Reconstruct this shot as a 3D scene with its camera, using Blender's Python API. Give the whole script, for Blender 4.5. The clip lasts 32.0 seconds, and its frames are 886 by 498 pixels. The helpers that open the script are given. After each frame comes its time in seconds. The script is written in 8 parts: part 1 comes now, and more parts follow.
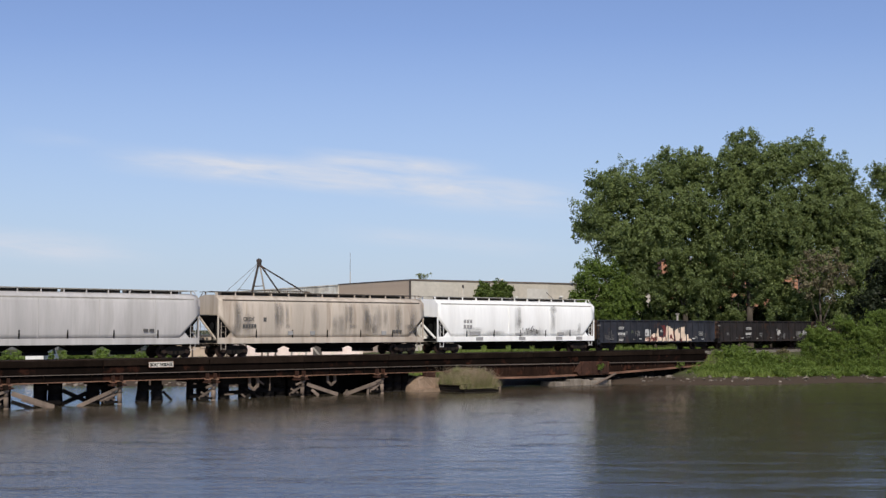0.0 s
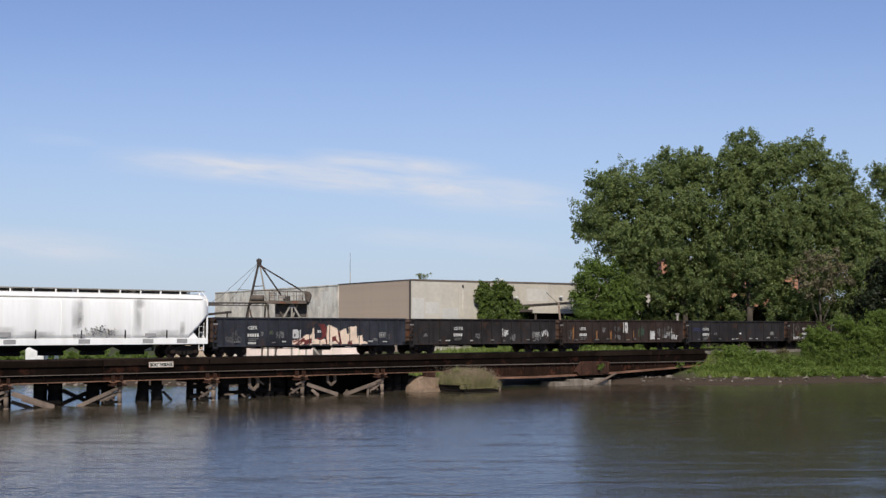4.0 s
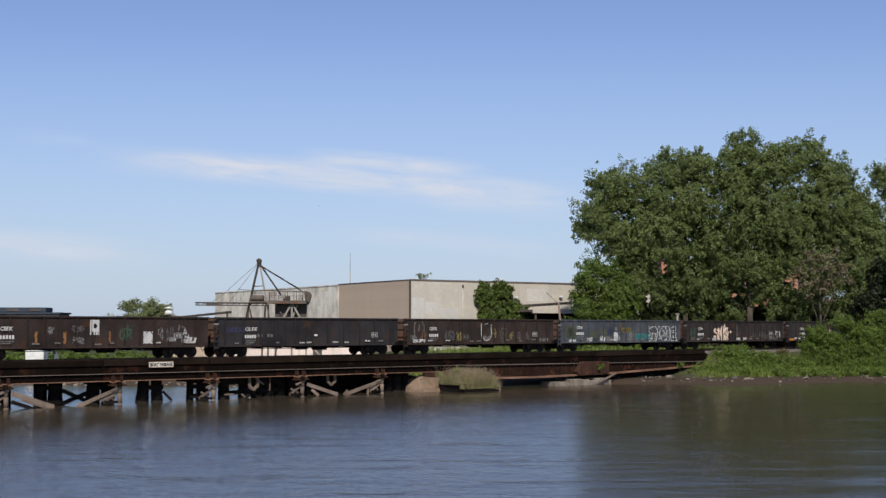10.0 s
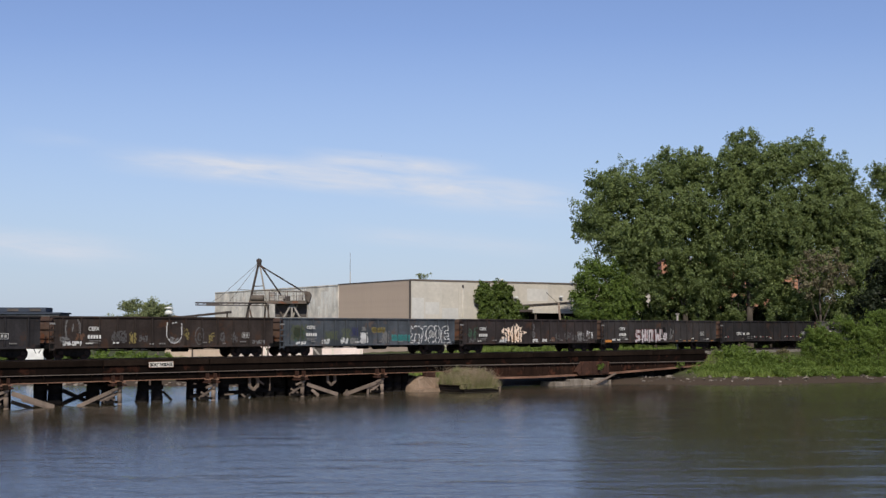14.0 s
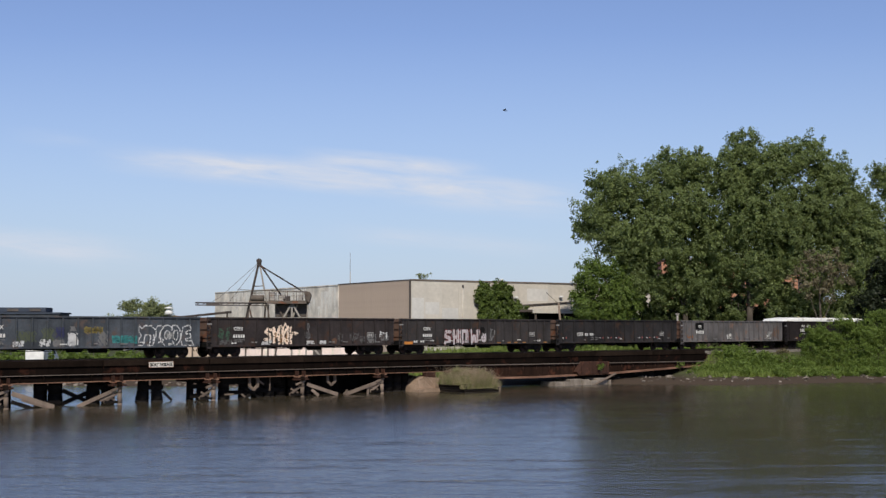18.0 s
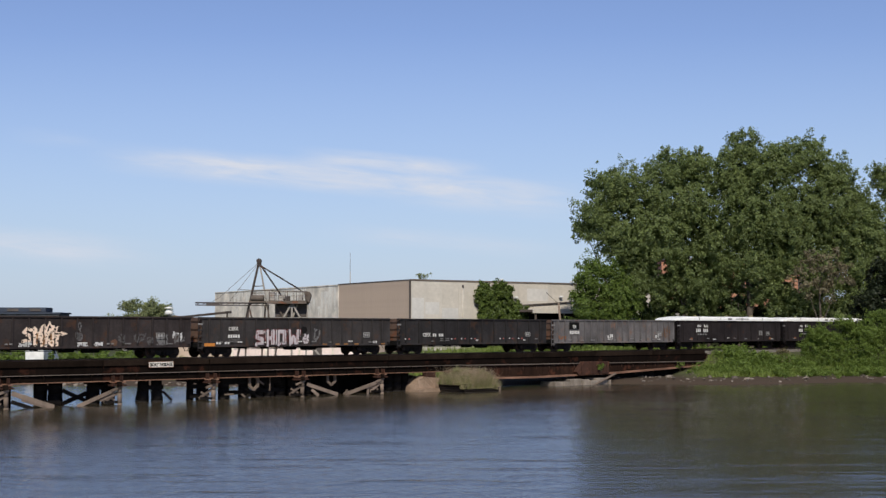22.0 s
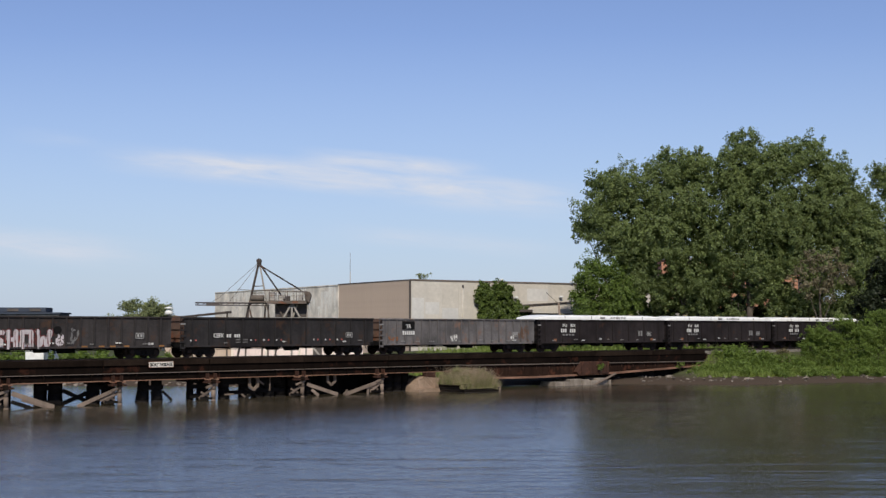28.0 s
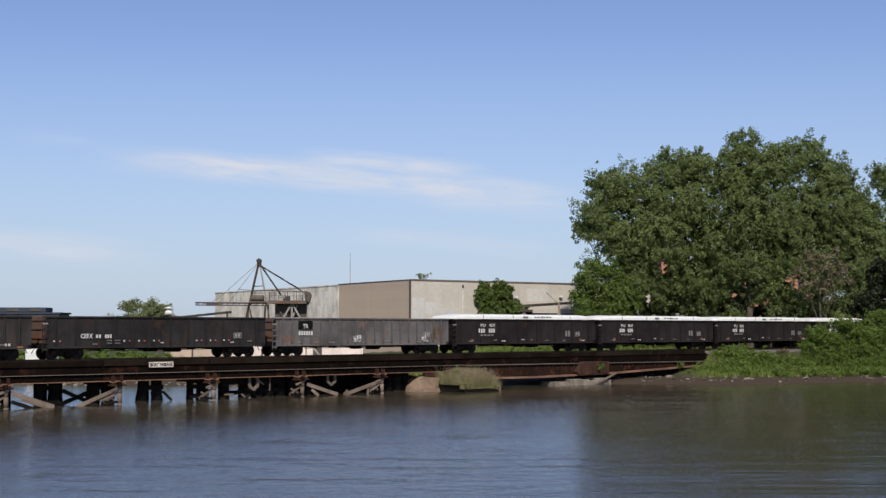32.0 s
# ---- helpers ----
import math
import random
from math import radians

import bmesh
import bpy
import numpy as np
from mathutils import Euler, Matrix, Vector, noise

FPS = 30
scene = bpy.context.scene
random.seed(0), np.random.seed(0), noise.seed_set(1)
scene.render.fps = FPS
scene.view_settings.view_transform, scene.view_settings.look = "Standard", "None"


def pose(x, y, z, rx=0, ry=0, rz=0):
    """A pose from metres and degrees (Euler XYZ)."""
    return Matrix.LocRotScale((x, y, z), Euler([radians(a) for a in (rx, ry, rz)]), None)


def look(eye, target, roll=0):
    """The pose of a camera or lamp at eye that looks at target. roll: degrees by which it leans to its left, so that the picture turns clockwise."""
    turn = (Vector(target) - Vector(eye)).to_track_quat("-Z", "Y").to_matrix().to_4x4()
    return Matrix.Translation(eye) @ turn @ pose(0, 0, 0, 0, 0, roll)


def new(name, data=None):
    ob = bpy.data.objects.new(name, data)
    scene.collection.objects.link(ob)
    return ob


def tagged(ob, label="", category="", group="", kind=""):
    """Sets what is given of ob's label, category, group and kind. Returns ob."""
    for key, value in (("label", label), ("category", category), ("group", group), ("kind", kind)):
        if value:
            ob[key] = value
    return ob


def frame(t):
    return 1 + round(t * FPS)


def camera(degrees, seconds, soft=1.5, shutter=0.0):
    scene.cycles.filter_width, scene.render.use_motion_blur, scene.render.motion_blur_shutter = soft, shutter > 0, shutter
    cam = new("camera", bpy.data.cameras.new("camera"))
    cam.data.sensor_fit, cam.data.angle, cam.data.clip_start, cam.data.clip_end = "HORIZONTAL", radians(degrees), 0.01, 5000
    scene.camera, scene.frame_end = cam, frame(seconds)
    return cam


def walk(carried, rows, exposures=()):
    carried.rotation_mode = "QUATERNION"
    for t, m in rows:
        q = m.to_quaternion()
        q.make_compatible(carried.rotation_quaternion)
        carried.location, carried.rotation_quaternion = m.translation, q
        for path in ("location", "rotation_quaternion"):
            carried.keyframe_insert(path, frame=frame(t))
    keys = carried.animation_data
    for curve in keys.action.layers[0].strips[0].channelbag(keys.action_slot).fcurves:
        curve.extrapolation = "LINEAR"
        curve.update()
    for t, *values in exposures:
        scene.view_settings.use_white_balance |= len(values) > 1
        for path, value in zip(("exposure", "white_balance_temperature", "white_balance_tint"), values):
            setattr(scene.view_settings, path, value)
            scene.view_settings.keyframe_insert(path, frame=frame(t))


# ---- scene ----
# The camera stands still on the near bank, 5 m over the water, and looks slightly up across the river.
EYE = 5.0
cam = camera(39.2, 32.0, soft=1.4)
walk(cam, [(0.0, pose(0, 0, EYE, 93.69, 0, 0)), (32.0, pose(0, 0, EYE, 93.69, 0, 0))])

# ---- light ----
SUN_EL, SUN_AZ = 41.0, 177.0    # degrees; azimuth clockwise from +Y (the way the camera looks)
world = bpy.data.worlds.new("sky")
scene.world = world
world.use_nodes = True
scene.view_settings.exposure = 0.0


def nod(nt, kind, **vals):
    n = nt.nodes.new(kind)
    for k, v in vals.items():
        n.inputs[k.replace("_", " ") if not k.startswith("i") or not k[1:].isdigit() else int(k[1:])].default_value = v
    return n


def arith(nt, op, a, b=None, c=None, clamp=False):
    n = nt.nodes.new("ShaderNodeMath")
    n.operation, n.use_clamp = op, clamp
    for i, v in enumerate((a, b, c)):
        if v is None:
            continue
        if isinstance(v, (int, float)):
            n.inputs[i].default_value = v
        else:
            nt.links.new(v, n.inputs[i])
    return n.outputs[0]


def build_sky():
    nt = world.node_tree
    nt.nodes.clear()
    L = nt.links.new
    sky = nt.nodes.new("ShaderNodeTexSky")
    sky.sky_type, sky.sun_disc = "NISHITA", False
    sky.sun_elevation, sky.sun_rotation = radians(SUN_EL), radians(SUN_AZ)
    sky.air_density, sky.dust_density, sky.ozone_density, sky.altitude = 1.0, 0.3, 2.0, 0
    tc = nt.nodes.new("ShaderNodeTexCoord")
    sep = nt.nodes.new("ShaderNodeSeparateXYZ")
    L(tc.outputs["Generated"], sep.inputs[0])
    yy = arith(nt, "MAXIMUM", sep.outputs[1], 0.05)
    u = arith(nt, "DIVIDE", sep.outputs[0], yy)
    v = arith(nt, "DIVIDE", sep.outputs[2], yy)
    cmb = nt.nodes.new("ShaderNodeCombineXYZ")
    tilt = arith(nt, "MULTIPLY_ADD", u, 0.085, v)          # follows the slant of the streaks
    L(arith(nt, "MULTIPLY", u, 15.0), cmb.inputs[0])
    L(arith(nt, "MULTIPLY", tilt, 95.0), cmb.inputs[1])
    noi = nod(nt, "ShaderNodeTexNoise", Scale=1.0, Detail=7.0, Roughness=0.58, Distortion=0.35)
    L(cmb.outputs[0], noi.inputs["Vector"])
    n1 = nod(nt, "ShaderNodeMapRange", i1=0.30, i2=0.72, i3=0.15, i4=1.0)
    L(noi.outputs[0], n1.inputs[0])

    def band(c, half, u0, u1, soft, gain):
        d = arith(nt, "ABSOLUTE", arith(nt, "SUBTRACT", tilt, c))
        m = nt.nodes.new("ShaderNodeMapRange")
        m.interpolation_type = "SMOOTHSTEP"
        L(d, m.inputs[0])
        for i, val in enumerate((half, 0.0, 0.0, 1.0)):
            m.inputs[i + 1].default_value = val
        a = nt.nodes.new("ShaderNodeMapRange")
        a.interpolation_type = "SMOOTHSTEP"
        L(u, a.inputs[0])
        for i, val in enumerate((u0, u0 + soft, 0.0, 1.0)):
            a.inputs[i + 1].default_value = val
        b = nt.nodes.new("ShaderNodeMapRange")
        b.interpolation_type = "SMOOTHSTEP"
        L(u, b.inputs[0])
        for i, val in enumerate((u1 - soft, u1, 1.0, 0.0)):
            b.inputs[i + 1].default_value = val
        r = arith(nt, "MULTIPLY", m.outputs[0], arith(nt, "MULTIPLY", a.outputs[0], b.outputs[0]))
        return arith(nt, "MULTIPLY", arith(nt, "MULTIPLY", r, n1.outputs[0]), gain)

    cover = band(0.1155, 0.017, -0.302, 0.06, 0.13, 1.3)
    for spec in ((0.131, 0.010, -0.13, 0.05, 0.07, 1.0), (0.112, 0.022, -0.06, 0.14, 0.09, 1.0), (0.0395, 0.019, -0.75, -0.20, 0.13, 0.95),
                 (0.071, 0.012, -0.12, 0.12, 0.08, 0.4), (0.128, 0.010, -0.36, -0.27, 0.04, 0.2)):
        cover = arith(nt, "ADD", cover, band(*spec), clamp=True)
    # thin haze towards the horizon
    hz = nod(nt, "ShaderNodeMapRange", i1=0.0, i2=0.24, i3=0.80, i4=0.0)
    L(v, hz.inputs[0])
    mixh = nt.nodes.new("ShaderNodeMix")
    mixh.data_type = "RGBA"
    L(hz.outputs[0], mixh.inputs[0])
    tint = nt.nodes.new("ShaderNodeMix")            # the violet cast that the blue has here
    tint.data_type, tint.blend_type = "RGBA", "MULTIPLY"
    tint.inputs[0].default_value = 1.0
    L(sky.outputs[0], tint.inputs[6])
    tint.inputs[7].default_value = (1.05, 1.02, 1.24, 1)
    L(tint.outputs[2], mixh.inputs[6])
    mixh.inputs[7].default_value = (4.3, 5.65, 7.5, 1)
    mix = nt.nodes.new("ShaderNodeMix")
    mix.data_type = "RGBA"
    L(cover, mix.inputs[0])
    L(mixh.outputs[2], mix.inputs[6])
    mix.inputs[7].default_value = (7.2, 7.6, 8.6, 1)
    bg = nt.nodes.new("ShaderNodeBackground")
    bg.inputs[1].default_value = 0.092
    L(mix.outputs[2], bg.inputs[0])
    out = nt.nodes.new("ShaderNodeOutputWorld")
    L(bg.outputs[0], out.inputs[0])


build_sky()
sun_data = bpy.data.lights.new("sun", "SUN")
sun_data.energy, sun_data.angle, sun_data.color = 4.1, radians(0.53), (1.0, 0.935, 0.82)
sun = new("sun", sun_data)
_az, _el = radians(SUN_AZ), radians(SUN_EL)
sun.matrix_basis = look((200 * math.sin(_az) * math.cos(_el), 200 * math.cos(_az) * math.cos(_el), 200 * math.sin(_el)), (0, 0, 0))


# ---- materials ----
def material(name, base, rough=0.8, dark=0.6, light=1.25, scale=3.0, fine=40.0, bump=0.15, metal=0.0, streak=0.0, streak_col=None,
             rust=0.0, rust_col=(0.16, 0.06, 0.03), island=0.0, spec=0.18, squash=(1, 1, 1), each=0.0, run=2.2):
    """A weathered surface: broad stains, fine grain, run-down streaks and patches of rust."""
    m = bpy.data.materials.new(name)
    m.use_nodes = True
    nt = m.node_tree
    L = nt.links.new
    bs = nt.nodes["Principled BSDF"]
    bs.inputs["Roughness"].default_value, bs.inputs["Metallic"].default_value = rough, metal
    bs.inputs["Specular IOR Level"].default_value = spec
    tc = nt.nodes.new("ShaderNodeTexCoord")
    mp = nt.nodes.new("ShaderNodeMapping")
    mp.inputs["Scale"].default_value = squash
    L(tc.outputs["Object"], mp.inputs[0])
    big = nod(nt, "ShaderNodeTexNoise", Scale=scale * 0.25, Detail=5.0, Roughness=0.6)
    small = nod(nt, "ShaderNodeTexNoise", Scale=fine * 0.25, Detail=4.0, Roughness=0.7)
    L(mp.outputs[0], big.inputs["Vector"])
    L(mp.outputs[0], small.inputs["Vector"])

    def mix(fac, a, b, mode="MIX"):
        n = nt.nodes.new("ShaderNodeMix")
        n.data_type, n.blend_type = "RGBA", mode
        for sock, val in ((0, fac), (6, a), (7, b)):
            if isinstance(val, (int, float)):
                n.inputs[sock].default_value = val
            elif isinstance(val, tuple):
                n.inputs[sock].default_value = (*val[:3], 1)
            else:
                L(val, n.inputs[sock])
        return n.outputs[2]

    def span(src, a, b, lo=0.0, hi=1.0):
        r = nod(nt, "ShaderNodeMapRange", i1=a, i2=b, i3=lo, i4=hi)
        L(src, r.inputs[0])
        return r.outputs[0]

    col = mix(span(big.outputs[0], 0.3, 0.7), tuple(c * dark for c in base), tuple(min(1, c * light) for c in base))
    col = mix(span(small.outputs[0], 0.35, 0.65, 0.0, 0.35), col, tuple(c * dark * 0.8 for c in base))
    if streak:
        m2 = nt.nodes.new("ShaderNodeMapping")
        m2.inputs["Scale"].default_value = (run, run, 0.055 * run)
        L(tc.outputs["Object"], m2.inputs[0])
        st = nod(nt, "ShaderNodeTexNoise", Scale=1.0, Detail=5.0, Roughness=0.65)
        L(m2.outputs[0], st.inputs["Vector"])
        col = mix(span(st.outputs[0], 0.48, 0.68, 0.0, streak), col, streak_col or tuple(c * 0.35 for c in base))
    if rust:
        rn = nod(nt, "ShaderNodeTexNoise", Scale=scale * 0.6, Detail=8.0, Roughness=0.7)
        L(tc.outputs["Object"], rn.inputs["Vector"])
        col = mix(span(rn.outputs[0], 0.62 - 0.25 * rust, 0.72 - 0.2 * rust), col, rust_col)
    if island or each:
        src = nt.nodes.new("ShaderNodeObjectInfo").outputs["Random"] if each else nt.nodes.new("ShaderNodeNewGeometry").outputs["Random Per Island"]
        k = island or each
        hv = nt.nodes.new("ShaderNodeHueSaturation")
        L(span(src, 0, 1, 1 - k, 1 + k), hv.inputs["Value"])
        L(col, hv.inputs["Color"])
        col = hv.outputs[0]
    L(col, bs.inputs["Base Color"])
    if bump:
        bp = nod(nt, "ShaderNodeBump", Strength=bump, Distance=0.02)
        L(small.outputs[0], bp.inputs["Height"])
        L(bp.outputs[0], bs.inputs["Normal"])
    return m


def leaf_material(name, base, vary=0.45, trans=0.35):
    m = bpy.data.materials.new(name)
    m.use_nodes = True
    nt = m.node_tree
    L = nt.links.new
    bs = nt.nodes["Principled BSDF"]
    bs.inputs["Roughness"].default_value, bs.inputs["Specular IOR Level"].default_value = 0.5, 0.3
    geo = nt.nodes.new("ShaderNodeNewGeometry")
    tc = nt.nodes.new("ShaderNodeTexCoord")
    big = nod(nt, "ShaderNodeTexNoise", Scale=0.22, Detail=3.0)
    L(tc.outputs["Object"], big.inputs["Vector"])
    ramp = nt.nodes.new("ShaderNodeValToRGB")
    e = ramp.color_ramp.elements
    e[0].position, e[0].color = 0.0, (*[c * (1 - vary) for c in base], 1)
    e[1].position, e[1].color = 1.0, (base[0] * (1 + vary * 1.3), base[1] * (1 + vary), base[2] * (1 + vary * 0.6), 1)
    s = arith(nt, "ADD", arith(nt, "MULTIPLY", geo.outputs["Random Per Island"], 0.6), arith(nt, "MULTIPLY", big.outputs[0], 0.45))
    L(s, ramp.inputs[0])
    L(ramp.outputs[0], bs.inputs["Base Color"])
    tr = nt.nodes.new("ShaderNodeBsdfTranslucent")
    L(ramp.outputs[0], tr.inputs[0])
    mx = nt.nodes.new("ShaderNodeMixShader")
    mx.inputs[0].default_value = trans
    L(bs.outputs[0], mx.inputs[1])
    L(tr.outputs[0], mx.inputs[2])
    L(mx.outputs[0], nt.nodes["Material Output"].inputs[0])
    return m


def water_material():
    m = bpy.data.materials.new("river_water")
    m.use_nodes = True
    nt = m.node_tree
    L = nt.links.new
    bs = nt.nodes["Principled BSDF"]
    bs.inputs["Base Color"].default_value = (0.052, 0.043, 0.028, 1)
    bs.inputs["Roughness"].default_value = 0.11
    bs.inputs["IOR"].default_value = 1.6
    tc = nt.nodes.new("ShaderNodeTexCoord")

    def waves(sx, sy, detail, seed):
        mp = nt.nodes.new("ShaderNodeMapping")
        mp.inputs["Scale"].default_value = (sx, sy, 1)
        mp.inputs["Location"].default_value = (seed, seed * 2, 0)
        L(tc.outputs["Object"], mp.inputs[0])
        n = nod(nt, "ShaderNodeTexNoise", Scale=1.0, Detail=detail, Roughness=0.6)
        L(mp.outputs[0], n.inputs["Vector"])
        return n.outputs[0]

    geo, sep = nt.nodes.new("ShaderNodeNewGeometry"), nt.nodes.new("ShaderNodeSeparateXYZ")
    L(geo.outputs["Position"], sep.inputs[0])

    def span(src, a, b, lo, hi):
        r = nod(nt, "ShaderNodeMapRange", i1=a, i2=b, i3=lo, i4=hi)
        L(src, r.inputs[0])
        return r.outputs[0]

    # ripples weaken to the right to fit the camera's view, with long bands between
    calm = span(sep.outputs[0], 2.0, 14.0, 0.0, 1.0)
    gust = span(waves(0.022, 0.36, 4, 3.0), 0.46, 0.64, 0.0, 1.0)
    cat = span(waves(0.13, 0.75, 4, 21.0), 0.57, 0.70, 0.0, 1.0)
    amount = arith(nt, "SUBTRACT", arith(nt, "ADD", 1.05, arith(nt, "MULTIPLY", cat, 0.5)), arith(nt, "MULTIPLY", calm, 0.45))
    fine = arith(nt, "MULTIPLY", waves(3.0, 4.2, 4, 0.0), amount)
    mid = arith(nt, "MULTIPLY", waves(1.3, 2.2, 4, 7.0), amount)
    slow = arith(nt, "MULTIPLY", waves(0.30, 1.0, 3, 11.0), amount)
    hgt = arith(nt, "ADD", arith(nt, "MULTIPLY", slow, 0.045), arith(nt, "ADD", arith(nt, "MULTIPLY", fine, 0.014), arith(nt, "MULTIPLY", mid, 0.022)))
    # normals lean towards the camera so the water mirrors sky, not the bridge
    lean = arith(nt, "ADD", arith(nt, "MULTIPLY", calm, -0.034), arith(nt, "MULTIPLY", gust, arith(nt, "MULTIPLY_ADD", calm, 0.028, 0.006)))
    lean = arith(nt, "SUBTRACT", -0.046, arith(nt, "ADD", lean, arith(nt, "MULTIPLY", cat, -0.012)))
    way = nt.nodes.new("ShaderNodeCombineXYZ")
    way.inputs[2].default_value = 1.0
    L(lean, way.inputs[1])
    bp = nod(nt, "ShaderNodeBump", Strength=1.0, Distance=1.0)
    L(hgt, bp.inputs["Height"])
    L(way.outputs[0], bp.inputs["Normal"])
    L(bp.outputs[0], bs.inputs["Normal"])
    return m


def paint(name, col, rough=0.55):
    return material(name, col, rough, dark=0.8, light=1.1, scale=6, fine=60, bump=0.03)


M_WATER = water_material()
M_BANK = material("bank_soil_and_grass", (0.068, 0.074, 0.030), 0.95, 0.55, 1.5, 0.8, 18, 0.6)
def add_mud(m, low, high, col):
    """Bare wet mud where the bank comes down to the water."""
    nt = m.node_tree
    bs = nt.nodes["Principled BSDF"]
    src = bs.inputs["Base Color"].links[0].from_socket
    geo, sep = nt.nodes.new("ShaderNodeNewGeometry"), nt.nodes.new("ShaderNodeSeparateXYZ")
    nt.links.new(geo.outputs["Position"], sep.inputs[0])
    noi = nod(nt, "ShaderNodeTexNoise", Scale=0.9, Detail=4.0)
    nt.links.new(geo.outputs["Position"], noi.inputs["Vector"])
    z = arith(nt, "ADD", sep.outputs[2], arith(nt, "MULTIPLY", noi.outputs[0], -0.3))
    rng = nod(nt, "ShaderNodeMapRange", i1=low, i2=high, i3=0.0, i4=1.0)
    nt.links.new(z, rng.inputs[0])
    mx = nt.nodes.new("ShaderNodeMix")
    mx.data_type = "RGBA"
    nt.links.new(rng.outputs[0], mx.inputs[0])
    mx.inputs[6].default_value = (*col, 1)
    nt.links.new(src, mx.inputs[7])
    nt.links.new(mx.outputs[2], bs.inputs["Base Color"])


add_mud(M_BANK, 0.25, 0.6, (0.062, 0.044, 0.030))
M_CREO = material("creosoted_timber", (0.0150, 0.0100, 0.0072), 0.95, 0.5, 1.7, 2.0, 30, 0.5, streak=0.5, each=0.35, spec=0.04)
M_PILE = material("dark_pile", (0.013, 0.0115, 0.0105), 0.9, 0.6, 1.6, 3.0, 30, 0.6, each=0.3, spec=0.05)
M_ROTTEN = material("rotten_timber", (0.020, 0.0155, 0.0125), 0.95, 0.5, 1.5, 3.0, 30, 0.6, each=0.3)
M_WOOD = material("weathered_wood", (0.20, 0.152, 0.118), 0.9, 0.65, 1.2, 2.0, 30, 0.5, streak=0.4, each=0.25)
M_RUSTY = material("rusty_steel", (0.050, 0.024, 0.016), 0.85, 0.5, 1.5, 2.5, 30, 0.35, streak=0.4, rust=0.3, rust_col=(0.10, 0.042, 0.024))
M_GIRDER = material("dark_brown_girder", (0.022, 0.012, 0.008), 0.9, 0.5, 1.7, 0.9, 25, 0.3, streak=0.6, rust=0.35, rust_col=(0.080, 0.030, 0.018), spec=0.06)
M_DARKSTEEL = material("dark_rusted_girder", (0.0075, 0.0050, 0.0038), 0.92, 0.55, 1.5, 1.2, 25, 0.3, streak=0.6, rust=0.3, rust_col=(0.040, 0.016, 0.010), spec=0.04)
M_FLANGE = material("rusted_flange", (0.215, 0.118, 0.078), 0.85, 0.45, 1.5, 1.5, 30, 0.3, rust=0.15)
M_LEDGE = material("grey_timber_ledge", (0.15, 0.12, 0.10), 0.9, 0.6, 1.3, 1.0, 30, 0.4)
M_CONC = material("old_concrete", (0.33, 0.235, 0.165), 0.95, 0.65, 1.2, 2.0, 25, 0.5, streak=0.3)
M_CONC2 = material("grey_broken_concrete", (0.25, 0.21, 0.17), 0.95, 0.55, 1.3, 3.0, 25, 0.6, streak=0.4)
M_RAIL = material("rail_steel", (0.12, 0.08, 0.06), 0.5, 0.7, 1.2, 3, 30, 0.1, metal=0.4)
M_STONE = material("riprap_stone", (0.19, 0.16, 0.13), 0.95, 0.6, 1.3, 4.0, 30, 0.5, each=0.6)
M_BALLAST = material("ballast", (0.20, 0.18, 0.155), 0.95, 0.6, 1.3, 10.0, 60, 0.8)
M_WALL_TAN = material("tan_metal_siding", (0.51, 0.395, 0.30), 0.7, 0.90, 1.08, 0.5, 8, 0.02, streak=0.12, each=0.012, run=0.8)
M_WALL_GREY = material("grey_white_wall_panel", (0.525, 0.48, 0.41), 0.75, 0.80, 1.22, 0.35, 8, 0.02, streak=0.22, streak_col=(0.40, 0.37, 0.33), each=0.035, run=0.7)
M_WALL_CONC = material("stained_concrete_wall", (0.66, 0.60, 0.505), 0.9, 0.62, 1.5, 1.8, 8, 0.12, streak=0.45, streak_col=(0.36, 0.31, 0.25), each=0.03, run=0.9)
M_TRIM = material("dark_roof_trim", (0.10, 0.085, 0.075), 0.7, 0.7, 1.2, 2, 20, 0.1)
M_ROOF = material("flat_roof_felt", (0.13, 0.13, 0.13), 0.95, 0.7, 1.2, 1, 20, 0.3)
M_PINK = material("pale_pink_wall", (0.82, 0.68, 0.61), 0.85, 0.85, 1.1, 1, 15, 0.1, streak=0.2)
M_PLANT_STEEL = material("weathered_plant_steel", (0.13, 0.105, 0.085), 0.8, 0.6, 1.3, 3, 30, 0.2, rust=0.3)
M_PLANT_DARK = material("dark_plant_steel", (0.055, 0.045, 0.040), 0.8, 0.6, 1.3, 3, 30, 0.2, rust=0.2)
M_PLANT_LIGHT = material("pale_plant_steel", (0.34, 0.31, 0.27), 0.7, 0.7, 1.2, 3, 30, 0.2, rust=0.2)
M_BLUEROOF = material("dark_blue_grey_roof", (0.045, 0.055, 0.075), 0.8, 0.8, 1.2, 1, 20, 0.1)
M_BRICK = material("red_brick", (0.46, 0.235, 0.15), 0.9, 0.7, 1.25, 2, 40, 0.4, each=0.15)
M_BARK = material("bark", (0.085, 0.07, 0.055), 0.95, 0.55, 1.4, 4, 25, 0.8, squash=(1, 1, 0.3))
M_LEAF = leaf_material("cottonwood_leaves", (0.165, 0.222, 0.085), 0.45, 0.5)
M_LEAF2 = leaf_material("bright_vine_leaves", (0.105, 0.165, 0.036), 0.6)
M_LEAF3 = leaf_material("bank_bush_leaves", (0.140, 0.215, 0.048), 0.6, 0.45)
M_LEAF_VINE = leaf_material("wall_creeper_leaves", (0.095, 0.145, 0.036), 0.6)
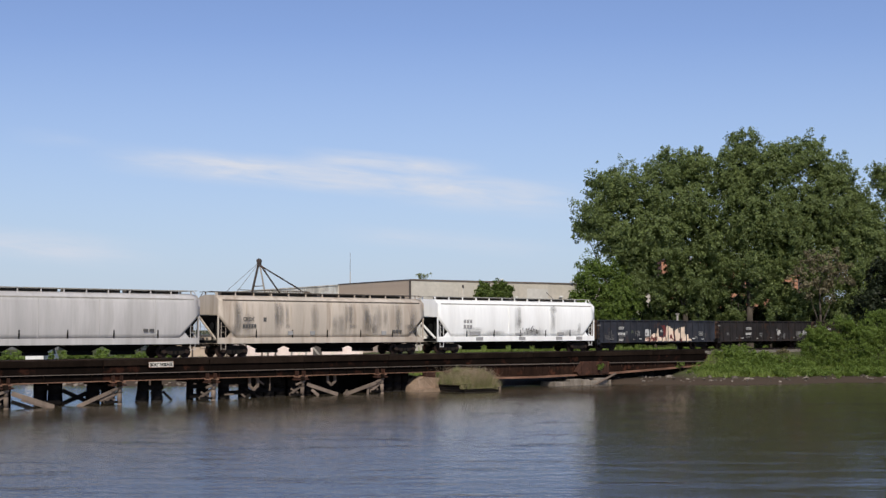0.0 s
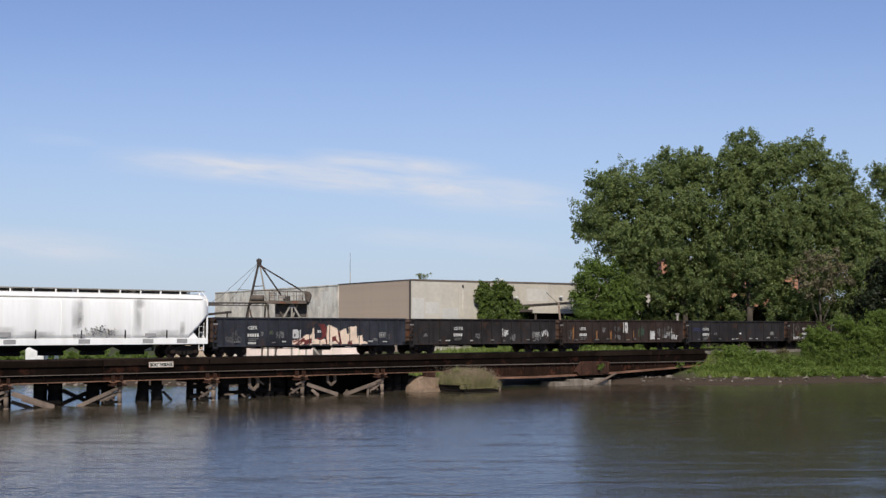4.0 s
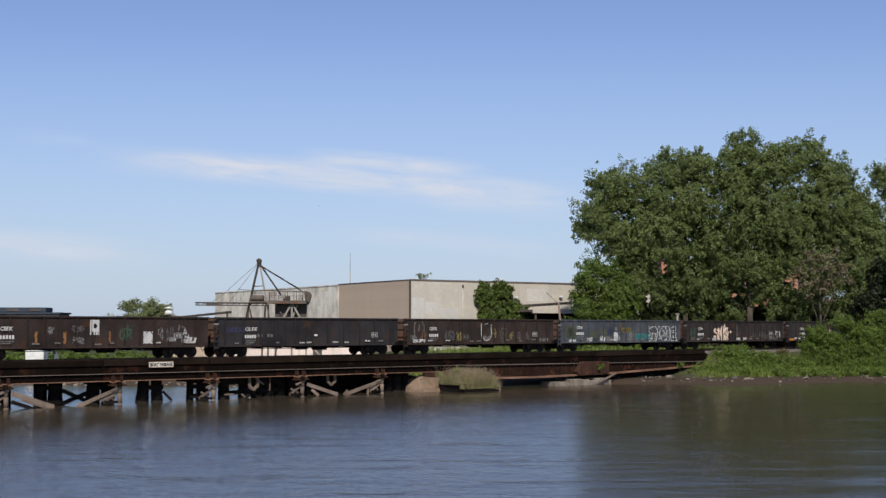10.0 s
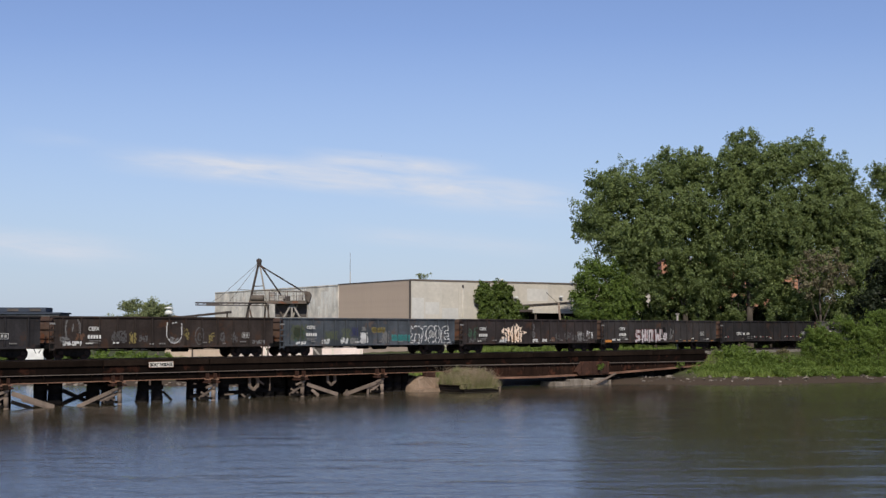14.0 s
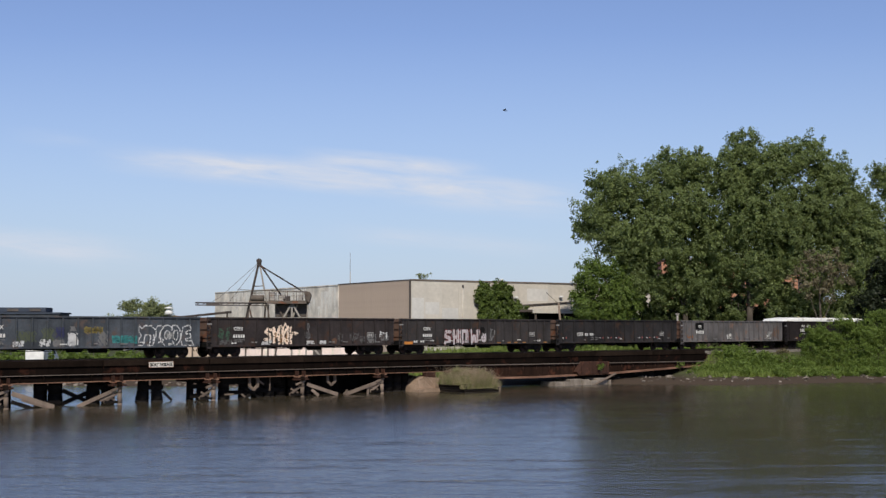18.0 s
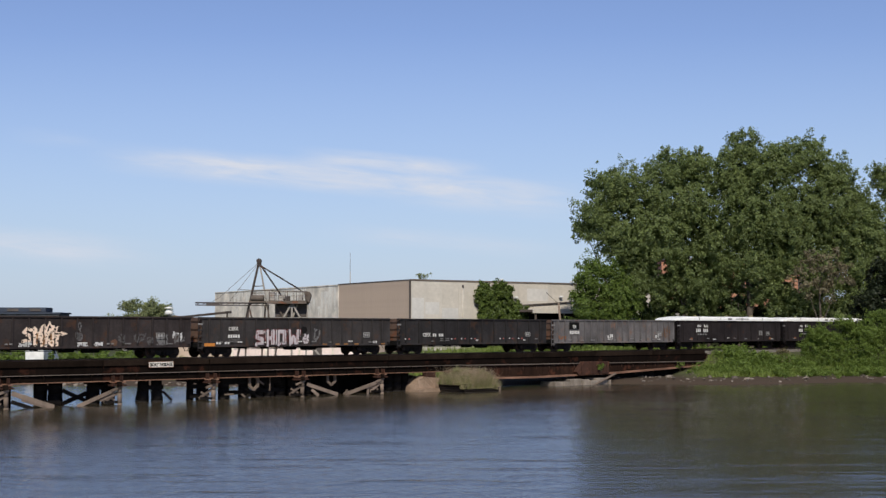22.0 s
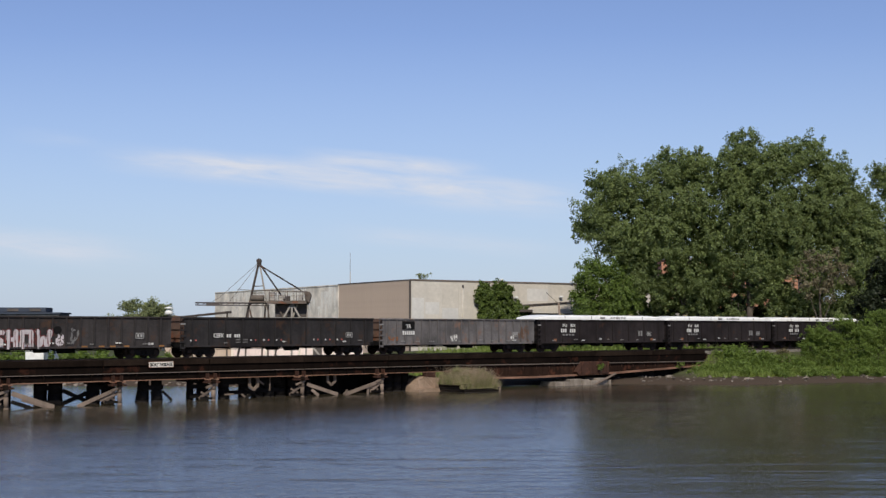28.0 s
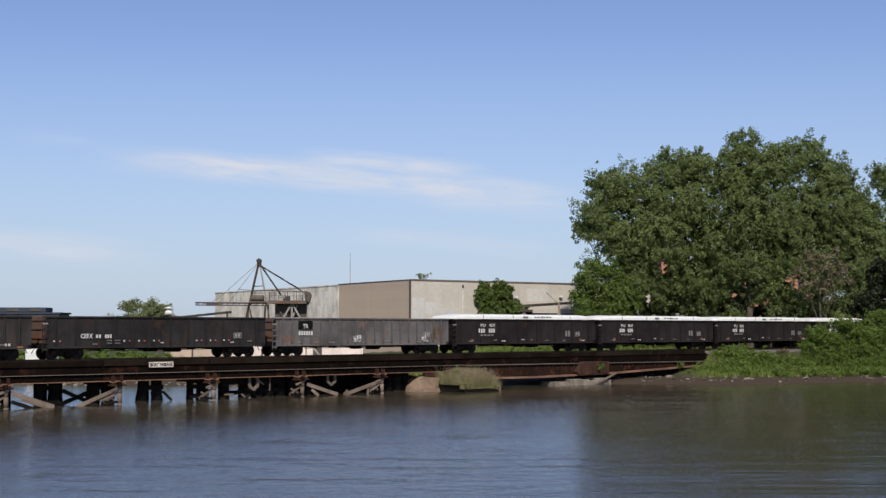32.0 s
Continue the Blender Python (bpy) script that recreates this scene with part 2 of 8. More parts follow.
M_LEAF_FAR = leaf_material("far_tree_leaves", (0.19, 0.225, 0.11), 0.3)
M_LEAF_SHADED = leaf_material("shaded_undergrowth_leaves", (0.052, 0.072, 0.028))
M_LEAF_SHADOW = leaf_material("shadow_dark_leaves", (0.022, 0.032, 0.014))
M_LEAF_DRY = leaf_material("dead_branch_leaves", (0.145, 0.13, 0.08), 0.3, 0.2)
M_GRASS = leaf_material("tall_grass", (0.155, 0.215, 0.05), 0.45, 0.3)
M_CRIBGRASS = leaf_material("pale_crib_grass", (0.20, 0.21, 0.095), 0.35, 0.3)
M_DRYGRASS = leaf_material("dry_grass", (0.32, 0.26, 0.18), 0.3, 0.2)
M_WHITE = paint("white_paint", (0.78, 0.77, 0.73))
M_SIGN = paint("sign_cream", (0.86, 0.82, 0.72))
M_SIGNBLACK = paint("sign_black", (0.02, 0.02, 0.02))
M_SIGNRED = paint("sign_border_brown", (0.22, 0.09, 0.05))
M_MARK = paint("stencil_white", (0.62, 0.60, 0.56))
M_FADED = paint("faded_stencil_grey", (0.20, 0.19, 0.18))
M_TRUCK = material("truck_cast_steel", (0.018, 0.014, 0.0115), 0.8, 0.6, 1.6, 6, 40, 0.3, rust=0.15, rust_col=(0.06, 0.028, 0.018))
M_WHEEL = material("wheel_steel", (0.045, 0.030, 0.024), 0.6, 0.6, 1.4, 6, 40, 0.2, metal=0.3, rust=0.3, rust_col=(0.10, 0.045, 0.03))
M_UNDER = material("underframe_black", (0.006, 0.0055, 0.005), 0.85, 0.6, 1.5, 5, 40, 0.2)
M_HOP_GREY = material("hopper_grey", (0.50, 0.475, 0.455), 0.5, 0.84, 1.10, 1.6, 9, 0.0, streak=0.55, streak_col=(0.31, 0.285, 0.26), run=0.9, squash=(1, 1, 0.10))
M_HOP_BEIGE = material("hopper_dirty_beige", (0.57, 0.49, 0.405), 0.6, 0.72, 1.18, 2.2, 9, 0.0, streak=0.75, streak_col=(0.27, 0.205, 0.15), run=1.1, squash=(1, 1, 0.10))
M_HOP_WHITE = material("hopper_white", (0.91, 0.895, 0.86), 0.45, 0.95, 1.03, 1.6, 9, 0.0, streak=0.30, streak_col=(0.60, 0.57, 0.52), run=0.6, squash=(1, 1, 0.10))
M_HOP_DARK = material("hopper_dark_band", (0.10, 0.085, 0.07), 0.8, 0.7, 1.3, 1.5, 20, 0.05)
M_HOP_TRIM = material("hopper_trim_band", (0.36, 0.34, 0.30), 0.7, 0.8, 1.15, 1.5, 20, 0.05, streak=0.5)
M_COVER = material("white_fibreglass_cover", (0.82, 0.81, 0.77), 0.4, 0.9, 1.04, 1, 20, 0.03, streak=0.15)
M_BIRD = material("bird_feathers", (0.025, 0.023, 0.022), 0.8, 0.7, 1.2, 8, 60, 0.1)


# ---- mesh tools ----
def box(bm, x0, x1, y0, y1, z0, z1):
    v = [bm.verts.new(p) for p in ((x0, y0, z0), (x1, y0, z0), (x1, y1, z0), (x0, y1, z0), (x0, y0, z1), (x1, y0, z1), (x1, y1, z1), (x0, y1, z1))]
    for f in ((0, 3, 2, 1), (4, 5, 6, 7), (0, 1, 5, 4), (1, 2, 6, 5), (2, 3, 7, 6), (3, 0, 4, 7)):
        bm.faces.new([v[i] for i in f])
    return bm


def basis(p, q, up=(0, 0, 1)):
    d = (Vector(q) - Vector(p)).normalized()
    u = Vector(up)
    if abs(d.dot(u)) > 0.98:
        u = Vector((1, 0, 0))
    a = d.cross(u).normalized()
    return d, a, a.cross(d)


def beam(bm, p, q, w, h):
    """A square-cut bar from p to q, w wide and h high."""
    d, a, b = basis(p, q)
    p, q = Vector(p), Vector(q)
    c = [a * (sx * w / 2) + b * (sz * h / 2) for sx, sz in ((-1, -1), (1, -1), (1, 1), (-1, 1))]
    v = [bm.verts.new(p + k) for k in c] + [bm.verts.new(q + k) for k in c]
    for f in ((0, 1, 2, 3), (7, 6, 5, 4), (0, 4, 5, 1), (1, 5, 6, 2), (2, 6, 7, 3), (3, 7, 4, 0)):
        bm.faces.new([v[i] for i in f])
    return bm


def tube(bm, p, q, r0, r1=None, n=8):
    """A round bar from p to q that may taper."""
    r1 = r0 if r1 is None else r1
    d, a, b = basis(p, q)
    p, q = Vector(p), Vector(q)
    lo, hi = [], []
    for i in range(n):
        t = 2 * math.pi * i / n
        k = a * math.cos(t) + b * math.sin(t)
        lo.append(bm.verts.new(p + k * r0))
        hi.append(bm.verts.new(q + k * r1))
    for i in range(n):
        f = bm.faces.new((lo[i], hi[i], hi[(i + 1) % n], lo[(i + 1) % n]))
        f.smooth = True
    bm.faces.new(lo)
    bm.faces.new(hi[::-1])
    return bm


def prism(bm, outline, y0, y1):
    """An (x, z) outline, drawn out from y0 to y1."""
    a = [bm.verts.new((x, y0, z)) for x, z in outline]
    b = [bm.verts.new((x, y1, z)) for x, z in outline]
    n = len(a)
    bm.faces.new(a)
    bm.faces.new(b[::-1])
    for i in range(n):
        bm.faces.new((a[i], b[i], b[(i + 1) % n], a[(i + 1) % n]))
    return bm


def shape(name, bm, mat, bevel=0.0):
    if bevel:
        bmesh.ops.bevel(bm, geom=bm.edges[:], offset=bevel, segments=1, affect="EDGES")
    bmesh.ops.recalc_face_normals(bm, faces=bm.faces[:])
    me = bpy.data.meshes.new(name)
    bm.to_mesh(me)
    bm.free()
    me.materials.append(mat)
    return me


def piece(name, me, parent=None, m=None, label=""):
    ob = new(name, me)
    if parent:
        ob.parent = parent
    if m is not None:
        ob.matrix_basis = m
    if label:
        tagged(ob, label)
    return ob


def part(name, bm, mat, parent, label="", bevel=0.0, m=None):
    return piece(name, shape(name, bm, mat, bevel), parent, m, label)


def thing(name, m, label, category, group="", kind=""):
    ob = new(name)
    ob.empty_display_size = 0.3
    ob.matrix_basis = m
    return tagged(ob, label, category, group, kind)


def B():
    return bmesh.new()


def quads_mesh(name, V, mat):
    """A mesh of loose four-cornered faces from an array (n, 4, 3)."""
    n = len(V)
    me = bpy.data.meshes.new(name)
    me.vertices.add(n * 4)
    me.vertices.foreach_set("co", np.ascontiguousarray(V, dtype=np.float32).ravel())
    me.loops.add(n * 4)
    me.loops.foreach_set("vertex_index", np.arange(n * 4, dtype=np.int32))
    me.polygons.add(n)
    me.polygons.foreach_set("loop_start", np.arange(n, dtype=np.int32) * 4)
    me.polygons.foreach_set("loop_total", np.full(n, 4, dtype=np.int32))
    me.update(calc_edges=True)
    me.materials.append(mat)
    return me


def leaves(rng, centres, out, size, mat, name="crown", stretch=1.5):
    """Small pointed leaves at the centres, turned roughly outwards and up."""
    n = len(centres)
    nrm = out * 0.8 + rng.normal(0, 0.7, (n, 3)) + np.array([0, 0, 0.12])
    nrm /= np.linalg.norm(nrm, axis=1)[:, None] + 1e-6
    a = np.cross(nrm, rng.normal(0, 1, (n, 3)))
    a /= np.linalg.norm(a, axis=1)[:, None] + 1e-6
    b = np.cross(nrm, a)
    s = (size * rng.uniform(0.6, 1.35, n))[:, None]
    V = np.stack([centres - a * s * stretch / 2, centres + b * s / 2 + a * s * 0.1, centres + a * s * stretch / 2, centres - b * s / 2 + a * s * 0.1], axis=1)
    return quads_mesh(name, V, mat)


def clumps(rng, lobes, per_m3, clump_r, per_clump, shell=0.45):
    """Points in clumps through a set of (x, y, z, rx, ry, rz) lobes, denser near their skins, and the way out at each."""
    C, O = [], []
    for x, y, z, rx, ry, rz in lobes:
        k = max(6, int(per_m3 * 4.19 * rx * ry * rz))
        nb = max(8, int(k / 5.5))                      # boughs within the lobe
        bd = rng.normal(0, 1, (nb, 3))
        bd /= np.linalg.norm(bd, axis=1)[:, None]
        bc = bd * (rng.uniform(0.12, 1.0, nb) ** shell * rng.uniform(0.78, 1.10, nb))[:, None]
        pick = rng.integers(0, nb, k)
        rel = bc[pick] + rng.normal(0, 0.155, (k, 3)) * rng.uniform(0.6, 1.25, nb)[pick][:, None]
        d = rel / (np.linalg.norm(rel, axis=1)[:, None] + 1e-6)
        cen = np.array([x, y, z]) + rel * np.array([rx, ry, rz])
        cr = clump_r * rng.uniform(0.5, 1.3, k)
        m = per_clump
        g = np.clip(rng.normal(0, 0.5, (k, m, 3)), -0.85, 0.85) * cr[:, None, None] * np.array([1, 1, 1.05])
        C.append((cen[:, None, :] + g).reshape(-1, 3))
        o = d[:, None, :] * 1.0 + 0.45 * g / (np.linalg.norm(g, axis=2)[..., None] + 1e-6)
        O.append(o.reshape(-1, 3))
    return np.concatenate(C), np.concatenate(O)


# ---- the track: its own frame runs along the rails, away from the camera; v is across, positive away ----
TRACK_TURN = 40.6
RAIL = 3.01
TRK = pose(-1.0, 103.7, 0, 0, 0, TRACK_TURN)


def on_track(s, v=0.0, z=0.0, rz=0.0):
    return TRK @ pose(s, v, z, 0, 0, rz)


def at_track(s, v, z):
    return tuple(TRK @ Vector((s, v, z)))


# ---- ground and water ----
EDGE_X = [-900, -200, -60, -44, -33, -22, -12, -3, 6, 12, 15, 18, 21, 26, 30, 34, 38, 43, 60, 120, 300, 900]
EDGE_Y = [160, 130, 118, 113.5, 111.5, 110, 109, 108, 111.5, 114.6, 114.6, 114.4, 113.8, 112.6, 113.8, 116, 118.3, 119, 116, 92, 40, -100]


def ground_height(x, y):
    """River bed, sloping bank, low yard behind, and the rail embankment where the bridge has ended."""
    d = (y - np.interp(x, EDGE_X, EDGE_Y)) * 0.8
    h = np.interp(d, [-30, -3, 0, 1.0, 4, 9], [-2.5, -1.0, 0.0, 0.30, 0.72, 1.3])
    h = np.minimum(h, np.interp(x, [11, 13, 22, 25], [9, 0.40, 0.46, 1.6]))          # kept low under the end span, so the dark planks there show
    near = np.interp(np.hypot(x * 0.25, y), [0, 9, 18, 30], [3.4, 3.3, 0.3, -1.5])
    h = np.maximum(h, np.where(y < 40, near, -3))
    t = radians(TRACK_TURN)
    s = (x + 1.0) * math.cos(t) + (y - 103.7) * math.sin(t)
    v = -(x + 1.0) * math.sin(t) + (y - 103.7) * math.cos(t)
    bank = np.interp(np.abs(v), [0, 2.6, 6.5], [2.62, 2.55, -0.6]) - np.interp(s, [31.0, 34.5], [4, 0])
    back = np.interp(np.abs(v), [0, 2.6, 6.5], [2.62, 2.55, -0.6]) - np.interp(s, [-140, -90], [0, 5])
    yard = np.interp(v, [2.8, 5.5, 30, 60], [-0.6, 2.35, 2.5, 1.3]) - np.interp(s, [14, 21], [4, 0])
    h = np.maximum(np.maximum(h, yard), np.maximum(bank, back))
    rough = 0.10 * np.sin(x * 1.7 + 0.6 * y) * np.sin(y * 1.3 - x * 0.4) + 0.06 * np.sin(x * 3.9) * np.sin(y * 3.1 + 1)
    return h + rough * np.interp(h, [-0.2, 0.4], [0.2, 1.0]) * np.interp(np.abs(v), [2.4, 3.5], [0.2, 1])


def build_ground():
    xs = np.concatenate([np.linspace(-2500, -150, 16), np.arange(-120, -60, 6), np.arange(-60, 75, 1.0), np.arange(75, 150, 6), np.linspace(200, 2500, 14)])
    ys = np.concatenate([np.linspace(-600, -40, 8), np.arange(-30, 40, 4), np.arange(40, 96, 4), np.arange(96, 160, 1.0), np.arange(160, 260, 8), np.linspace(300, 4500, 16)])
    X, Y = np.meshgrid(xs, ys)
    Z = ground_height(X, Y)
    w = len(xs)
    V = np.stack([X, Y, Z], -1).reshape(-1, 3).tolist()
    F = [(j * w + i, j * w + i + 1, (j + 1) * w + i + 1, (j + 1) * w + i) for j in range(len(ys) - 1) for i in range(w - 1)]
    me = bpy.data.meshes.new("ground")
    me.from_pydata(V, [], F)
    me.polygons.foreach_set("use_smooth", [True] * len(F))
    me.materials.append(M_BANK)
    return tagged(new("ground", me), "grassy soil of the river banks and yard", "ground", kind="structure")


ground = build_ground()

bm = B()
box(bm, -700, 700, -120, 260, -0.06, 0.0)
water = tagged(part("water", bm, M_WATER, None), "murky brown-grey river water with small ripples", "water", kind="structure")

# ---- the low trestle bridge ----
BR0, BR1 = -62.0, 34.0          # the bridge along the track


def build_bridge():
    br = thing("railway_bridge", on_track(0), "low rusty steel and timber railway trestle over the river", "bridge", kind="structure")
    # running beams: an upper dark beam, a grey ledge, a lower recessed girder and its rusty flange
    n, step = 8, 8.0
    for i in range(n):
        a, b = BR0 + i * step, BR0 + (i + 1) * step - 0.03
        if b > 3:
            b = 2.0
        for side in (-1, 1):
            y = side * 1.75
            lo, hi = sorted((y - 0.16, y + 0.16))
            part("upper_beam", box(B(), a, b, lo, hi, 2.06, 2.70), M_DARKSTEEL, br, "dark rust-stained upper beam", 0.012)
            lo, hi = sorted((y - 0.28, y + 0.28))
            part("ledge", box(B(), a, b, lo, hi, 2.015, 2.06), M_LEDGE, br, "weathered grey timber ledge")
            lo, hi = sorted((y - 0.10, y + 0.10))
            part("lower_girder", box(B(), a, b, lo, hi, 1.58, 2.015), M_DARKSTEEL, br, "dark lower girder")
            lo, hi = sorted((y - 0.24, y + 0.24))
            part("flange", box(B(), a, b, lo, hi, 1.53, 1.58), M_FLANGE, br, "rusty bottom flange")
            if side < 0:
                for k in range(5):
                    x = a + 0.8 + k * 1.6
                    if x < b:
                        part("stiffener", box(B(), x - 0.03, x + 0.03, y - 0.22, y - 0.10, 1.58, 2.0), M_DARKSTEEL, br)
    # the deeper end span, whose lower edge rises towards the bank
    for side in (-1, 1):
        y = side * 1.8
        part("end_span_beam", prism(B(), [(2.0, 2.04), (BR1 + 0.4, 1.86), (BR1 + 0.4, 2.62), (2.0, 2.72)], y - 0.14, y + 0.14), M_DARKSTEEL, br, "dark end span beam", 0.01)
        part("end_span_ledge", prism(B(), [(2.0, 1.985), (BR1, 1.795), (BR1, 1.86), (2.0, 2.05)], y - 0.30, y + 0.30), M_LEDGE, br, "weathered grey ledge")
        part("end_span_girder", prism(B(), [(3.0, 1.98), (3.0, 0.98), (10, 0.92), (20, 1.05), (BR1, 1.50), (BR1, 1.80)], y - 0.09, y + 0.09), M_GIRDER, br, "dark rust-streaked end span girder")
        part("end_span_flange", prism(B(), [(3.0, 0.98), (3.0, 0.84), (10, 0.76), (20, 0.88), (BR1, 1.36), (BR1, 1.50), (20, 1.05), (10, 0.92)], y - 0.42, y + 0.42), M_FLANGE, br, "bent rusty flange")
        for k in range(19):
            x = 4.0 + k * 1.6
            part("stiffener", box(B(), x - 0.03, x + 0.03, y + side * 0.09 - 0.05, y + side * 0.09 + 0.05, 1.5, 1.80), M_RUSTY, br)
    # rusty plate housing over the old bearing
    part("plate_box", prism(B(), [(15.3, 0.86), (19.3, 0.98), (19.3, 2.06), (15.9, 2.10), (15.0, 1.2)], -2.42, -1.95), M_RUSTY, br, "dented rust-red plate housing", 0.02)
    for k in range(4):
        part("bolt_strip", box(B(), 15.6 + k * 1.1, 15.68 + k * 1.1, -2.45, -2.42, 1.0, 2.0), M_RUSTY, br)
    # cross ties
    tie = shape("tie", box(B(), -0.115, 0.115, -1.95, 1.95, 2.70, 2.86), M_CREO, 0.008)
    i = 0
    x = BR0 + 0.2
    while x < BR1:
        piece("tie", tie, br, pose(x, 0.04 * math.sin(i * 2.3), 0.006 * math.sin(i * 1.7)))
        x += 0.52
        i += 1
    # added timbers, out of sight, that keep sun from falling between the ties
    for k in range(11):
        a = BR0 + k * 8.0
        for y in (-1.05, 0.0, 1.05):
            if a + 7.95 < BR1:
                part("stringer", box(B(), a, a + 7.95, y - 0.51, y + 0.51, 2.36, 2.69), M_CREO, br, "added unseen timber that blocks sun between the ties")
    for k in range(12):
        a = BR0 + k * 8.0
        part("guard_timber", box(B(), a, a + 7.95, -1.84, -1.64, 2.863, 2.98), M_CREO, br, "creosoted guard timber", 0.01)
        part("fascia_timber", box(B(), a + 0.01, a + 7.94, -2.03, -1.955, 2.56, 2.93), M_CREO, br, "dark stained fascia timber", 0.01)
        part("guard_timber", box(B(), a, a + 7.95, 1.64, 1.84, 2.863, 2.98), M_CREO, br, "creosoted guard timber", 0.01)
    # bents: posts, caps and braces
    cap = shape("bent_cap", box(B(), -0.16, 0.16, -2.6, 2.6, 1.21, 1.525), M_CREO, 0.015)
    foot = -2.2

    def post(s, v, lean=0.0, r=0.23, mat=M_PILE, top=1.21, wide=1.0, label=""):
        bmp = B()
        rng = random.Random(int(s * 10 + v * 3))
        pts = [(s + lean, v, foot), (s + lean * 0.6, v + rng.uniform(-.04, .04), 0.1), (s + lean * 0.2, v, 0.75), (s, v, top)]
        for k in range(3):
            tube(bmp, pts[k], pts[k + 1], r * (wide if k == 0 else 1 + (wide - 1) * (0.6 if k == 1 else 0.15)), r * (1 + (wide - 1) * (0.6 if k == 0 else 0.15 if k == 1 else 0)), 9)
        part("pile", bmp, mat, br, label)

    def brace(p, q, w=0.08, h=0.26, mat=M_WOOD, label="pale weathered diagonal plank"):
        part("brace", beam(B(), p, q, w, h), mat, br, label, 0.008)

    def bent(s):
        """A cap on dark piles, a pale front post, rusty hangers and the plates that the braces are bolted to."""
        piece("bent_cap", cap, br, pose(s, 0, 0))
        post(s + 0.16, -2.25, 0.02, 0.15, M_WOOD, 1.25, 1.05, "pale weathered front post")
        for e in (-0.30, 0.30):
            part("rust_hanger", box(B(), s + e - 0.035, s + e + 0.035, -2.42, -2.02, 1.30, 1.92), M_RUSTY, br, "rusty hanger strap")
        part("rust_cap_plate", box(B(), s - 0.55, s + 0.55, -2.52, -2.0, 1.24, 1.36), M_RUSTY, br, "rusty cap plate", 0.01)
        part("rust_cap_plate", box(B(), s - 0.45, s + 0.50, -2.46, -2.0, 1.44, 1.53), M_FLANGE, br, "rust-red bearing plate", 0.01)
        part("corbel", beam(B(), (s - 0.5, -2.38, 0.92), (s + 0.28, -2.38, 1.20), 0.12, 0.16), M_WOOD, br, "short pale corbel timber", 0.01)
        brace((s - 0.95, -2.2, 0.18), (s + 0.02, -2.2, 0.78), 0.09, 0.17, M_WOOD, "short pale strut")
        brace((s - 0.75, -2.1, 0.62), (s - 0.10, -2.1, 0.30), 0.08, 0.13, M_WOOD, "short pale strut")
        part("wale", beam(B(), (s - 0.9, -2.28, 0.22), (s + 0.3, -2.28, 0.16), 0.10, 0.15), M_PILE, br, "dark waterline wale")

    for s in (-59.6, -52.0, -44.2, -36.75, -29.1, -22.0, -14.5, -7.05):
        bent(s)
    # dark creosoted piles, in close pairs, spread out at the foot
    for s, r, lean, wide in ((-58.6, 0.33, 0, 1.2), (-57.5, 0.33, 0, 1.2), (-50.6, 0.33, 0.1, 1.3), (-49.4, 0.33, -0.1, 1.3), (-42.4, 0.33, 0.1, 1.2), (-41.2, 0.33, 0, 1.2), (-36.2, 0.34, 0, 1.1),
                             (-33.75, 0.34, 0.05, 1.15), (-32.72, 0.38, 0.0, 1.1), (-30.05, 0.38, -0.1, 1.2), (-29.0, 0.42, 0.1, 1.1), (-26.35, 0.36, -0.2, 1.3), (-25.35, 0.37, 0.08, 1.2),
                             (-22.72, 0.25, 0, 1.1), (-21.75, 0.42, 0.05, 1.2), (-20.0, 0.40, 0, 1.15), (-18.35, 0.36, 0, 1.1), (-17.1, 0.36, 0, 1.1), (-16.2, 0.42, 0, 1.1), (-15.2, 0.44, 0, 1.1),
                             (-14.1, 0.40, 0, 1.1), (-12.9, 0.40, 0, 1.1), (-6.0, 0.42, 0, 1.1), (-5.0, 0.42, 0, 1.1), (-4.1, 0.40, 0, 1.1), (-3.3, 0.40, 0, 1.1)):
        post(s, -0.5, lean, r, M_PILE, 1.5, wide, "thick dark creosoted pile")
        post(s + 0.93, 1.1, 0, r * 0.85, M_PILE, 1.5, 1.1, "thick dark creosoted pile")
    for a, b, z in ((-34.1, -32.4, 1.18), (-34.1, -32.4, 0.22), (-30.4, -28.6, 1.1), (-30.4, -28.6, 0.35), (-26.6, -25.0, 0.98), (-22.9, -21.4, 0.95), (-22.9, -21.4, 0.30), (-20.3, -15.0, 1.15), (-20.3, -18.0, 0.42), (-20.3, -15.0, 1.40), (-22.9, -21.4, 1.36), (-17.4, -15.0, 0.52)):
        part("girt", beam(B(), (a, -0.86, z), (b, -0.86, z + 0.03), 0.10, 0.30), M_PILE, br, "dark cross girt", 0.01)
    brace((-36.25, -2.32, 0.98), (-33.5, -2.36, 0.02), 0.08, 0.30)
    brace((-35.6, -2.30, 0.55), (-33.9, -2.33, 0.0), 0.08, 0.16)
    brace((-36.2, -2.15, 0.45), (-34.7, -2.2, -0.08), 0.08, 0.24, M_PILE, "dark diagonal plank")
    brace((-29.2, -2.32, 1.02), (-31.95, -2.36, -0.02), 0.08, 0.24)
    brace((-29.3, -2.22, 0.72), (-30.3, -2.24, 0.30), 0.08, 0.16)
    brace((-32.2, -0.62, 0.98), (-30.5, -0.62, 0.22), 0.1, 0.26, M_PILE, "dark crossed brace")
    brace((-30.1, -0.74, 0.92), (-32.3, -0.74, 0.10), 0.1, 0.28, M_PILE, "dark crossed brace")
    brace((-25.05, -0.9, 0.70), (-24.35, -0.9, 0.06), 0.1, 0.16, M_PILE, "dark crossed brace")
    brace((-25.9, -0.9, 0.55), (-25.5, -0.9, 0.95), 0.1, 0.20, M_PILE, "dark crossed brace")
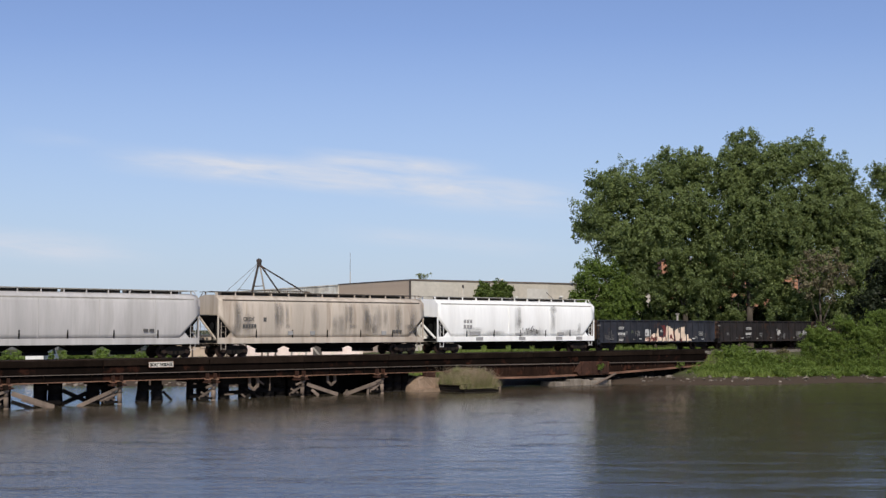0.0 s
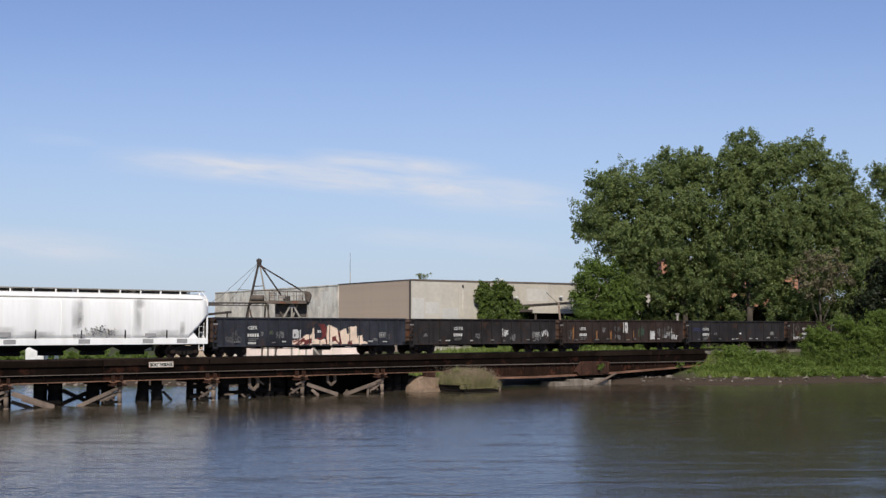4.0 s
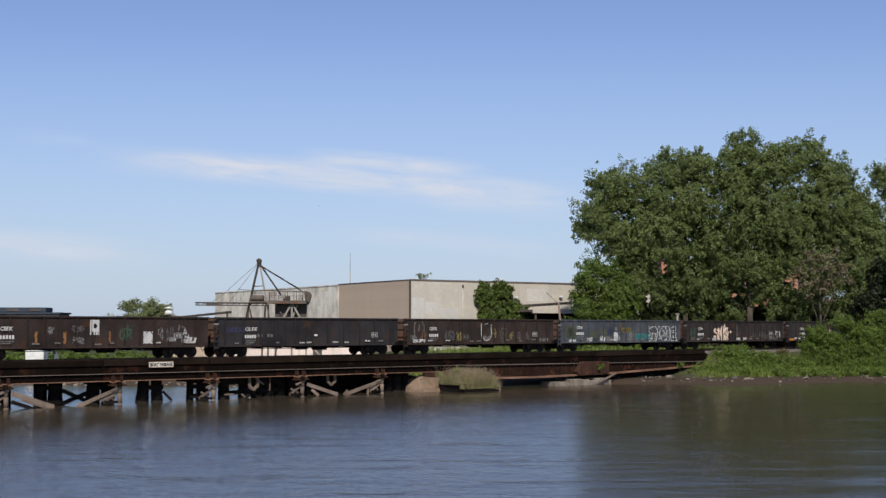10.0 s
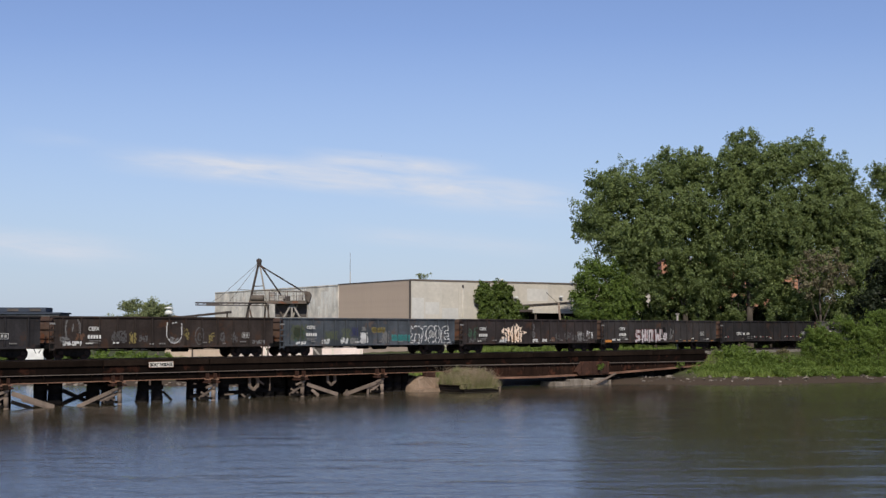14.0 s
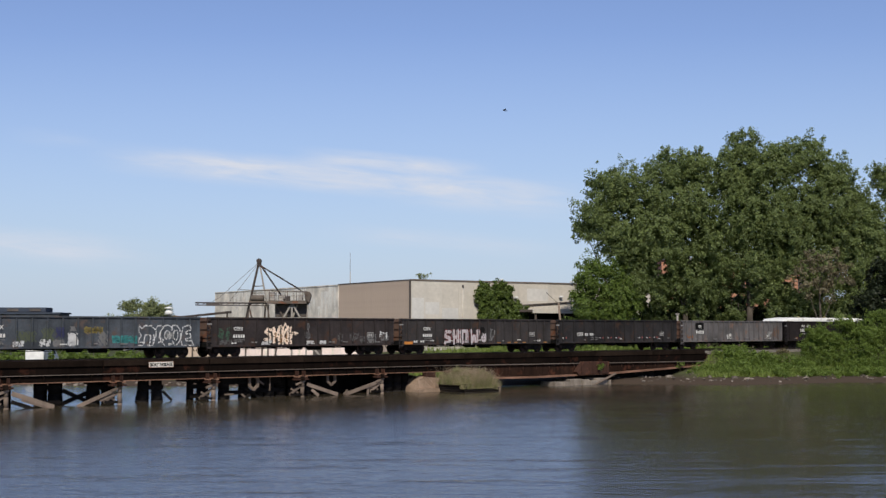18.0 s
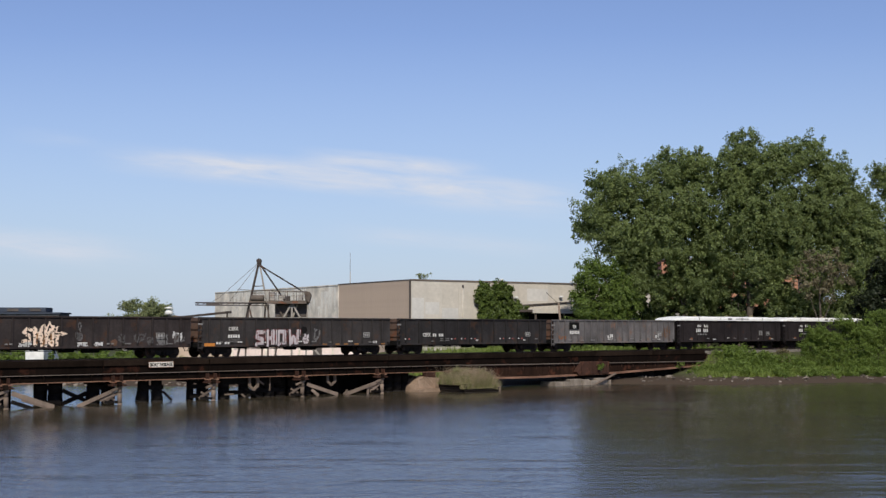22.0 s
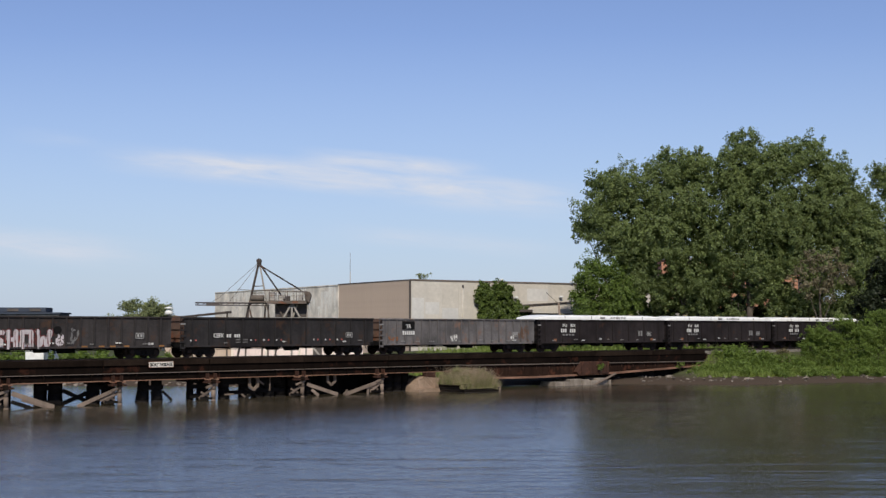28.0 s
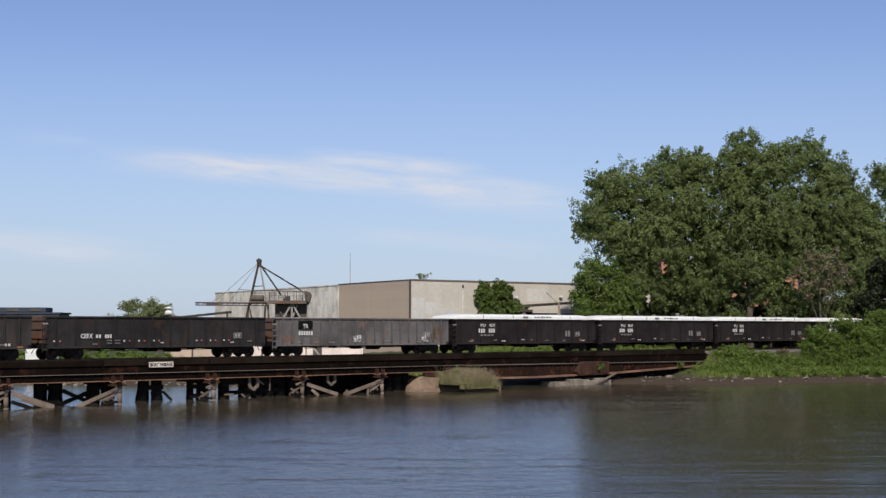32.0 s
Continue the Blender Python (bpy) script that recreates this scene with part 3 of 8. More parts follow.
    brace((-18.55, -1.1, 0.75), (-17.25, -1.1, -0.05), 0.1, 0.2, M_PILE, "dark crossed brace")
    brace((-18.55, -1.0, -0.05), (-17.25, -1.0, 0.75), 0.1, 0.2, M_PILE, "dark crossed brace")
    brace((-18.9, -1.2, 0.30), (-18.6, -1.2, 0.10), 0.08, 0.12)
    brace((-17.9, -1.4, 1.50), (-17.15, -1.4, 0.95), 0.08, 0.12)
    part("hanger_rod", beam(B(), (-16.7, -1.5, 1.5), (-16.7, -1.5, 0.5), 0.07, 0.07), M_WOOD, br, "pale hanging rod")
    brace((-20.3, -1.2, 0.33), (-19.55, -1.2, 0.33), 0.08, 0.12)
    brace((-13.95, -2.3, 0.92), (-11.2, -2.36, 0.08), 0.08, 0.26)
    brace((-13.5, -2.25, 0.5), (-12.9, -2.28, 0.05), 0.08, 0.22)
    brace((-10.5, -2.34, 0.05), (-7.05, -2.3, 0.98), 0.08, 0.26)
    brace((-10.6, -2.28, 0.05), (-10.2, -2.28, 0.38), 0.08, 0.16)
    brace((-8.3, -2.2, 0.45), (-7.5, -2.2, 0.62), 0.08, 0.18)
    part("strut_stub", beam(B(), (-8.25, -2.2, -0.2), (-8.2, -2.2, 0.45), 0.10, 0.16), M_WOOD, br, "pale stub of a post")
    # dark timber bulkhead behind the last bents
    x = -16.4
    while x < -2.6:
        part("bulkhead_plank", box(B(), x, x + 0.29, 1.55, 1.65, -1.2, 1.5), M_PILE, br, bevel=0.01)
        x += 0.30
    # hanging loops of old rubbing timber
    for s, z0 in ((-18.1, 0.62), (-11.2, 0.75)):
        bmp = B()
        beam(bmp, (s - 0.34, -1.5, 1.5), (s - 0.34, -1.5, z0 + 0.3), 0.14, 0.2)
        beam(bmp, (s + 0.34, -1.5, 1.5), (s + 0.34, -1.5, z0 + 0.3), 0.14, 0.2)
        beam(bmp, (s - 0.4, -1.5, z0 + 0.34), (s, -1.5, z0), 0.14, 0.18)
        beam(bmp, (s + 0.4, -1.5, z0 + 0.34), (s, -1.5, z0), 0.14, 0.18)
        part("timber_hoop", bmp, M_WOOD, br, "pale hanging timber hoop")
    return br


bridge = build_bridge()


def build_rails():
    for v in (-0.7575, 0.7575):
        bmr = B()
        sec = [(-0.07, 0.0), (0.07, 0.0), (0.07, 0.015), (0.012, 0.03), (0.012, 0.115), (0.036, 0.125), (0.036, 0.15), (-0.036, 0.15), (-0.036, 0.125), (-0.012, 0.115), (-0.012, 0.03), (-0.07, 0.015)]
        a = [bmr.verts.new((-150, v + y, RAIL - 0.15 + z)) for y, z in sec]
        b = [bmr.verts.new((160, v + y, RAIL - 0.15 + z)) for y, z in sec]
        for i in range(len(sec)):
            j = (i + 1) % len(sec)
            bmr.faces.new((a[i], a[j], b[j], b[i]))
        tagged(part("rail", bmr, M_RAIL, None, m=TRK), "worn steel running rail", "rail", "rails of the track", "structure")


build_rails()


def build_sign():
    sg = thing("boat_passage_sign", on_track(-25.80, -2.035, 2.30), "white wooden boat passage sign with black letters on the bridge", "sign")
    part("board", box(B(), -0.93, 0.93, -0.03, 0.0, 0.10, 0.50), M_SIGN, sg, "cream painted board", 0.006)
    for a in ((-0.93, 0.93, 0.10, 0.125), (-0.93, 0.93, 0.475, 0.50), (-0.93, -0.90, 0.1251, 0.4749), (0.90, 0.93, 0.1251, 0.4749)):
        part("border_strip", box(B(), a[0], a[1], -0.042, -0.031, a[2], a[3]), M_SIGNRED, sg, "brown border strip")
    lettering("lettering", "BOAT PASSAGE", 0.24, M_SIGNBLACK, sg, pose(0, -0.036, 0.18, 90), "bold black capital letters", align="CENTER", width=1.68, bold=0.075)


def lettering(name, text, size, mat, parent, m, label="", align="LEFT", width=0.0, bold=0.035):
    cu = bpy.data.curves.new(name, "FONT")
    cu.body, cu.size, cu.align_x, cu.extrude, cu.offset = text, size * 1.38, align, 0.002, size * bold
    cu.resolution_u = 2
    tmp = bpy.data.objects.new(name, cu)
    scene.collection.objects.link(tmp)
    me = bpy.data.meshes.new_from_object(tmp.evaluated_get(bpy.context.evaluated_depsgraph_get()))
    bpy.data.objects.remove(tmp)
    bpy.data.curves.remove(cu)
    if width:
        co = np.empty(len(me.vertices) * 3)
        me.vertices.foreach_get("co", co)
        c = co.reshape(-1, 3)
        c[:, 0] *= width / (c[:, 0].max() - c[:, 0].min())
        me.vertices.foreach_set("co", c.ravel())
    me.materials.clear()
    me.materials.append(mat)
    return piece(name, me, parent, m, label)


build_sign()


def rough_block(outline, y0, y1, jag, seed):
    """A broken lump of masonry: a drawn-out outline, cut finer and knocked about."""
    bm = prism(B(), outline, y0, y1)
    bmesh.ops.triangulate(bm, faces=bm.faces[:])
    bmesh.ops.subdivide_edges(bm, edges=bm.edges[:], cuts=3, use_grid_fill=True)
    for v in bm.verts:
        p = v.co
        v.co = p + Vector((noise.noise(p * 1.3 + Vector((seed, 0, 0))), noise.noise(p * 1.3 + Vector((0, seed, 0))), noise.noise(p * 1.3 + Vector((0, 0, seed))))) * jag * 2 + Vector((noise.noise(p * 4.1), noise.noise(p * 4.1 + Vector((9, 9, seed))), noise.noise(p * 3.7 + Vector((3, seed, 1))))) * jag * 0.7
    return bm


def build_abutments():
    ab = thing("bridge_pier", on_track(-1.75, -0.3, 0), "broken tan concrete pier under the bridge", "bridge pier", kind="structure")
    part("block", rough_block([(-1.9, -1.5), (2.4, -1.5), (2.4, 0.62), (1.5, 1.02), (0.2, 1.14), (-0.9, 1.16), (-1.25, 0.95), (-1.6, 0.35)], -2.0, 2.0, 0.10, 5), M_CONC, ab, "broken tan concrete")
    part("footing", rough_block([(-2.1, -1.6), (3.0, -1.6), (3.0, 0.12), (1.2, 0.26), (-1.9, 0.22)], -2.55, -1.9, 0.05, 6), M_CONC, ab, "eroded concrete footing")
    part("bearing", box(B(), -0.6, 0.4, -1.9, -1.4, 1.10, 1.525), M_RUSTY, ab, "rusty bearing")
    cw = thing("abutment_wall", on_track(15.8, -1.2, 0), "cracked pale concrete abutment wall along the waterline", "abutment", kind="structure")
    x = -3.6
    rng = random.Random(4)
    while x < 3.6:
        w = rng.uniform(0.8, 1.6)
        h = 0.52 + rng.uniform(-0.18, 0.1)
        part("concrete_block", box(B(), x, min(x + w, 3.7) - 0.04, -1.3 + rng.uniform(-.1, .1), 0.6, -1.2, h), M_CONC2, cw, bevel=0.05)
        x += w
    part("drift_log", beam(B(), (0.9, -1.55, -0.1), (4.1, -1.45, 0.95), 0.16, 0.16), M_WOOD, cw, "grey drift log leaning on the wall", 0.03)
    # added planks whose near-black colour stands in for shade below the end span
    for k in range(17):
        part("back_wall_plank", box(B(), 0.4 + k, 1.38 + k, 0.1, 0.22, -0.6, 1.12 + 0.025 * k), M_PILE, cw, "near-black plank added for the shade under the girder", 0.01)
    crib = thing("timber_crib", on_track(0.9, -4.2, 0), "dark rotten timber crib holding a clump of grass", "crib")
    for i, z in enumerate((-0.45, -0.12, 0.21, 0.53)):
        d = (0.0, 0.05, -0.04, 0.03)[i]
        part("crib_log", beam(B(), (-2.2 + d, -1.5 + 0.03 * i, z), (1.3 - d * 2 if i < 3 else -0.7, -1.5 + d, z + 0.02), 0.32, 0.31), M_ROTTEN, crib, bevel=0.05)
        part("crib_log", beam(B(), (-2.2 - d, 1.5, z), (1.3 + d, 1.5, z), 0.32, 0.31), M_ROTTEN, crib, bevel=0.05)
        part("crib_log", beam(B(), (1.2, -1.6 - d if i < 3 else 0.2, z + 0.03), (1.2 + d, 1.6, z), 0.34, 0.3), M_ROTTEN, crib, bevel=0.05)
        part("crib_log", beam(B(), (-2.15, -1.6, z + 0.03), (-2.15, 1.6, z), 0.34, 0.3), M_ROTTEN, crib, bevel=0.05)
    part("broken_stub", tube(B(), (1.35, -1.6, -0.5), (1.42, -1.7, 0.42), 0.12, 0.08, 7), M_WOOD, crib, "pale broken stub of a post")
    part("earth_fill", prism(B(), [(-2.0, -0.9), (1.05, -0.9), (1.05, 0.38), (0.4, 0.62), (-0.8, 0.70), (-2.0, 0.55)], -1.45, 1.35), M_BANK, crib, "grassy earth fill", 0.12)


build_abutments()

# ---- the long factory behind the track ----
BLD = pose(-4.0, 150.0, 0, 0, 0, 32.5)
GROUND = 1.3


M_PATCH = material("pale_repaint", (0.60, 0.575, 0.53), 0.8, 0.8, 1.12, 1.0, 10, 0.03, streak=0.3, streak_col=(0.46, 0.44, 0.40), run=0.8)


def build_factory():
    fb = thing("factory_building", BLD, "long flat-roofed factory with tan, grey and stained concrete walls", "building", kind="structure")
    H = 11.0
    part("core_wall", box(B(), 0.25, 48, 0.25, 57, 0.8, H - 0.25), M_WALL_CONC, fb, "plain inner wall")
    part("roof", box(B(), 0.1, 48.1, 0.1, 57.1, H - 0.25, H - 0.12), M_ROOF, fb, "flat felt roof")
    # tan siding along the left-hand face
    y = 0.0
    pan = shape("siding_panel", box(B(), -0.02, 0.20, 0.0, 0.605, 0.9, H - 0.1), M_WALL_TAN, 0.006)
    while y < 18.2:
        piece("siding_panel", pan, fb, pose(0, y, 0))
        y += 0.61
    part("corner_trim", box(B(), -0.05, 0.12, -0.05, 0.12, 0.9, H - 0.1), M_TRIM, fb, "dark corner trim")
    part("parapet_trim", box(B(), -0.06, 0.24, 0.121, 18.4, H - 0.099, H + 0.02), M_TRIM, fb, "dark roof edge trim")
    # stained concrete bays farther along that face
    y, k = 18.45, 0
    while y < 56:
        part("concrete_bay", box(B(), 0.0, 0.22, y, y + 5.35, 0.9, H - 0.2), M_WALL_CONC, fb, "rain-stained concrete bay", 0.004)
        part("coping", box(B(), -0.07, 0.3, y - 0.02, y + 5.33, H - 0.199, H - 0.06), M_WALL_CONC, fb, "pale coping")
        y += 5.36
        k += 1
    # pale panels along the right-hand face
    x, k = 0.13, 0
    while x < 46:
        w = 2.3
        part("wall_panel", box(B(), x, x + w - 0.01, 0.0, 0.22, 0.9, H - 0.15), M_WALL_GREY, fb, bevel=0.004)
        x += w
        k += 1
    part("parapet_trim", box(B(), 0.121, 46.2, -0.06, 0.24, H - 0.149, H + 0.05), M_LEDGE, fb, "grey roof edge trim")
    part("downpipe", tube(B(), (7.6, -0.08, 1.2), (7.6, -0.08, H - 0.7), 0.06), M_WALL_GREY, fb, "grey downpipe")
    part("rainwater_head", box(B(), 7.48, 7.72, -0.22, -0.02, H - 0.85, H - 0.55), M_TRIM, fb, "dark rainwater head", 0.03)
    for x, z in ((15.6, 9.0), (22.8, 9.2), (13.3, 11.2), (24.6, 11.2)):
        lamp = part("wall_lamp", box(B(), x - 0.22, x + 0.22, -0.45, -0.07, z - 0.12, z + 0.14), M_WHITE, fb, "small white floodlight", 0.05)
        part("lamp_bracket", tube(B(), (x, -0.068, z - 0.2), (x, 0.02 if z < 10 else -0.06, z - 0.3), 0.03), M_TRIM, lamp)
    for x, z, w, h in ((0.3, 5.2, 1.7, 3.6), (2.2, 6.8, 2.0, 1.5), (4.6, 5.4, 2.4, 2.2), (17.5, 8.6, 3.4, 1.6)):
        part("repaint_patch", box(B(), x, x + w, -0.006, -0.001, z, z + h), M_PATCH, fb, "paler repainted patch")
    # flaking whitewash that runs down from the coping
    rng = np.random.default_rng(77)
    M_WASH = material("flaking_whitewash", (0.80, 0.765, 0.68), 0.9, 0.85, 1.1, 2.0, 12, 0.05)
    for i in range(26):
        w, h = rng.uniform(0.7, 2.6), rng.uniform(0.8, 4.2)
        y0, z1 = rng.uniform(18.6, 54.0 - w), H - 0.22 - (rng.uniform(0, 3.0) if i % 3 == 0 else 0.0)
        u, v = np.meshgrid(np.arange(0.05, w, 0.1), np.arange(0.05, h, 0.1))
        drip = 0.45 + 0.35 * np.sin(u * 5.1 + i) + 0.3 * np.sin(u * 13.7 + i * 2.1) + 0.2 * np.sin(u * 29 + v * 2)
        on = (v / h < drip) & (rng.random(u.shape) < 0.86)
        u, v = u[on], v[on]
        if len(u):
            V = np.stack([np.stack([np.full(len(u), -0.006), y0 + u + a * 0.05, z1 - v + b * 0.05], -1) for a, b in ((-1, -1), (1, -1), (1, 1), (-1, 1))], axis=1)
            piece("whitewash_stain", quads_mesh("whitewash_stain", V, M_WASH), fb, None, "flaking white wash stain")
    # loading canopy
    cn = part("canopy", box(B(), 15.5, 30, -4.0, -0.02, 7.15, 7.45), M_LEDGE, fb, "grey loading canopy", 0.03)
    part("canopy_edge", box(B(), 15.4, 30.1, -4.12, -4.002, 7.0, 7.55), M_WALL_GREY, cn, "pale canopy fascia")
    # solid near-black box on the wall paints in the shade under the canopy
    part("dark_dock", box(B(), 15.6, 30, -0.3, -0.02, 1.2, 7.1), M_UNDER, fb, "near-black box for the shade under the canopy")
    part("conduit", tube(B(), (16.0, -0.12, 8.0), (28.0, -0.12, 8.75), 0.10), M_TRIM, fb, "dark conduit")
    for x in (16, 20.5, 25, 29.5):
        part("canopy_post", box(B(), x - 0.1, x + 0.1, -3.9, -3.7, 1.1, 7.148), M_PLANT_STEEL, fb, "canopy post")
    # pale low shed in front of the left-hand face
    sh = thing("low_shed", pose(-17.5, 139, 0, 0, 0, 9), "low pale pink shed wall behind the track", "shed", kind="structure")
    part("shed_wall", box(B(), -6.0, 8.6, 0, 4, 1.0, 4.6), M_PINK, sh, "pale pink plastered wall")
    part("annex_wall", box(B(), -13.2, -6.01, 0.4, 4, 1.0, 4.3), M_WALL_TAN, sh, "dull tan annex wall")
    part("annex_roof", box(B(), -13.4, -6.31, 0.2, 4.3, 4.301, 4.42), M_ROOF, sh, "flat annex roof")
    part("shed_roof", box(B(), -6.3, 8.9, -0.3, 4.3, 4.601, 4.75), M_ROOF, sh, "flat shed roof")
    for x in (-5.9, -2.2, 1.5, 5.2, 8.4):
        part("shed_pilaster", box(B(), x - 0.1, x + 0.1, -0.08, -0.001, 1.0, 4.6), M_WALL_CONC, sh)
    part("shed_door", box(B(), 3.0, 4.0, -0.06, -0.002, 1.2, 3.3), M_TRIM, sh, "dark door")


build_factory()


def build_loader():
    """The barge loader: a mast of two legs, a long boom, guy lines and a braced platform."""
    Y = 125.0
    ld = thing("barge_loader", pose(-18.5, Y, 0), "weathered steel barge loader with A-frame mast and long boom", "loading derrick")

    def bar(name, p, q, r, mat=M_PLANT_STEEL, label=""):
        part(name, tube(B(), p, q, r, None, 6), mat, ld, label)

    part("mast_leg", beam(B(), (-2.3, 0, 1.2), (-0.05, 0, 11.6), 0.20, 0.20), M_PLANT_DARK, ld, "dark mast leg")
    part("mast_leg", beam(B(), (2.0, 0, 1.2), (0.05, 0, 11.6), 0.14, 0.14), M_PLANT_LIGHT, ld, "pale mast leg")
    part("mast_head", tube(box(B(), -0.20, 0.22, -0.16, 0.16, 11.3, 11.75), (0.0, -0.2, 11.85), (0.0, 0.2, 11.85), 0.26, None, 10), M_PLANT_DARK, ld, "dark mast head with its sheave")
    bar("mast_tie", (-0.55, 0, 9.3), (0.5, 0, 9.35), 0.05)
    bar("mast_tie", (-0.8, 0, 8.6), (0.6, 0, 8.65), 0.04)
    bar("back_stay", (0.1, 0, 11.5), (2.55, 0.4, 7.9), 0.09, M_PLANT_DARK)
    bar("back_stay", (0.1, 0, 11.4), (4.2, 0.6, 8.9), 0.08, M_PLANT_DARK)
    bar("guy_line", (-0.15, 0, 11.6), (-3.8, -0.3, 8.25), 0.022)
    bar("guy_line", (-0.15, 0, 11.5), (-2.9, -0.2, 7.75), 0.022)
    bar("guy_line", (-3.8, -0.3, 8.25), (-4.6, -0.3, 7.75), 0.03)
    bm = B()
    beam(bm, (-6.3, -0.3, 7.65), (0.9, -0.3, 7.6), 0.25, 0.14)
    beam(bm, (-6.3, -0.3, 7.42), (0.9, -0.3, 7.36), 0.25, 0.10)
    for i in range(12):
        beam(bm, (-6.2 + i * 0.6, -0.3, 7.42), (-5.9 + i * 0.6, -0.3, 7.65), 0.06, 0.05)
    part("boom", bm, M_PLANT_DARK, ld, "long grey-brown boom")
    part("boom_sleeve", box(B(), -5.2, -3.9, -0.5, -0.1, 7.33, 7.56), M_TRIM, ld, "dark sleeve on the boom")
    # platform with machinery
    part("platform", box(B(), 1.0, 4.9, -1.0, 1.2, 7.55, 7.85), M_PLANT_STEEL, ld, "brown steel platform")
    # a plain dark block paints in the shade below the platform
    part("platform_shade", box(B(), 1.6, 4.8, 0.2, 1.2, 6.2, 7.548), M_TRIM, ld, "dark block for the shade under the platform")
    for x in (1.2, 2.1, 3.0, 3.9, 4.8):
        bar("rail_post", (x, -0.95, 7.85), (x, -0.95, 8.85), 0.03)
    bar("hand_rail", (1.2, -0.95, 8.85), (5.0, -0.95, 8.75), 0.035)
    bar("hand_rail", (-2.0, -0.95, 8.95), (1.2, -0.95, 8.85), 0.03)
    part("winch", tube(B(), (-0.7, -0.5, 8.1), (0.6, -0.5, 8.1), 0.3, None, 12), M_PLANT_STEEL, ld, "brown winch drum")
    part("winch_frame", box(B(), -0.9, 0.8, -0.6, -0.3, 7.66, 7.86), M_PLANT_STEEL, ld)
    part("pulley_block", tube(B(), (2.35, -0.75, 8.15), (2.35, -0.25, 8.15), 0.26, None, 12), M_PLANT_LIGHT, ld, "pale pulley block")
    part("gear_case", box(B(), 2.75, 3.2, -0.7, -0.2, 7.852, 8.3), M_TRIM, ld, "dark gear case", 0.04)
    part("control_box", box(B(), 4.05, 4.45, -0.7, -0.4, 7.852, 8.45), M_PLANT_LIGHT, ld, "pale control box", 0.03)
    for x in (1.6, 2.5, 3.4, 4.3):
        bar("rail_post", (x, 1.1, 7.85), (x, 1.1, 8.8), 0.03)
    bar("hand_rail", (1.2, 1.1, 8.8), (5.0, 1.1, 8.75), 0.03)
    bar("mid_rail", (1.2, -0.95, 8.35), (5.0, -0.95, 8.3), 0.025)
    part("motor_box", box(B(), 1.1, 1.7, -0.7, -0.2, 7.852, 8.7), M_PLANT_LIGHT, ld, "pale motor box", 0.05)
    part("head_chute", prism(B(), [(4.7, 8.0), (5.1, 7.6), (5.3, 8.4), (5.1, 8.75), (4.6, 8.7)], -0.5, 0.3), M_PLANT_STEEL, ld, "dark head chute", 0.03)
    for a, b in (((-1.0, 0, 7.3), (-1.35, 0, 1.2)), ((-0.9, 0, 7.0), (-0.2, 0, 4.0)), ((1.0, -0.2, 7.5), (1.0, -0.2, 1.2)), ((0.6, 0.6, 7.5), (0.2, 0.6, 1.2)), ((1.7, 0, 7.5), (3.0, 0, 5.4)), ((3.9, 0, 7.5), (2.7, -0.3, 4.2)),
                 ((3.4, -0.5, 7.7), (3.4, -0.5, 1.2)), ((3.4, -0.5, 7.6), (4.9, -0.5, 5.0)), ((3.4, -0.5, 7.6), (1.9, -0.5, 5.0)), ((4.95, 0, 8.2), (4.75, 0, 1.2)), ((2.6, -0.4, 6.6), (1.5, -0.4, 1.2)), ((4.4, -0.4, 4.5), (7.2, -0.4, 1.2))):
        part("leg", beam(B(), a, b, 0.16, 0.16), M_PLANT_LIGHT if a[0] > 3.3 else M_PLANT_STEEL, ld)
    # the belt that climbs to it from the yard
    cv = thing("conveyor", pose(-26, 127, 0), "long low inclined conveyor leading to the barge loader", "conveyor")
    bm = B()
    beam(bm, (-3.4, 0, 5.95), (4.4, 0, 6.75), 0.5, 0.22)
    part("belt_frame", bm, M_PLANT_DARK, cv, "dark belt frame")
    for x in (-3.0, 0.5, 4.0):
        part("trestle_leg", beam(B(), (x, 0, 1.2), (x, 0, 5.85 + (x + 3.4) * 0.1), 0.15, 0.15), M_PLANT_STEEL, cv)


build_loader()


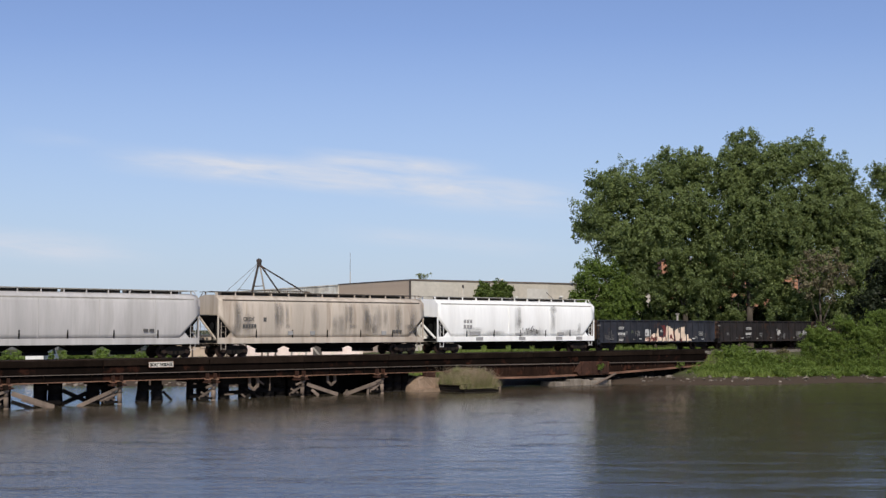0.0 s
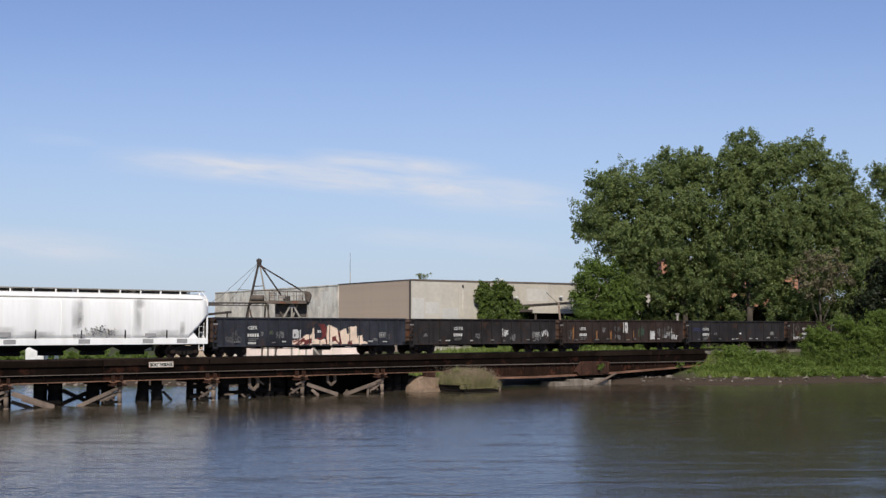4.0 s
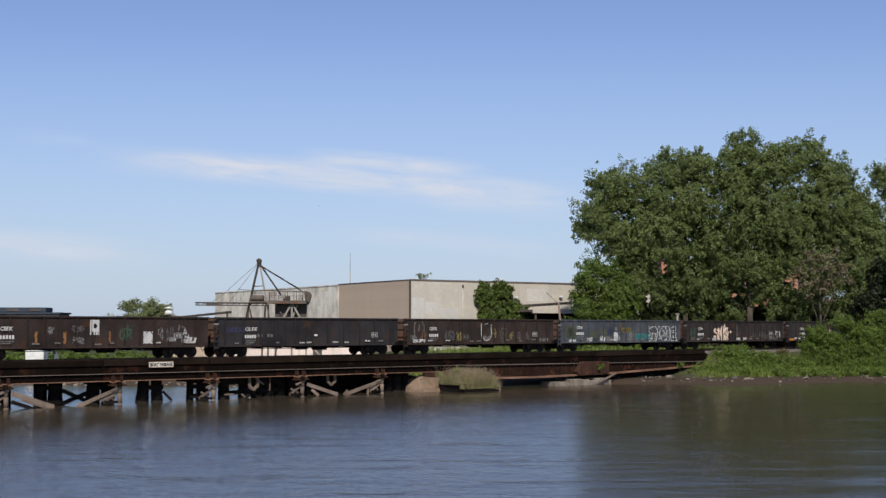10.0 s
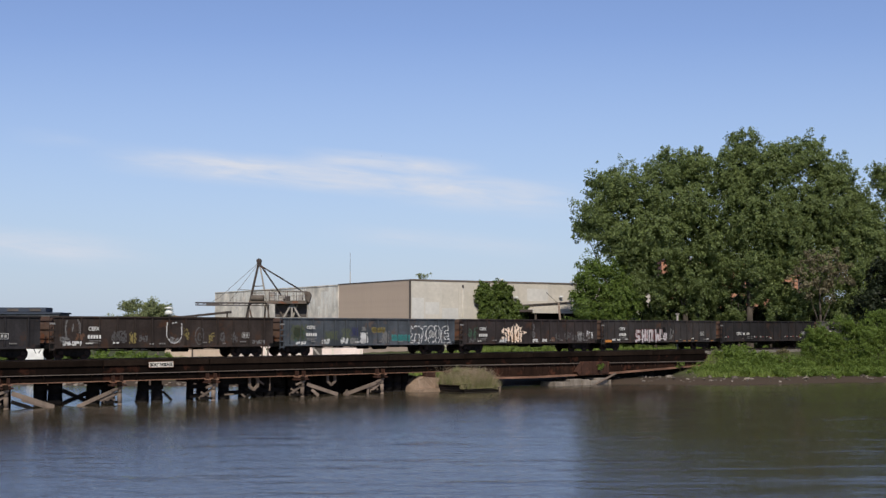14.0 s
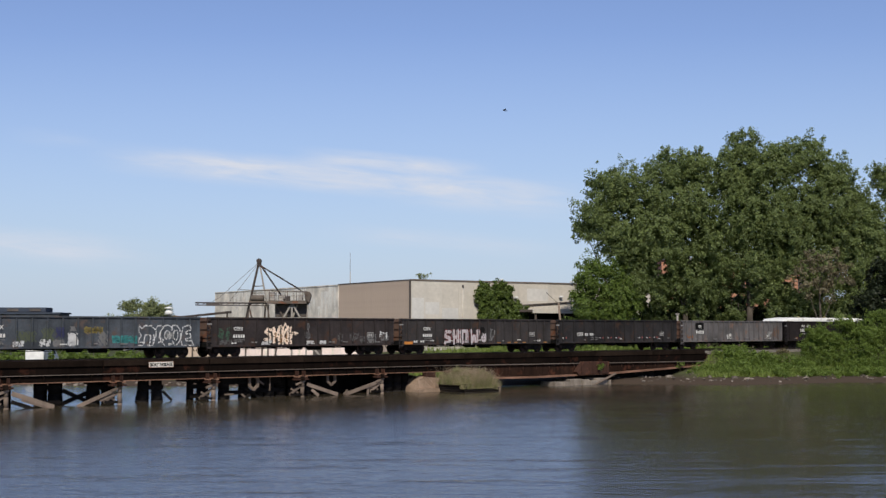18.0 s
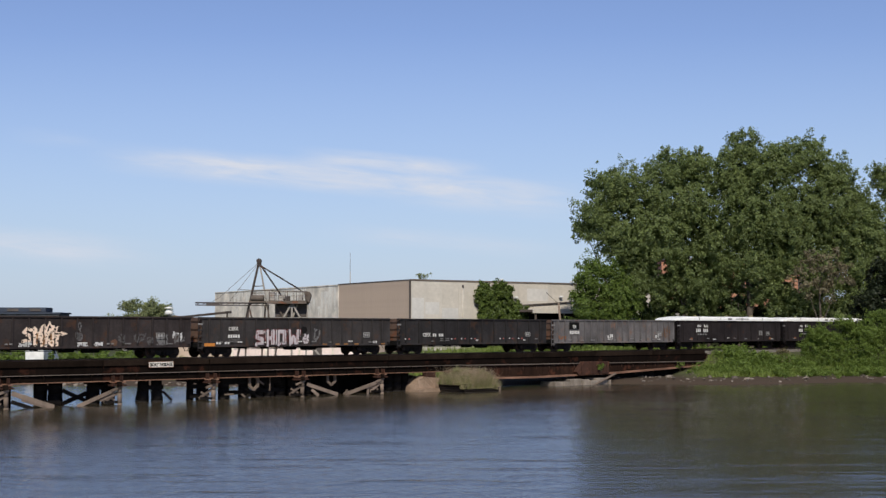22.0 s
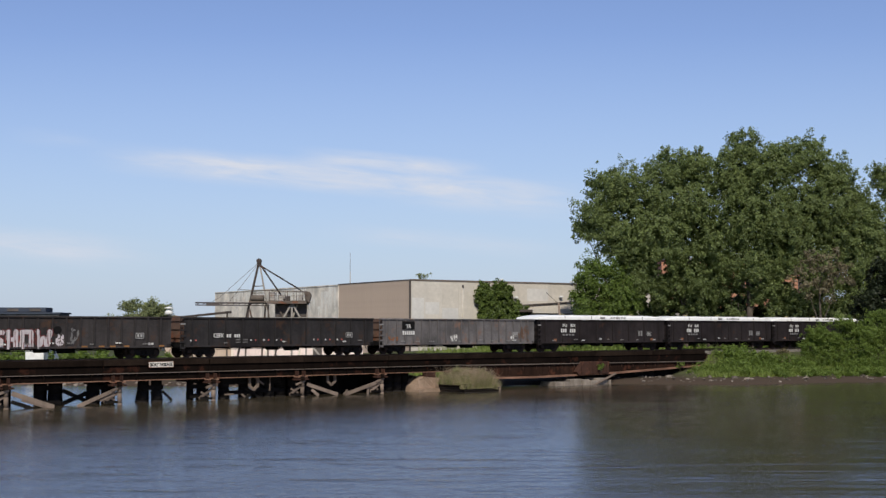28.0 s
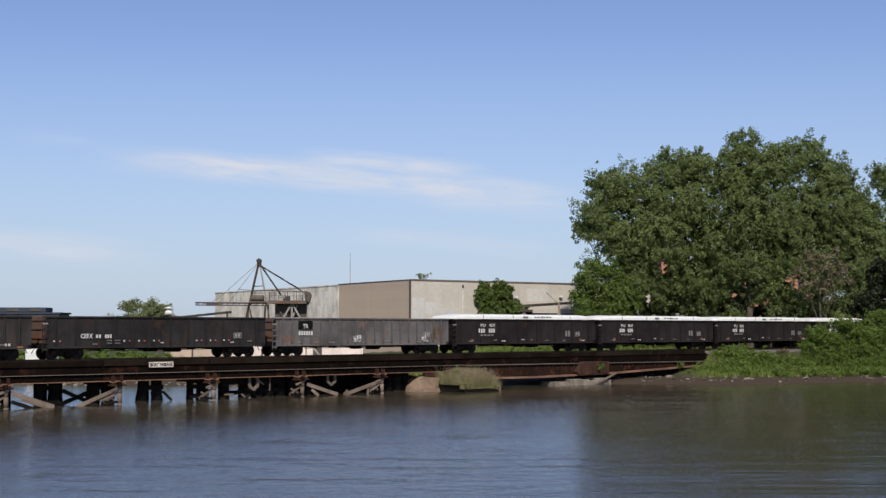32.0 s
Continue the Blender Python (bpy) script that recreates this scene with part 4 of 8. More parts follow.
def build_far_left():
    a = thing("far_warehouse", pose(-74, 222, 0), "far low warehouse with dark blue-grey roof", "building", kind="structure")
    part("wall", box(B(), -16, 5.6, 0, 6, 0.8, 7.7), M_ROOF, a, "plain dull wall")
    part("roof", box(B(), -16.3, 5.9, -0.3, 6.3, 7.7, 8.0), M_BLUEROOF, a, "dark flat roof")
    up = part("roof_block", box(B(), -14, 2.9, 1.0, 5, 8.0, 8.9), M_BLUEROOF, a, "dark raised roof block", 0.1)
    for x in (-11, -7, -3, 1):
        part("vent_louvre", box(B(), x - 1, x + 1, 0.9, 0.999, 8.2, 8.7), M_TRIM, up)
    b = thing("far_shed", pose(-56.3, 219, 0), "far shed with a brown pitched roof behind the trees", "building", kind="structure")
    part("wall", box(B(), 0, 10.5, 0, 8, 0.8, 6.9), M_WALL_CONC, b, "dull wall")
    part("roof", prism(B(), [(-0.6, 6.85), (11, 6.85), (11, 7.1), (4, 7.9), (-0.6, 7.05)], -0.5, 8.5), material("brown_roof", (0.22, 0.13, 0.09), 0.9), b, "brown roof")
    c = thing("roof_ventilator", pose(-46.2, 210, 0), "pale metal ventilator cowl on a mast", "ventilator")
    part("stem", tube(B(), (0, 0, 1.0), (0, 0, 7.6), 0.22), M_PLANT_LIGHT, c, "pale stem")
    part("cowl", tube(B(), (0, 0, 7.5), (0, 0, 8.3), 0.85, 0.5, 12), M_WHITE, c, "white cowl")
    part("cap", tube(B(), (0, 0, 8.5), (0, 0, 8.8), 0.95, 0.2, 12), M_WHITE, c, "white cap")
    part("cap_rod", tube(B(), (0, 0, 8.25), (0, 0, 8.55), 0.1), M_PLANT_LIGHT, c)
    d = thing("radio_mast", pose(-22.4, 300, 0), "thin pale radio mast far behind the factory", "mast")
    part("lower_mast", tube(B(), (0, 0, 1), (0, 0, 19.0), 0.12, 0.10, 6), M_PLANT_LIGHT, d, "pale lower mast")
    part("whip", tube(B(), (0, 0, 19.0), (0, 0, 23.6), 0.07, 0.04, 6), M_PLANT_STEEL, d, "thin dark whip")
    # brick house glimpsed through the trees
    e = thing("brick_house", pose(40, 172, 0, 0, 0, 6), "red brick building hidden behind the trees", "building", kind="structure")
    part("brick_wall", box(B(), -10, 13, 0, 12, 0.8, 14.5), M_BRICK, e, "red brick wall")
    part("roof", box(B(), -10.3, 13.3, -0.3, 12.3, 14.5, 14.9), M_ROOF, e, "flat roof")
    for i in range(5):
        for j in range(3):
            w = part("window", box(B(), -9 + i * 4.6, -7.4 + i * 4.6, -0.06, -0.003, 3 + j * 3.6, 5.1 + j * 3.6), M_TRIM, e, "dark window")
            part("sill", box(B(), -9.2 + i * 4.6, -7.2 + i * 4.6, -0.14, -0.061, 2.9 + j * 3.6, 3.0 + j * 3.6), M_CONC, w)


build_far_left()


def build_parked_vehicle():
    pv = thing("parked_van", pose(-39.8, 124, 1.3, 0, 0, 90), "white van parked in the yard behind the track", "van")
    part("body", prism(B(), [(-2.4, 0.35), (2.3, 0.35), (2.45, 1.0), (1.6, 1.25), (1.0, 2.0), (-2.4, 2.05)], -0.9, 0.9), M_WHITE, pv, "white van body", 0.06)
    part("window", prism(B(), [(0.2, 1.25), (1.4, 1.25), (0.9, 1.85), (0.2, 1.85)], -0.915, -0.905), M_SIGNBLACK, pv, "dark window")
    for x in (-1.5, 1.5):
        for y in (-0.82, 0.82):
            w = part("wheel", tube(B(), (x, y - 0.1, 0.33), (x, y + 0.1, 0.33), 0.33, None, 14), M_UNDER, pv, "black tyre")
            part("rim", tube(B(), (x, y - 0.115, 0.33), (x, y - 0.101, 0.33), 0.19, None, 12), M_PLANT_LIGHT, w)


build_parked_vehicle()


# ---- the train ----
ROLLED = [0.0, 20.56, 40.22, 58.95, 76.68, 93.3, 108.68, 122.72, 135.36, 146.56, 156.3, 164.68, 171.91, 178.26, 183.96, 189.16, 193.9]


def travelled(t):
    """How far the train has rolled after t seconds, from its place every 2 s; it slows from about 10 m/s to 2.4 m/s."""
    i = min(len(ROLLED) - 2, max(0, int(t / 2.0)))
    u = t / 2.0 - i
    p1, p2 = ROLLED[i], ROLLED[i + 1]
    p0 = ROLLED[i - 1] if i else 2 * p1 - p2
    p3 = ROLLED[i + 2] if i + 2 < len(ROLLED) else 2 * p2 - p1
    return 0.5 * (2 * p1 + (p2 - p0) * u + (2 * p0 - 5 * p1 + 4 * p2 - p3) * u * u + (3 * p1 - p0 - 3 * p2 + p3) * u ** 3)


CARS = []
WHEELSETS = []
SIDE = 1.50
_truck = {}


def truck_meshes():
    if _truck:
        return _truck
    _truck["bolster"] = shape("truck", box(box(B(), -0.22, 0.22, -1.0, 1.0, 0.50, 0.78), -0.3, 0.3, -0.3, 0.3, 0.78, 0.95), M_TRUCK, 0.02)
    fr = [(-1.12, 0.36), (-0.98, 0.28), (-0.74, 0.36), (-0.42, 0.20), (0.42, 0.20), (0.74, 0.36), (0.98, 0.28), (1.12, 0.36), (1.12, 0.62), (0.80, 0.66), (0.42, 0.84), (-0.42, 0.84), (-0.80, 0.66), (-1.12, 0.62)]
    _truck["frame"] = shape("side_frame", prism(B(), fr, -0.09, 0.09), M_TRUCK, 0.02)
    bm = B()
    for i in (-0.16, 0.16):
        for k in range(5):
            tube(bm, (i, 0, 0.27 + k * 0.05), (i, 0, 0.30 + k * 0.05), 0.085, None, 8)
    _truck["spring"] = shape("spring_nest", bm, M_UNDER)
    _truck["cap"] = shape("bearing_cap", tube(B(), (0, -0.05, 0.44), (0, 0.05, 0.44), 0.15, None, 10), M_WHEEL)
    bm = B()
    tube(bm, (0, -0.72, 0), (0, 0.72, 0), 0.08, None, 8)
    for y in (-1, 1):
        lo, hi = sorted((y * 0.72, y * 0.83))
        tube(bm, (0, lo, 0), (0, hi, 0), 0.42, None, 24)
        a, b = sorted((y * 0.69, y * 0.719))
        tube(bm, (0, a, 0), (0, b, 0), 0.45, None, 24)
        a, b = sorted((y * 0.831, y * 0.90))
        tube(bm, (0, a, 0), (0, b, 0), 0.13, None, 10)
        for k in range(6):                       # bosses that show the wheel turning
            t = k * math.pi / 3
            a, b = sorted((y * 0.831, y * 0.845))
            tube(bm, (0.27 * math.cos(t), a, 0.27 * math.sin(t)), (0.27 * math.cos(t), b, 0.27 * math.sin(t)), 0.05, None, 6)
    _truck["set"] = shape("wheelset", bm, M_WHEEL)
    return _truck


def add_truck(car, x):
    tm = truck_meshes()
    tr = piece("truck", tm["bolster"], car, pose(x, 0, 0), "dark cast steel truck")
    for y in (-1.0, 1.0):
        piece("side_frame", tm["frame"], tr, pose(0, y, 0))
        piece("spring_nest", tm["spring"], tr, pose(0, y * 1.06, 0))
        for dx in (-0.89, 0.89):
            piece("bearing_cap", tm["cap"], tr, pose(dx, y * 1.09, 0))
    for dx in (-0.89, 0.89):
        WHEELSETS.append((piece("wheelset", tm["set"], tr, pose(dx, 0, 0.42), "rusty steel wheels on their axle"), dx))


def add_coupler(car, x, way, reach=0.30):
    bm = B()
    a, b = sorted((x - way * 0.5, x + way * reach))
    box(bm, a, b, -0.09, 0.09, 0.74, 0.96)
    tube(bm, (x + way * reach, 0, 0.70), (x + way * reach, 0, 1.02), 0.15, None, 8)
    part("coupler", bm, M_TRUCK, car, "dark knuckle coupler")
    part("brake_hose", tube(B(), (x - way * 0.05, -0.35, 0.85), (x + way * 0.22, -0.3, 0.42), 0.025, None, 6), M_UNDER, car, "black brake hose")


def seg_dist(px, pz, segs):
    d = np.full(px.shape, 1e9)
    for x0, z0, x1, z1 in segs:
        dx, dz = x1 - x0, z1 - z0
        t = np.clip(((px - x0) * dx + (pz - z0) * dz) / (dx * dx + dz * dz + 1e-9), 0, 1)
        d = np.minimum(d, np.hypot(px - x0 - t * dx, pz - z0 - t * dz))
    return d


def spray(car, name, x0, z0, w, h, keep, mat, label, ribs=(), cell=0.05, lift=0.006, face=SIDE):
    """Paint on the side sheet, in small cells that step out over the ribs; keep(u, v) says in metres where there is paint."""
    nx, nz = max(1, int(w / cell)), max(1, int(h / cell))
    u, v = np.meshgrid((np.arange(nx) + 0.5) * cell, (np.arange(nz) + 0.5) * cell)
    on = keep(u, v)
    u, v = u[on], v[on]
    if not len(u):
        return
    x = x0 + u
    y = np.full(len(u), -face - lift)
    for r in ribs:
        y = np.where(np.abs(x - r) < 0.085, -face - 0.10 - lift, y)
    c = cell * 0.5
    V = np.stack([np.stack([x + sx * c, y, z0 + v + sz * c], -1) for sx, sz in ((-1, -1), (1, -1), (1, 1), (-1, 1))], axis=1)
    piece(name, quads_mesh(name, V, mat), car, None, label)


def strokes(segs, thick, worn=0.12):
    """Paint along the strokes, patchily rubbed away."""
    def keep(u, v):
        rub = np.sin(u * 13.1 + v * 7.7) * np.sin(u * 5.3 - v * 17.9 + 1.3) + 0.5 * np.sin(u * 41 + 3) * np.sin(v * 37)
        return (seg_dist(u, v, segs) < thick) & (rub > -1.0 + worn * 4)
    return keep


def arc(cx, cz, rx, rz, a0, a1, n=8):
    p = [(cx + rx * math.cos(radians(a0 + (a1 - a0) * i / n)), cz + rz * math.sin(radians(a0 + (a1 - a0) * i / n))) for i in range(n + 1)]
    return [(*p[i], *p[i + 1]) for i in range(n)]


def tag_strokes(seed, w, h, n):
    """A row of loose loops and slashes, as in a hasty tag."""
    r = random.Random(seed)
    out = []
    for i in range(n):
        cx = (i + 0.5) * w / n + r.uniform(-0.05, 0.05)
        ww, hh = w / n * 0.5, h * 0.45
        for _ in range(2):
            a = r.uniform(0, 360)
            out += arc(cx + r.uniform(-.4, .4) * ww, h / 2 + r.uniform(-.3, .3) * hh, ww * r.uniform(.35, .9), hh * r.uniform(.4, .95), a, a + r.uniform(120, 260), 6)
        for _ in range(3):
            x, z = cx + r.uniform(-1, .6) * ww, h * r.uniform(0.08, 0.5)
            out.append((x, z, x + r.uniform(-.2, .5) * ww, min(h * 0.95, z + h * r.uniform(.2, .6))))
    return out


def bar_rows(car, x, z, w, h, n, mat=M_MARK, label="white stencilled figures", y=-SIDE - 0.006):
    """Unreadable stencil figures as short bars."""
    bm = B()
    cw = w / n
    for i in range(n):
        box(bm, x + i * cw, x + i * cw + cw * 0.68, y - 0.004, y, z, z + h)
    part("stencil", bm, mat, car, label)


def gondola(s0, s1, mat, label, ribs=17, cover=False, top=2.85, rust_end=True, post_w=0.11):
    Lc = s1 - s0
    e = Lc / 2
    car = thing("gondola_car", on_track((s0 + s1) / 2, 0, RAIL), label, "freight car", "gondola cars of the train")
    CARS.append((car, (s0 + s1) / 2))
    lo = 0.76
    end_mat = mat if cover else M_RUST_END
    for sgn, nm in ((-1, "side_wall"), (1, "side_wall")):
        a, b = sorted((sgn * SIDE, sgn * (SIDE - 0.05)))
        part(nm, box(B(), -e + (0.35 if sgn < 0 else 0.03), e - (0.35 if sgn > 0 else 0.03), a, b, lo, top - 0.12), mat, car)
        a, b = sorted((sgn * (SIDE - 0.10), sgn * (SIDE + 0.09)))
        part("top_chord", box(B(), -e + 0.02, e - 0.02, a, b, top - 0.12, top), mat, car, bevel=0.015)
        a, b = sorted((sgn * (SIDE + 0.002), sgn * (SIDE + 0.085)))
        part("side_sill", box(B(), -e + 0.36, e - 0.36, a, b, lo - 0.03, lo + 0.10), mat, car, bevel=0.01)
    xs = [-e + 0.85 + (Lc - 1.7) * i / (ribs - 1) for i in range(ribs)]
    rib = shape("rib", prism(B(), [(-post_w / 2, lo + 0.10), (post_w / 2, lo + 0.10), (post_w / 2 * 0.8, top - 0.12), (-post_w / 2 * 0.8, top - 0.12)], -0.095, 0.0), mat)
    for x in xs:
        piece("rib", rib, car, pose(x, -SIDE, 0))
        piece("rib", rib, car, pose(x, SIDE, 0, 0, 0, 180))
    part("floor", box(B(), -e + 0.3, e - 0.3, -SIDE + 0.051, SIDE - 0.051, 1.0, 1.08), M_UNDER, car, "dirty steel floor")
    for w in (-1, 1):
        a, b = sorted((w * (e - 0.40), w * (e - 0.34)))
        end = part("end_wall", box(B(), a, b, -SIDE + 0.051, SIDE - 0.051, lo + 0.25, top - 0.02), end_mat, car, "rust-worn end wall")
        for z in (1.45, 2.05, 2.62):
            c, d = sorted((w * (e - 0.339), w * (e - 0.27)))
            part("end_rib", box(B(), c, d, -SIDE + 0.06, SIDE - 0.06, z - 0.07, z + 0.07), end_mat, end)
        a, b = sorted((w * (e - 0.339), w * e))
        part("end_sill", box(B(), a, b, -SIDE, SIDE, 0.72, 0.98), M_UNDER, car, "dark end sill")
        # side ladder at the corner
        for y in ((-SIDE - 0.02,) if w < 0 else (SIDE - 0.02,)):      # only at the left-hand end of each side
            x = w * (e - 0.17)
            ladder = part("ladder", box(box(B(), x - 0.18, x - 0.14, y, y + 0.05, 0.5, top - 0.12), x + 0.12, x + 0.16, y, y + 0.05, 0.5, top - 0.12), mat, car, "corner ladder")
            for k in range(5):
                z = 0.62 + k * 0.42
                part("rung", box(B(), x - 0.20, x + 0.18, y - 0.05, y - 0.005, z, z + 0.11), M_FADED if k == 4 else mat, ladder)
        add_coupler(car, w * e, w)
        add_truck(car, w * (e - 1.85))
    part("centre_sill", box(B(), -e + 0.5, e - 0.5, -0.32, 0.32, 0.62, 0.98), M_UNDER, car, "black centre sill")
    for i in range(6):
        x = -e + 4 + (Lc - 8) * i / 5
        part("cross_bearer", prism(B(), [(x - 0.06, 0.60), (x + 0.06, 0.60), (x + 0.06, 0.99), (x - 0.06, 0.99)], -1.42, 1.42), M_UNDER, car)
    part("brake_cylinder", tube(B(), (-0.9, -0.75, 0.62), (0.1, -0.75, 0.62), 0.17, None, 10), M_UNDER, car, "black brake cylinder")
    part("air_reservoir", tube(B(), (0.7, -0.7, 0.60), (1.9, -0.7, 0.60), 0.2, None, 10), M_UNDER, car, "black air reservoir")
    part("brake_rod", tube(B(), (-5.0, -0.4, 0.55), (5.0, -0.4, 0.58), 0.03, None, 6), M_UNDER, car)
    if rust_end:
        part("load_edge", box(B(), -e + 0.41, e - 0.41, -SIDE + 0.06, SIDE - 0.06, 1.081, 1.7), M_UNDER, car, "dark scrap load below the rim")
    if cover:
        st = [(-e + 0.02, 0.08, 1.2), (-e + 0.25, 0.27, 1.42), (-e + 0.9, 0.38, 1.50), (-e + 1.6, 0.43, 1.52), (e - 1.6, 0.43, 1.52), (e - 0.9, 0.38, 1.50), (e - 0.25, 0.27, 1.42), (e - 0.02, 0.08, 1.2)]
        bm = B()
        rings = []
        for x, h, w in st:
            prof = [(-w - 0.06, 0.0), (-w - 0.05, h * 0.5), (-w + 0.10, h * 0.8), (-w * 0.5, h * 0.97), (0, h), (w * 0.5, h * 0.97), (w - 0.10, h * 0.8), (w + 0.05, h * 0.5), (w + 0.06, 0.0)]
            rings.append([bm.verts.new((x, y, top + 0.005 + z)) for y, z in prof])
        for i in range(len(rings) - 1):
            for j in range(8):
                bm.faces.new((rings[i][j], rings[i + 1][j], rings[i + 1][j + 1], rings[i][j + 1]))
        for r in (rings[0], rings[-1]):
            bm.faces.new(r)
        for i in range(len(rings) - 1):
            bm.faces.new((rings[i][0], rings[i][8], rings[i + 1][8], rings[i + 1][0]))
        cv = part("cover", bm, M_COVER, car, "white arched fibreglass cover")
        for x in (-5.3, -1.8, 1.8, 5.3):
            part("cover_seam", box(B(), x - 0.025, x + 0.025, -1.60, -1.572, top + 0.03, top + 0.32), M_FADED, cv)
        for x in (-3.6, 0.1, 3.6):
            part("cover_rib", beam(beam(B(), (x, -1.575, top + 0.18), (x, -1.40, top + 0.355), 0.5, 0.03), (x, -1.40, top + 0.355), (x, -0.76, top + 0.425), 0.5, 0.03), M_COVER, cv, "", 0.01)
        part("stencil", box(B(), -0.6, 0.0, -1.60, -1.575, top + 0.08, top + 0.26), M_FADED, cv, "dark grey mark on the cover")
        for x in (-4.6, 0.6, 4.9):
            part("lifting_hoop", tube(tube(tube(B(), (x - 0.3, -0.5, top + 0.38), (x - 0.15, -0.5, top + 0.53), 0.02, None, 6), (x - 0.15, -0.5, top + 0.53), (x + 0.15, -0.5, top + 0.53), 0.02, None, 6), (x + 0.15, -0.5, top + 0.53), (x + 0.3, -0.5, top + 0.38), 0.02, None, 6), M_HOOP, cv, "small yellow lifting hoop")
        bar_rows(cv, 0.8, top + 0.12, 2.2, 0.13, 6, M_FADED, "faint grey marks", -1.575)
    return car, xs, e


def marks(car, x, z, text, n=5, figure_gap=0.50, size=0.25, mat=M_MARK, lines=2):
    """A reporting mark, with the car's figures below it as bars."""
    z -= 0.24
    lettering("reporting_mark", text, size, mat, car, pose(x, -SIDE - 0.108, z, 90), "white reporting mark", bold=0.04, width=0.80 if len(text) < 5 else 1.0)
    bar_rows(car, x - 0.03, z - figure_gap - 0.04, 0.20 * n, size * 0.95, n, mat, y=-SIDE - 0.105)
    for k in range(lines):
        bar_rows(car, x + 0.05, z - figure_gap - 0.22 - 0.13 * k, 0.9 - 0.2 * k, 0.06, 9, M_FADED, "small faded stencil line", -SIDE - 0.105)


M_CHALK = paint("chalky_stencil", (0.33, 0.32, 0.30))


def blot(w, h, dense=0.75, seed=0):
    """A worn solid patch with ragged edges."""
    def keep(u, v):
        n = np.sin(u * 17.3 + seed) * np.sin(v * 11.9 + seed * 1.7) + 0.6 * np.sin(u * 31 + v * 23 + seed)
        edge = np.minimum(np.minimum(u, w - u) / (w * 0.3), np.minimum(v, h - v) / (h * 0.3))
        return n * 0.45 < dense - 0.7 + np.minimum(edge, 1.0) * 0.75
    return keep


def small_stencils(car, e, seed, n=7):
    r = random.Random(seed)
    for i in range(n):
        x = -e + 1.2 + (2 * e - 2.6) * (i + r.uniform(0.1, 0.9)) / n
        bar_rows(car, x, 0.93 + r.uniform(0, 0.12), r.uniform(0.25, 0.6), 0.09, r.randrange(2, 5), M_FADED if r.random() < 0.6 else M_MARK, "small stencil near the sill", -SIDE - 0.108)
    x = e - 2.75
    bm = B()
    for a in ((x, x + 0.62, 1.36, 1.40), (x, x + 0.62, 1.70, 1.74), (x, x + 0.04, 1.401, 1.699), (x + 0.58, x + 0.62, 1.401, 1.699)):
        box(bm, a[0], a[1], -SIDE - 0.108, -SIDE - 0.1, a[2], a[3])
    box(box(bm, x + 0.12, x + 0.27, -SIDE - 0.108, -SIDE - 0.1, 1.46, 1.65), x + 0.35, x + 0.50, -SIDE - 0.108, -SIDE - 0.1, 1.46, 1.65)
    part("stencil_frame", bm, M_CHALK, car, "faded stencil frame")


M_HOOP = paint("hoop_yellow", (0.60, 0.52, 0.26))
M_RUST_END = material("rust_worn_end", (0.135, 0.085, 0.062), 0.85, 0.5, 1.4, 1.5, 24, 0.2, streak=0.4, rust=0.3)


def car_paint(name, col, rust=0.3):
    return material(name, col, 0.75, 0.55, 1.75, 1.4, 24, 0.15, streak=0.6, spec=0.09, streak_col=tuple(c * 0.5 for c in col), rust=rust, rust_col=(col[0] * 1.4 + 0.012, col[1] + 0.004, col[2] * 0.8))


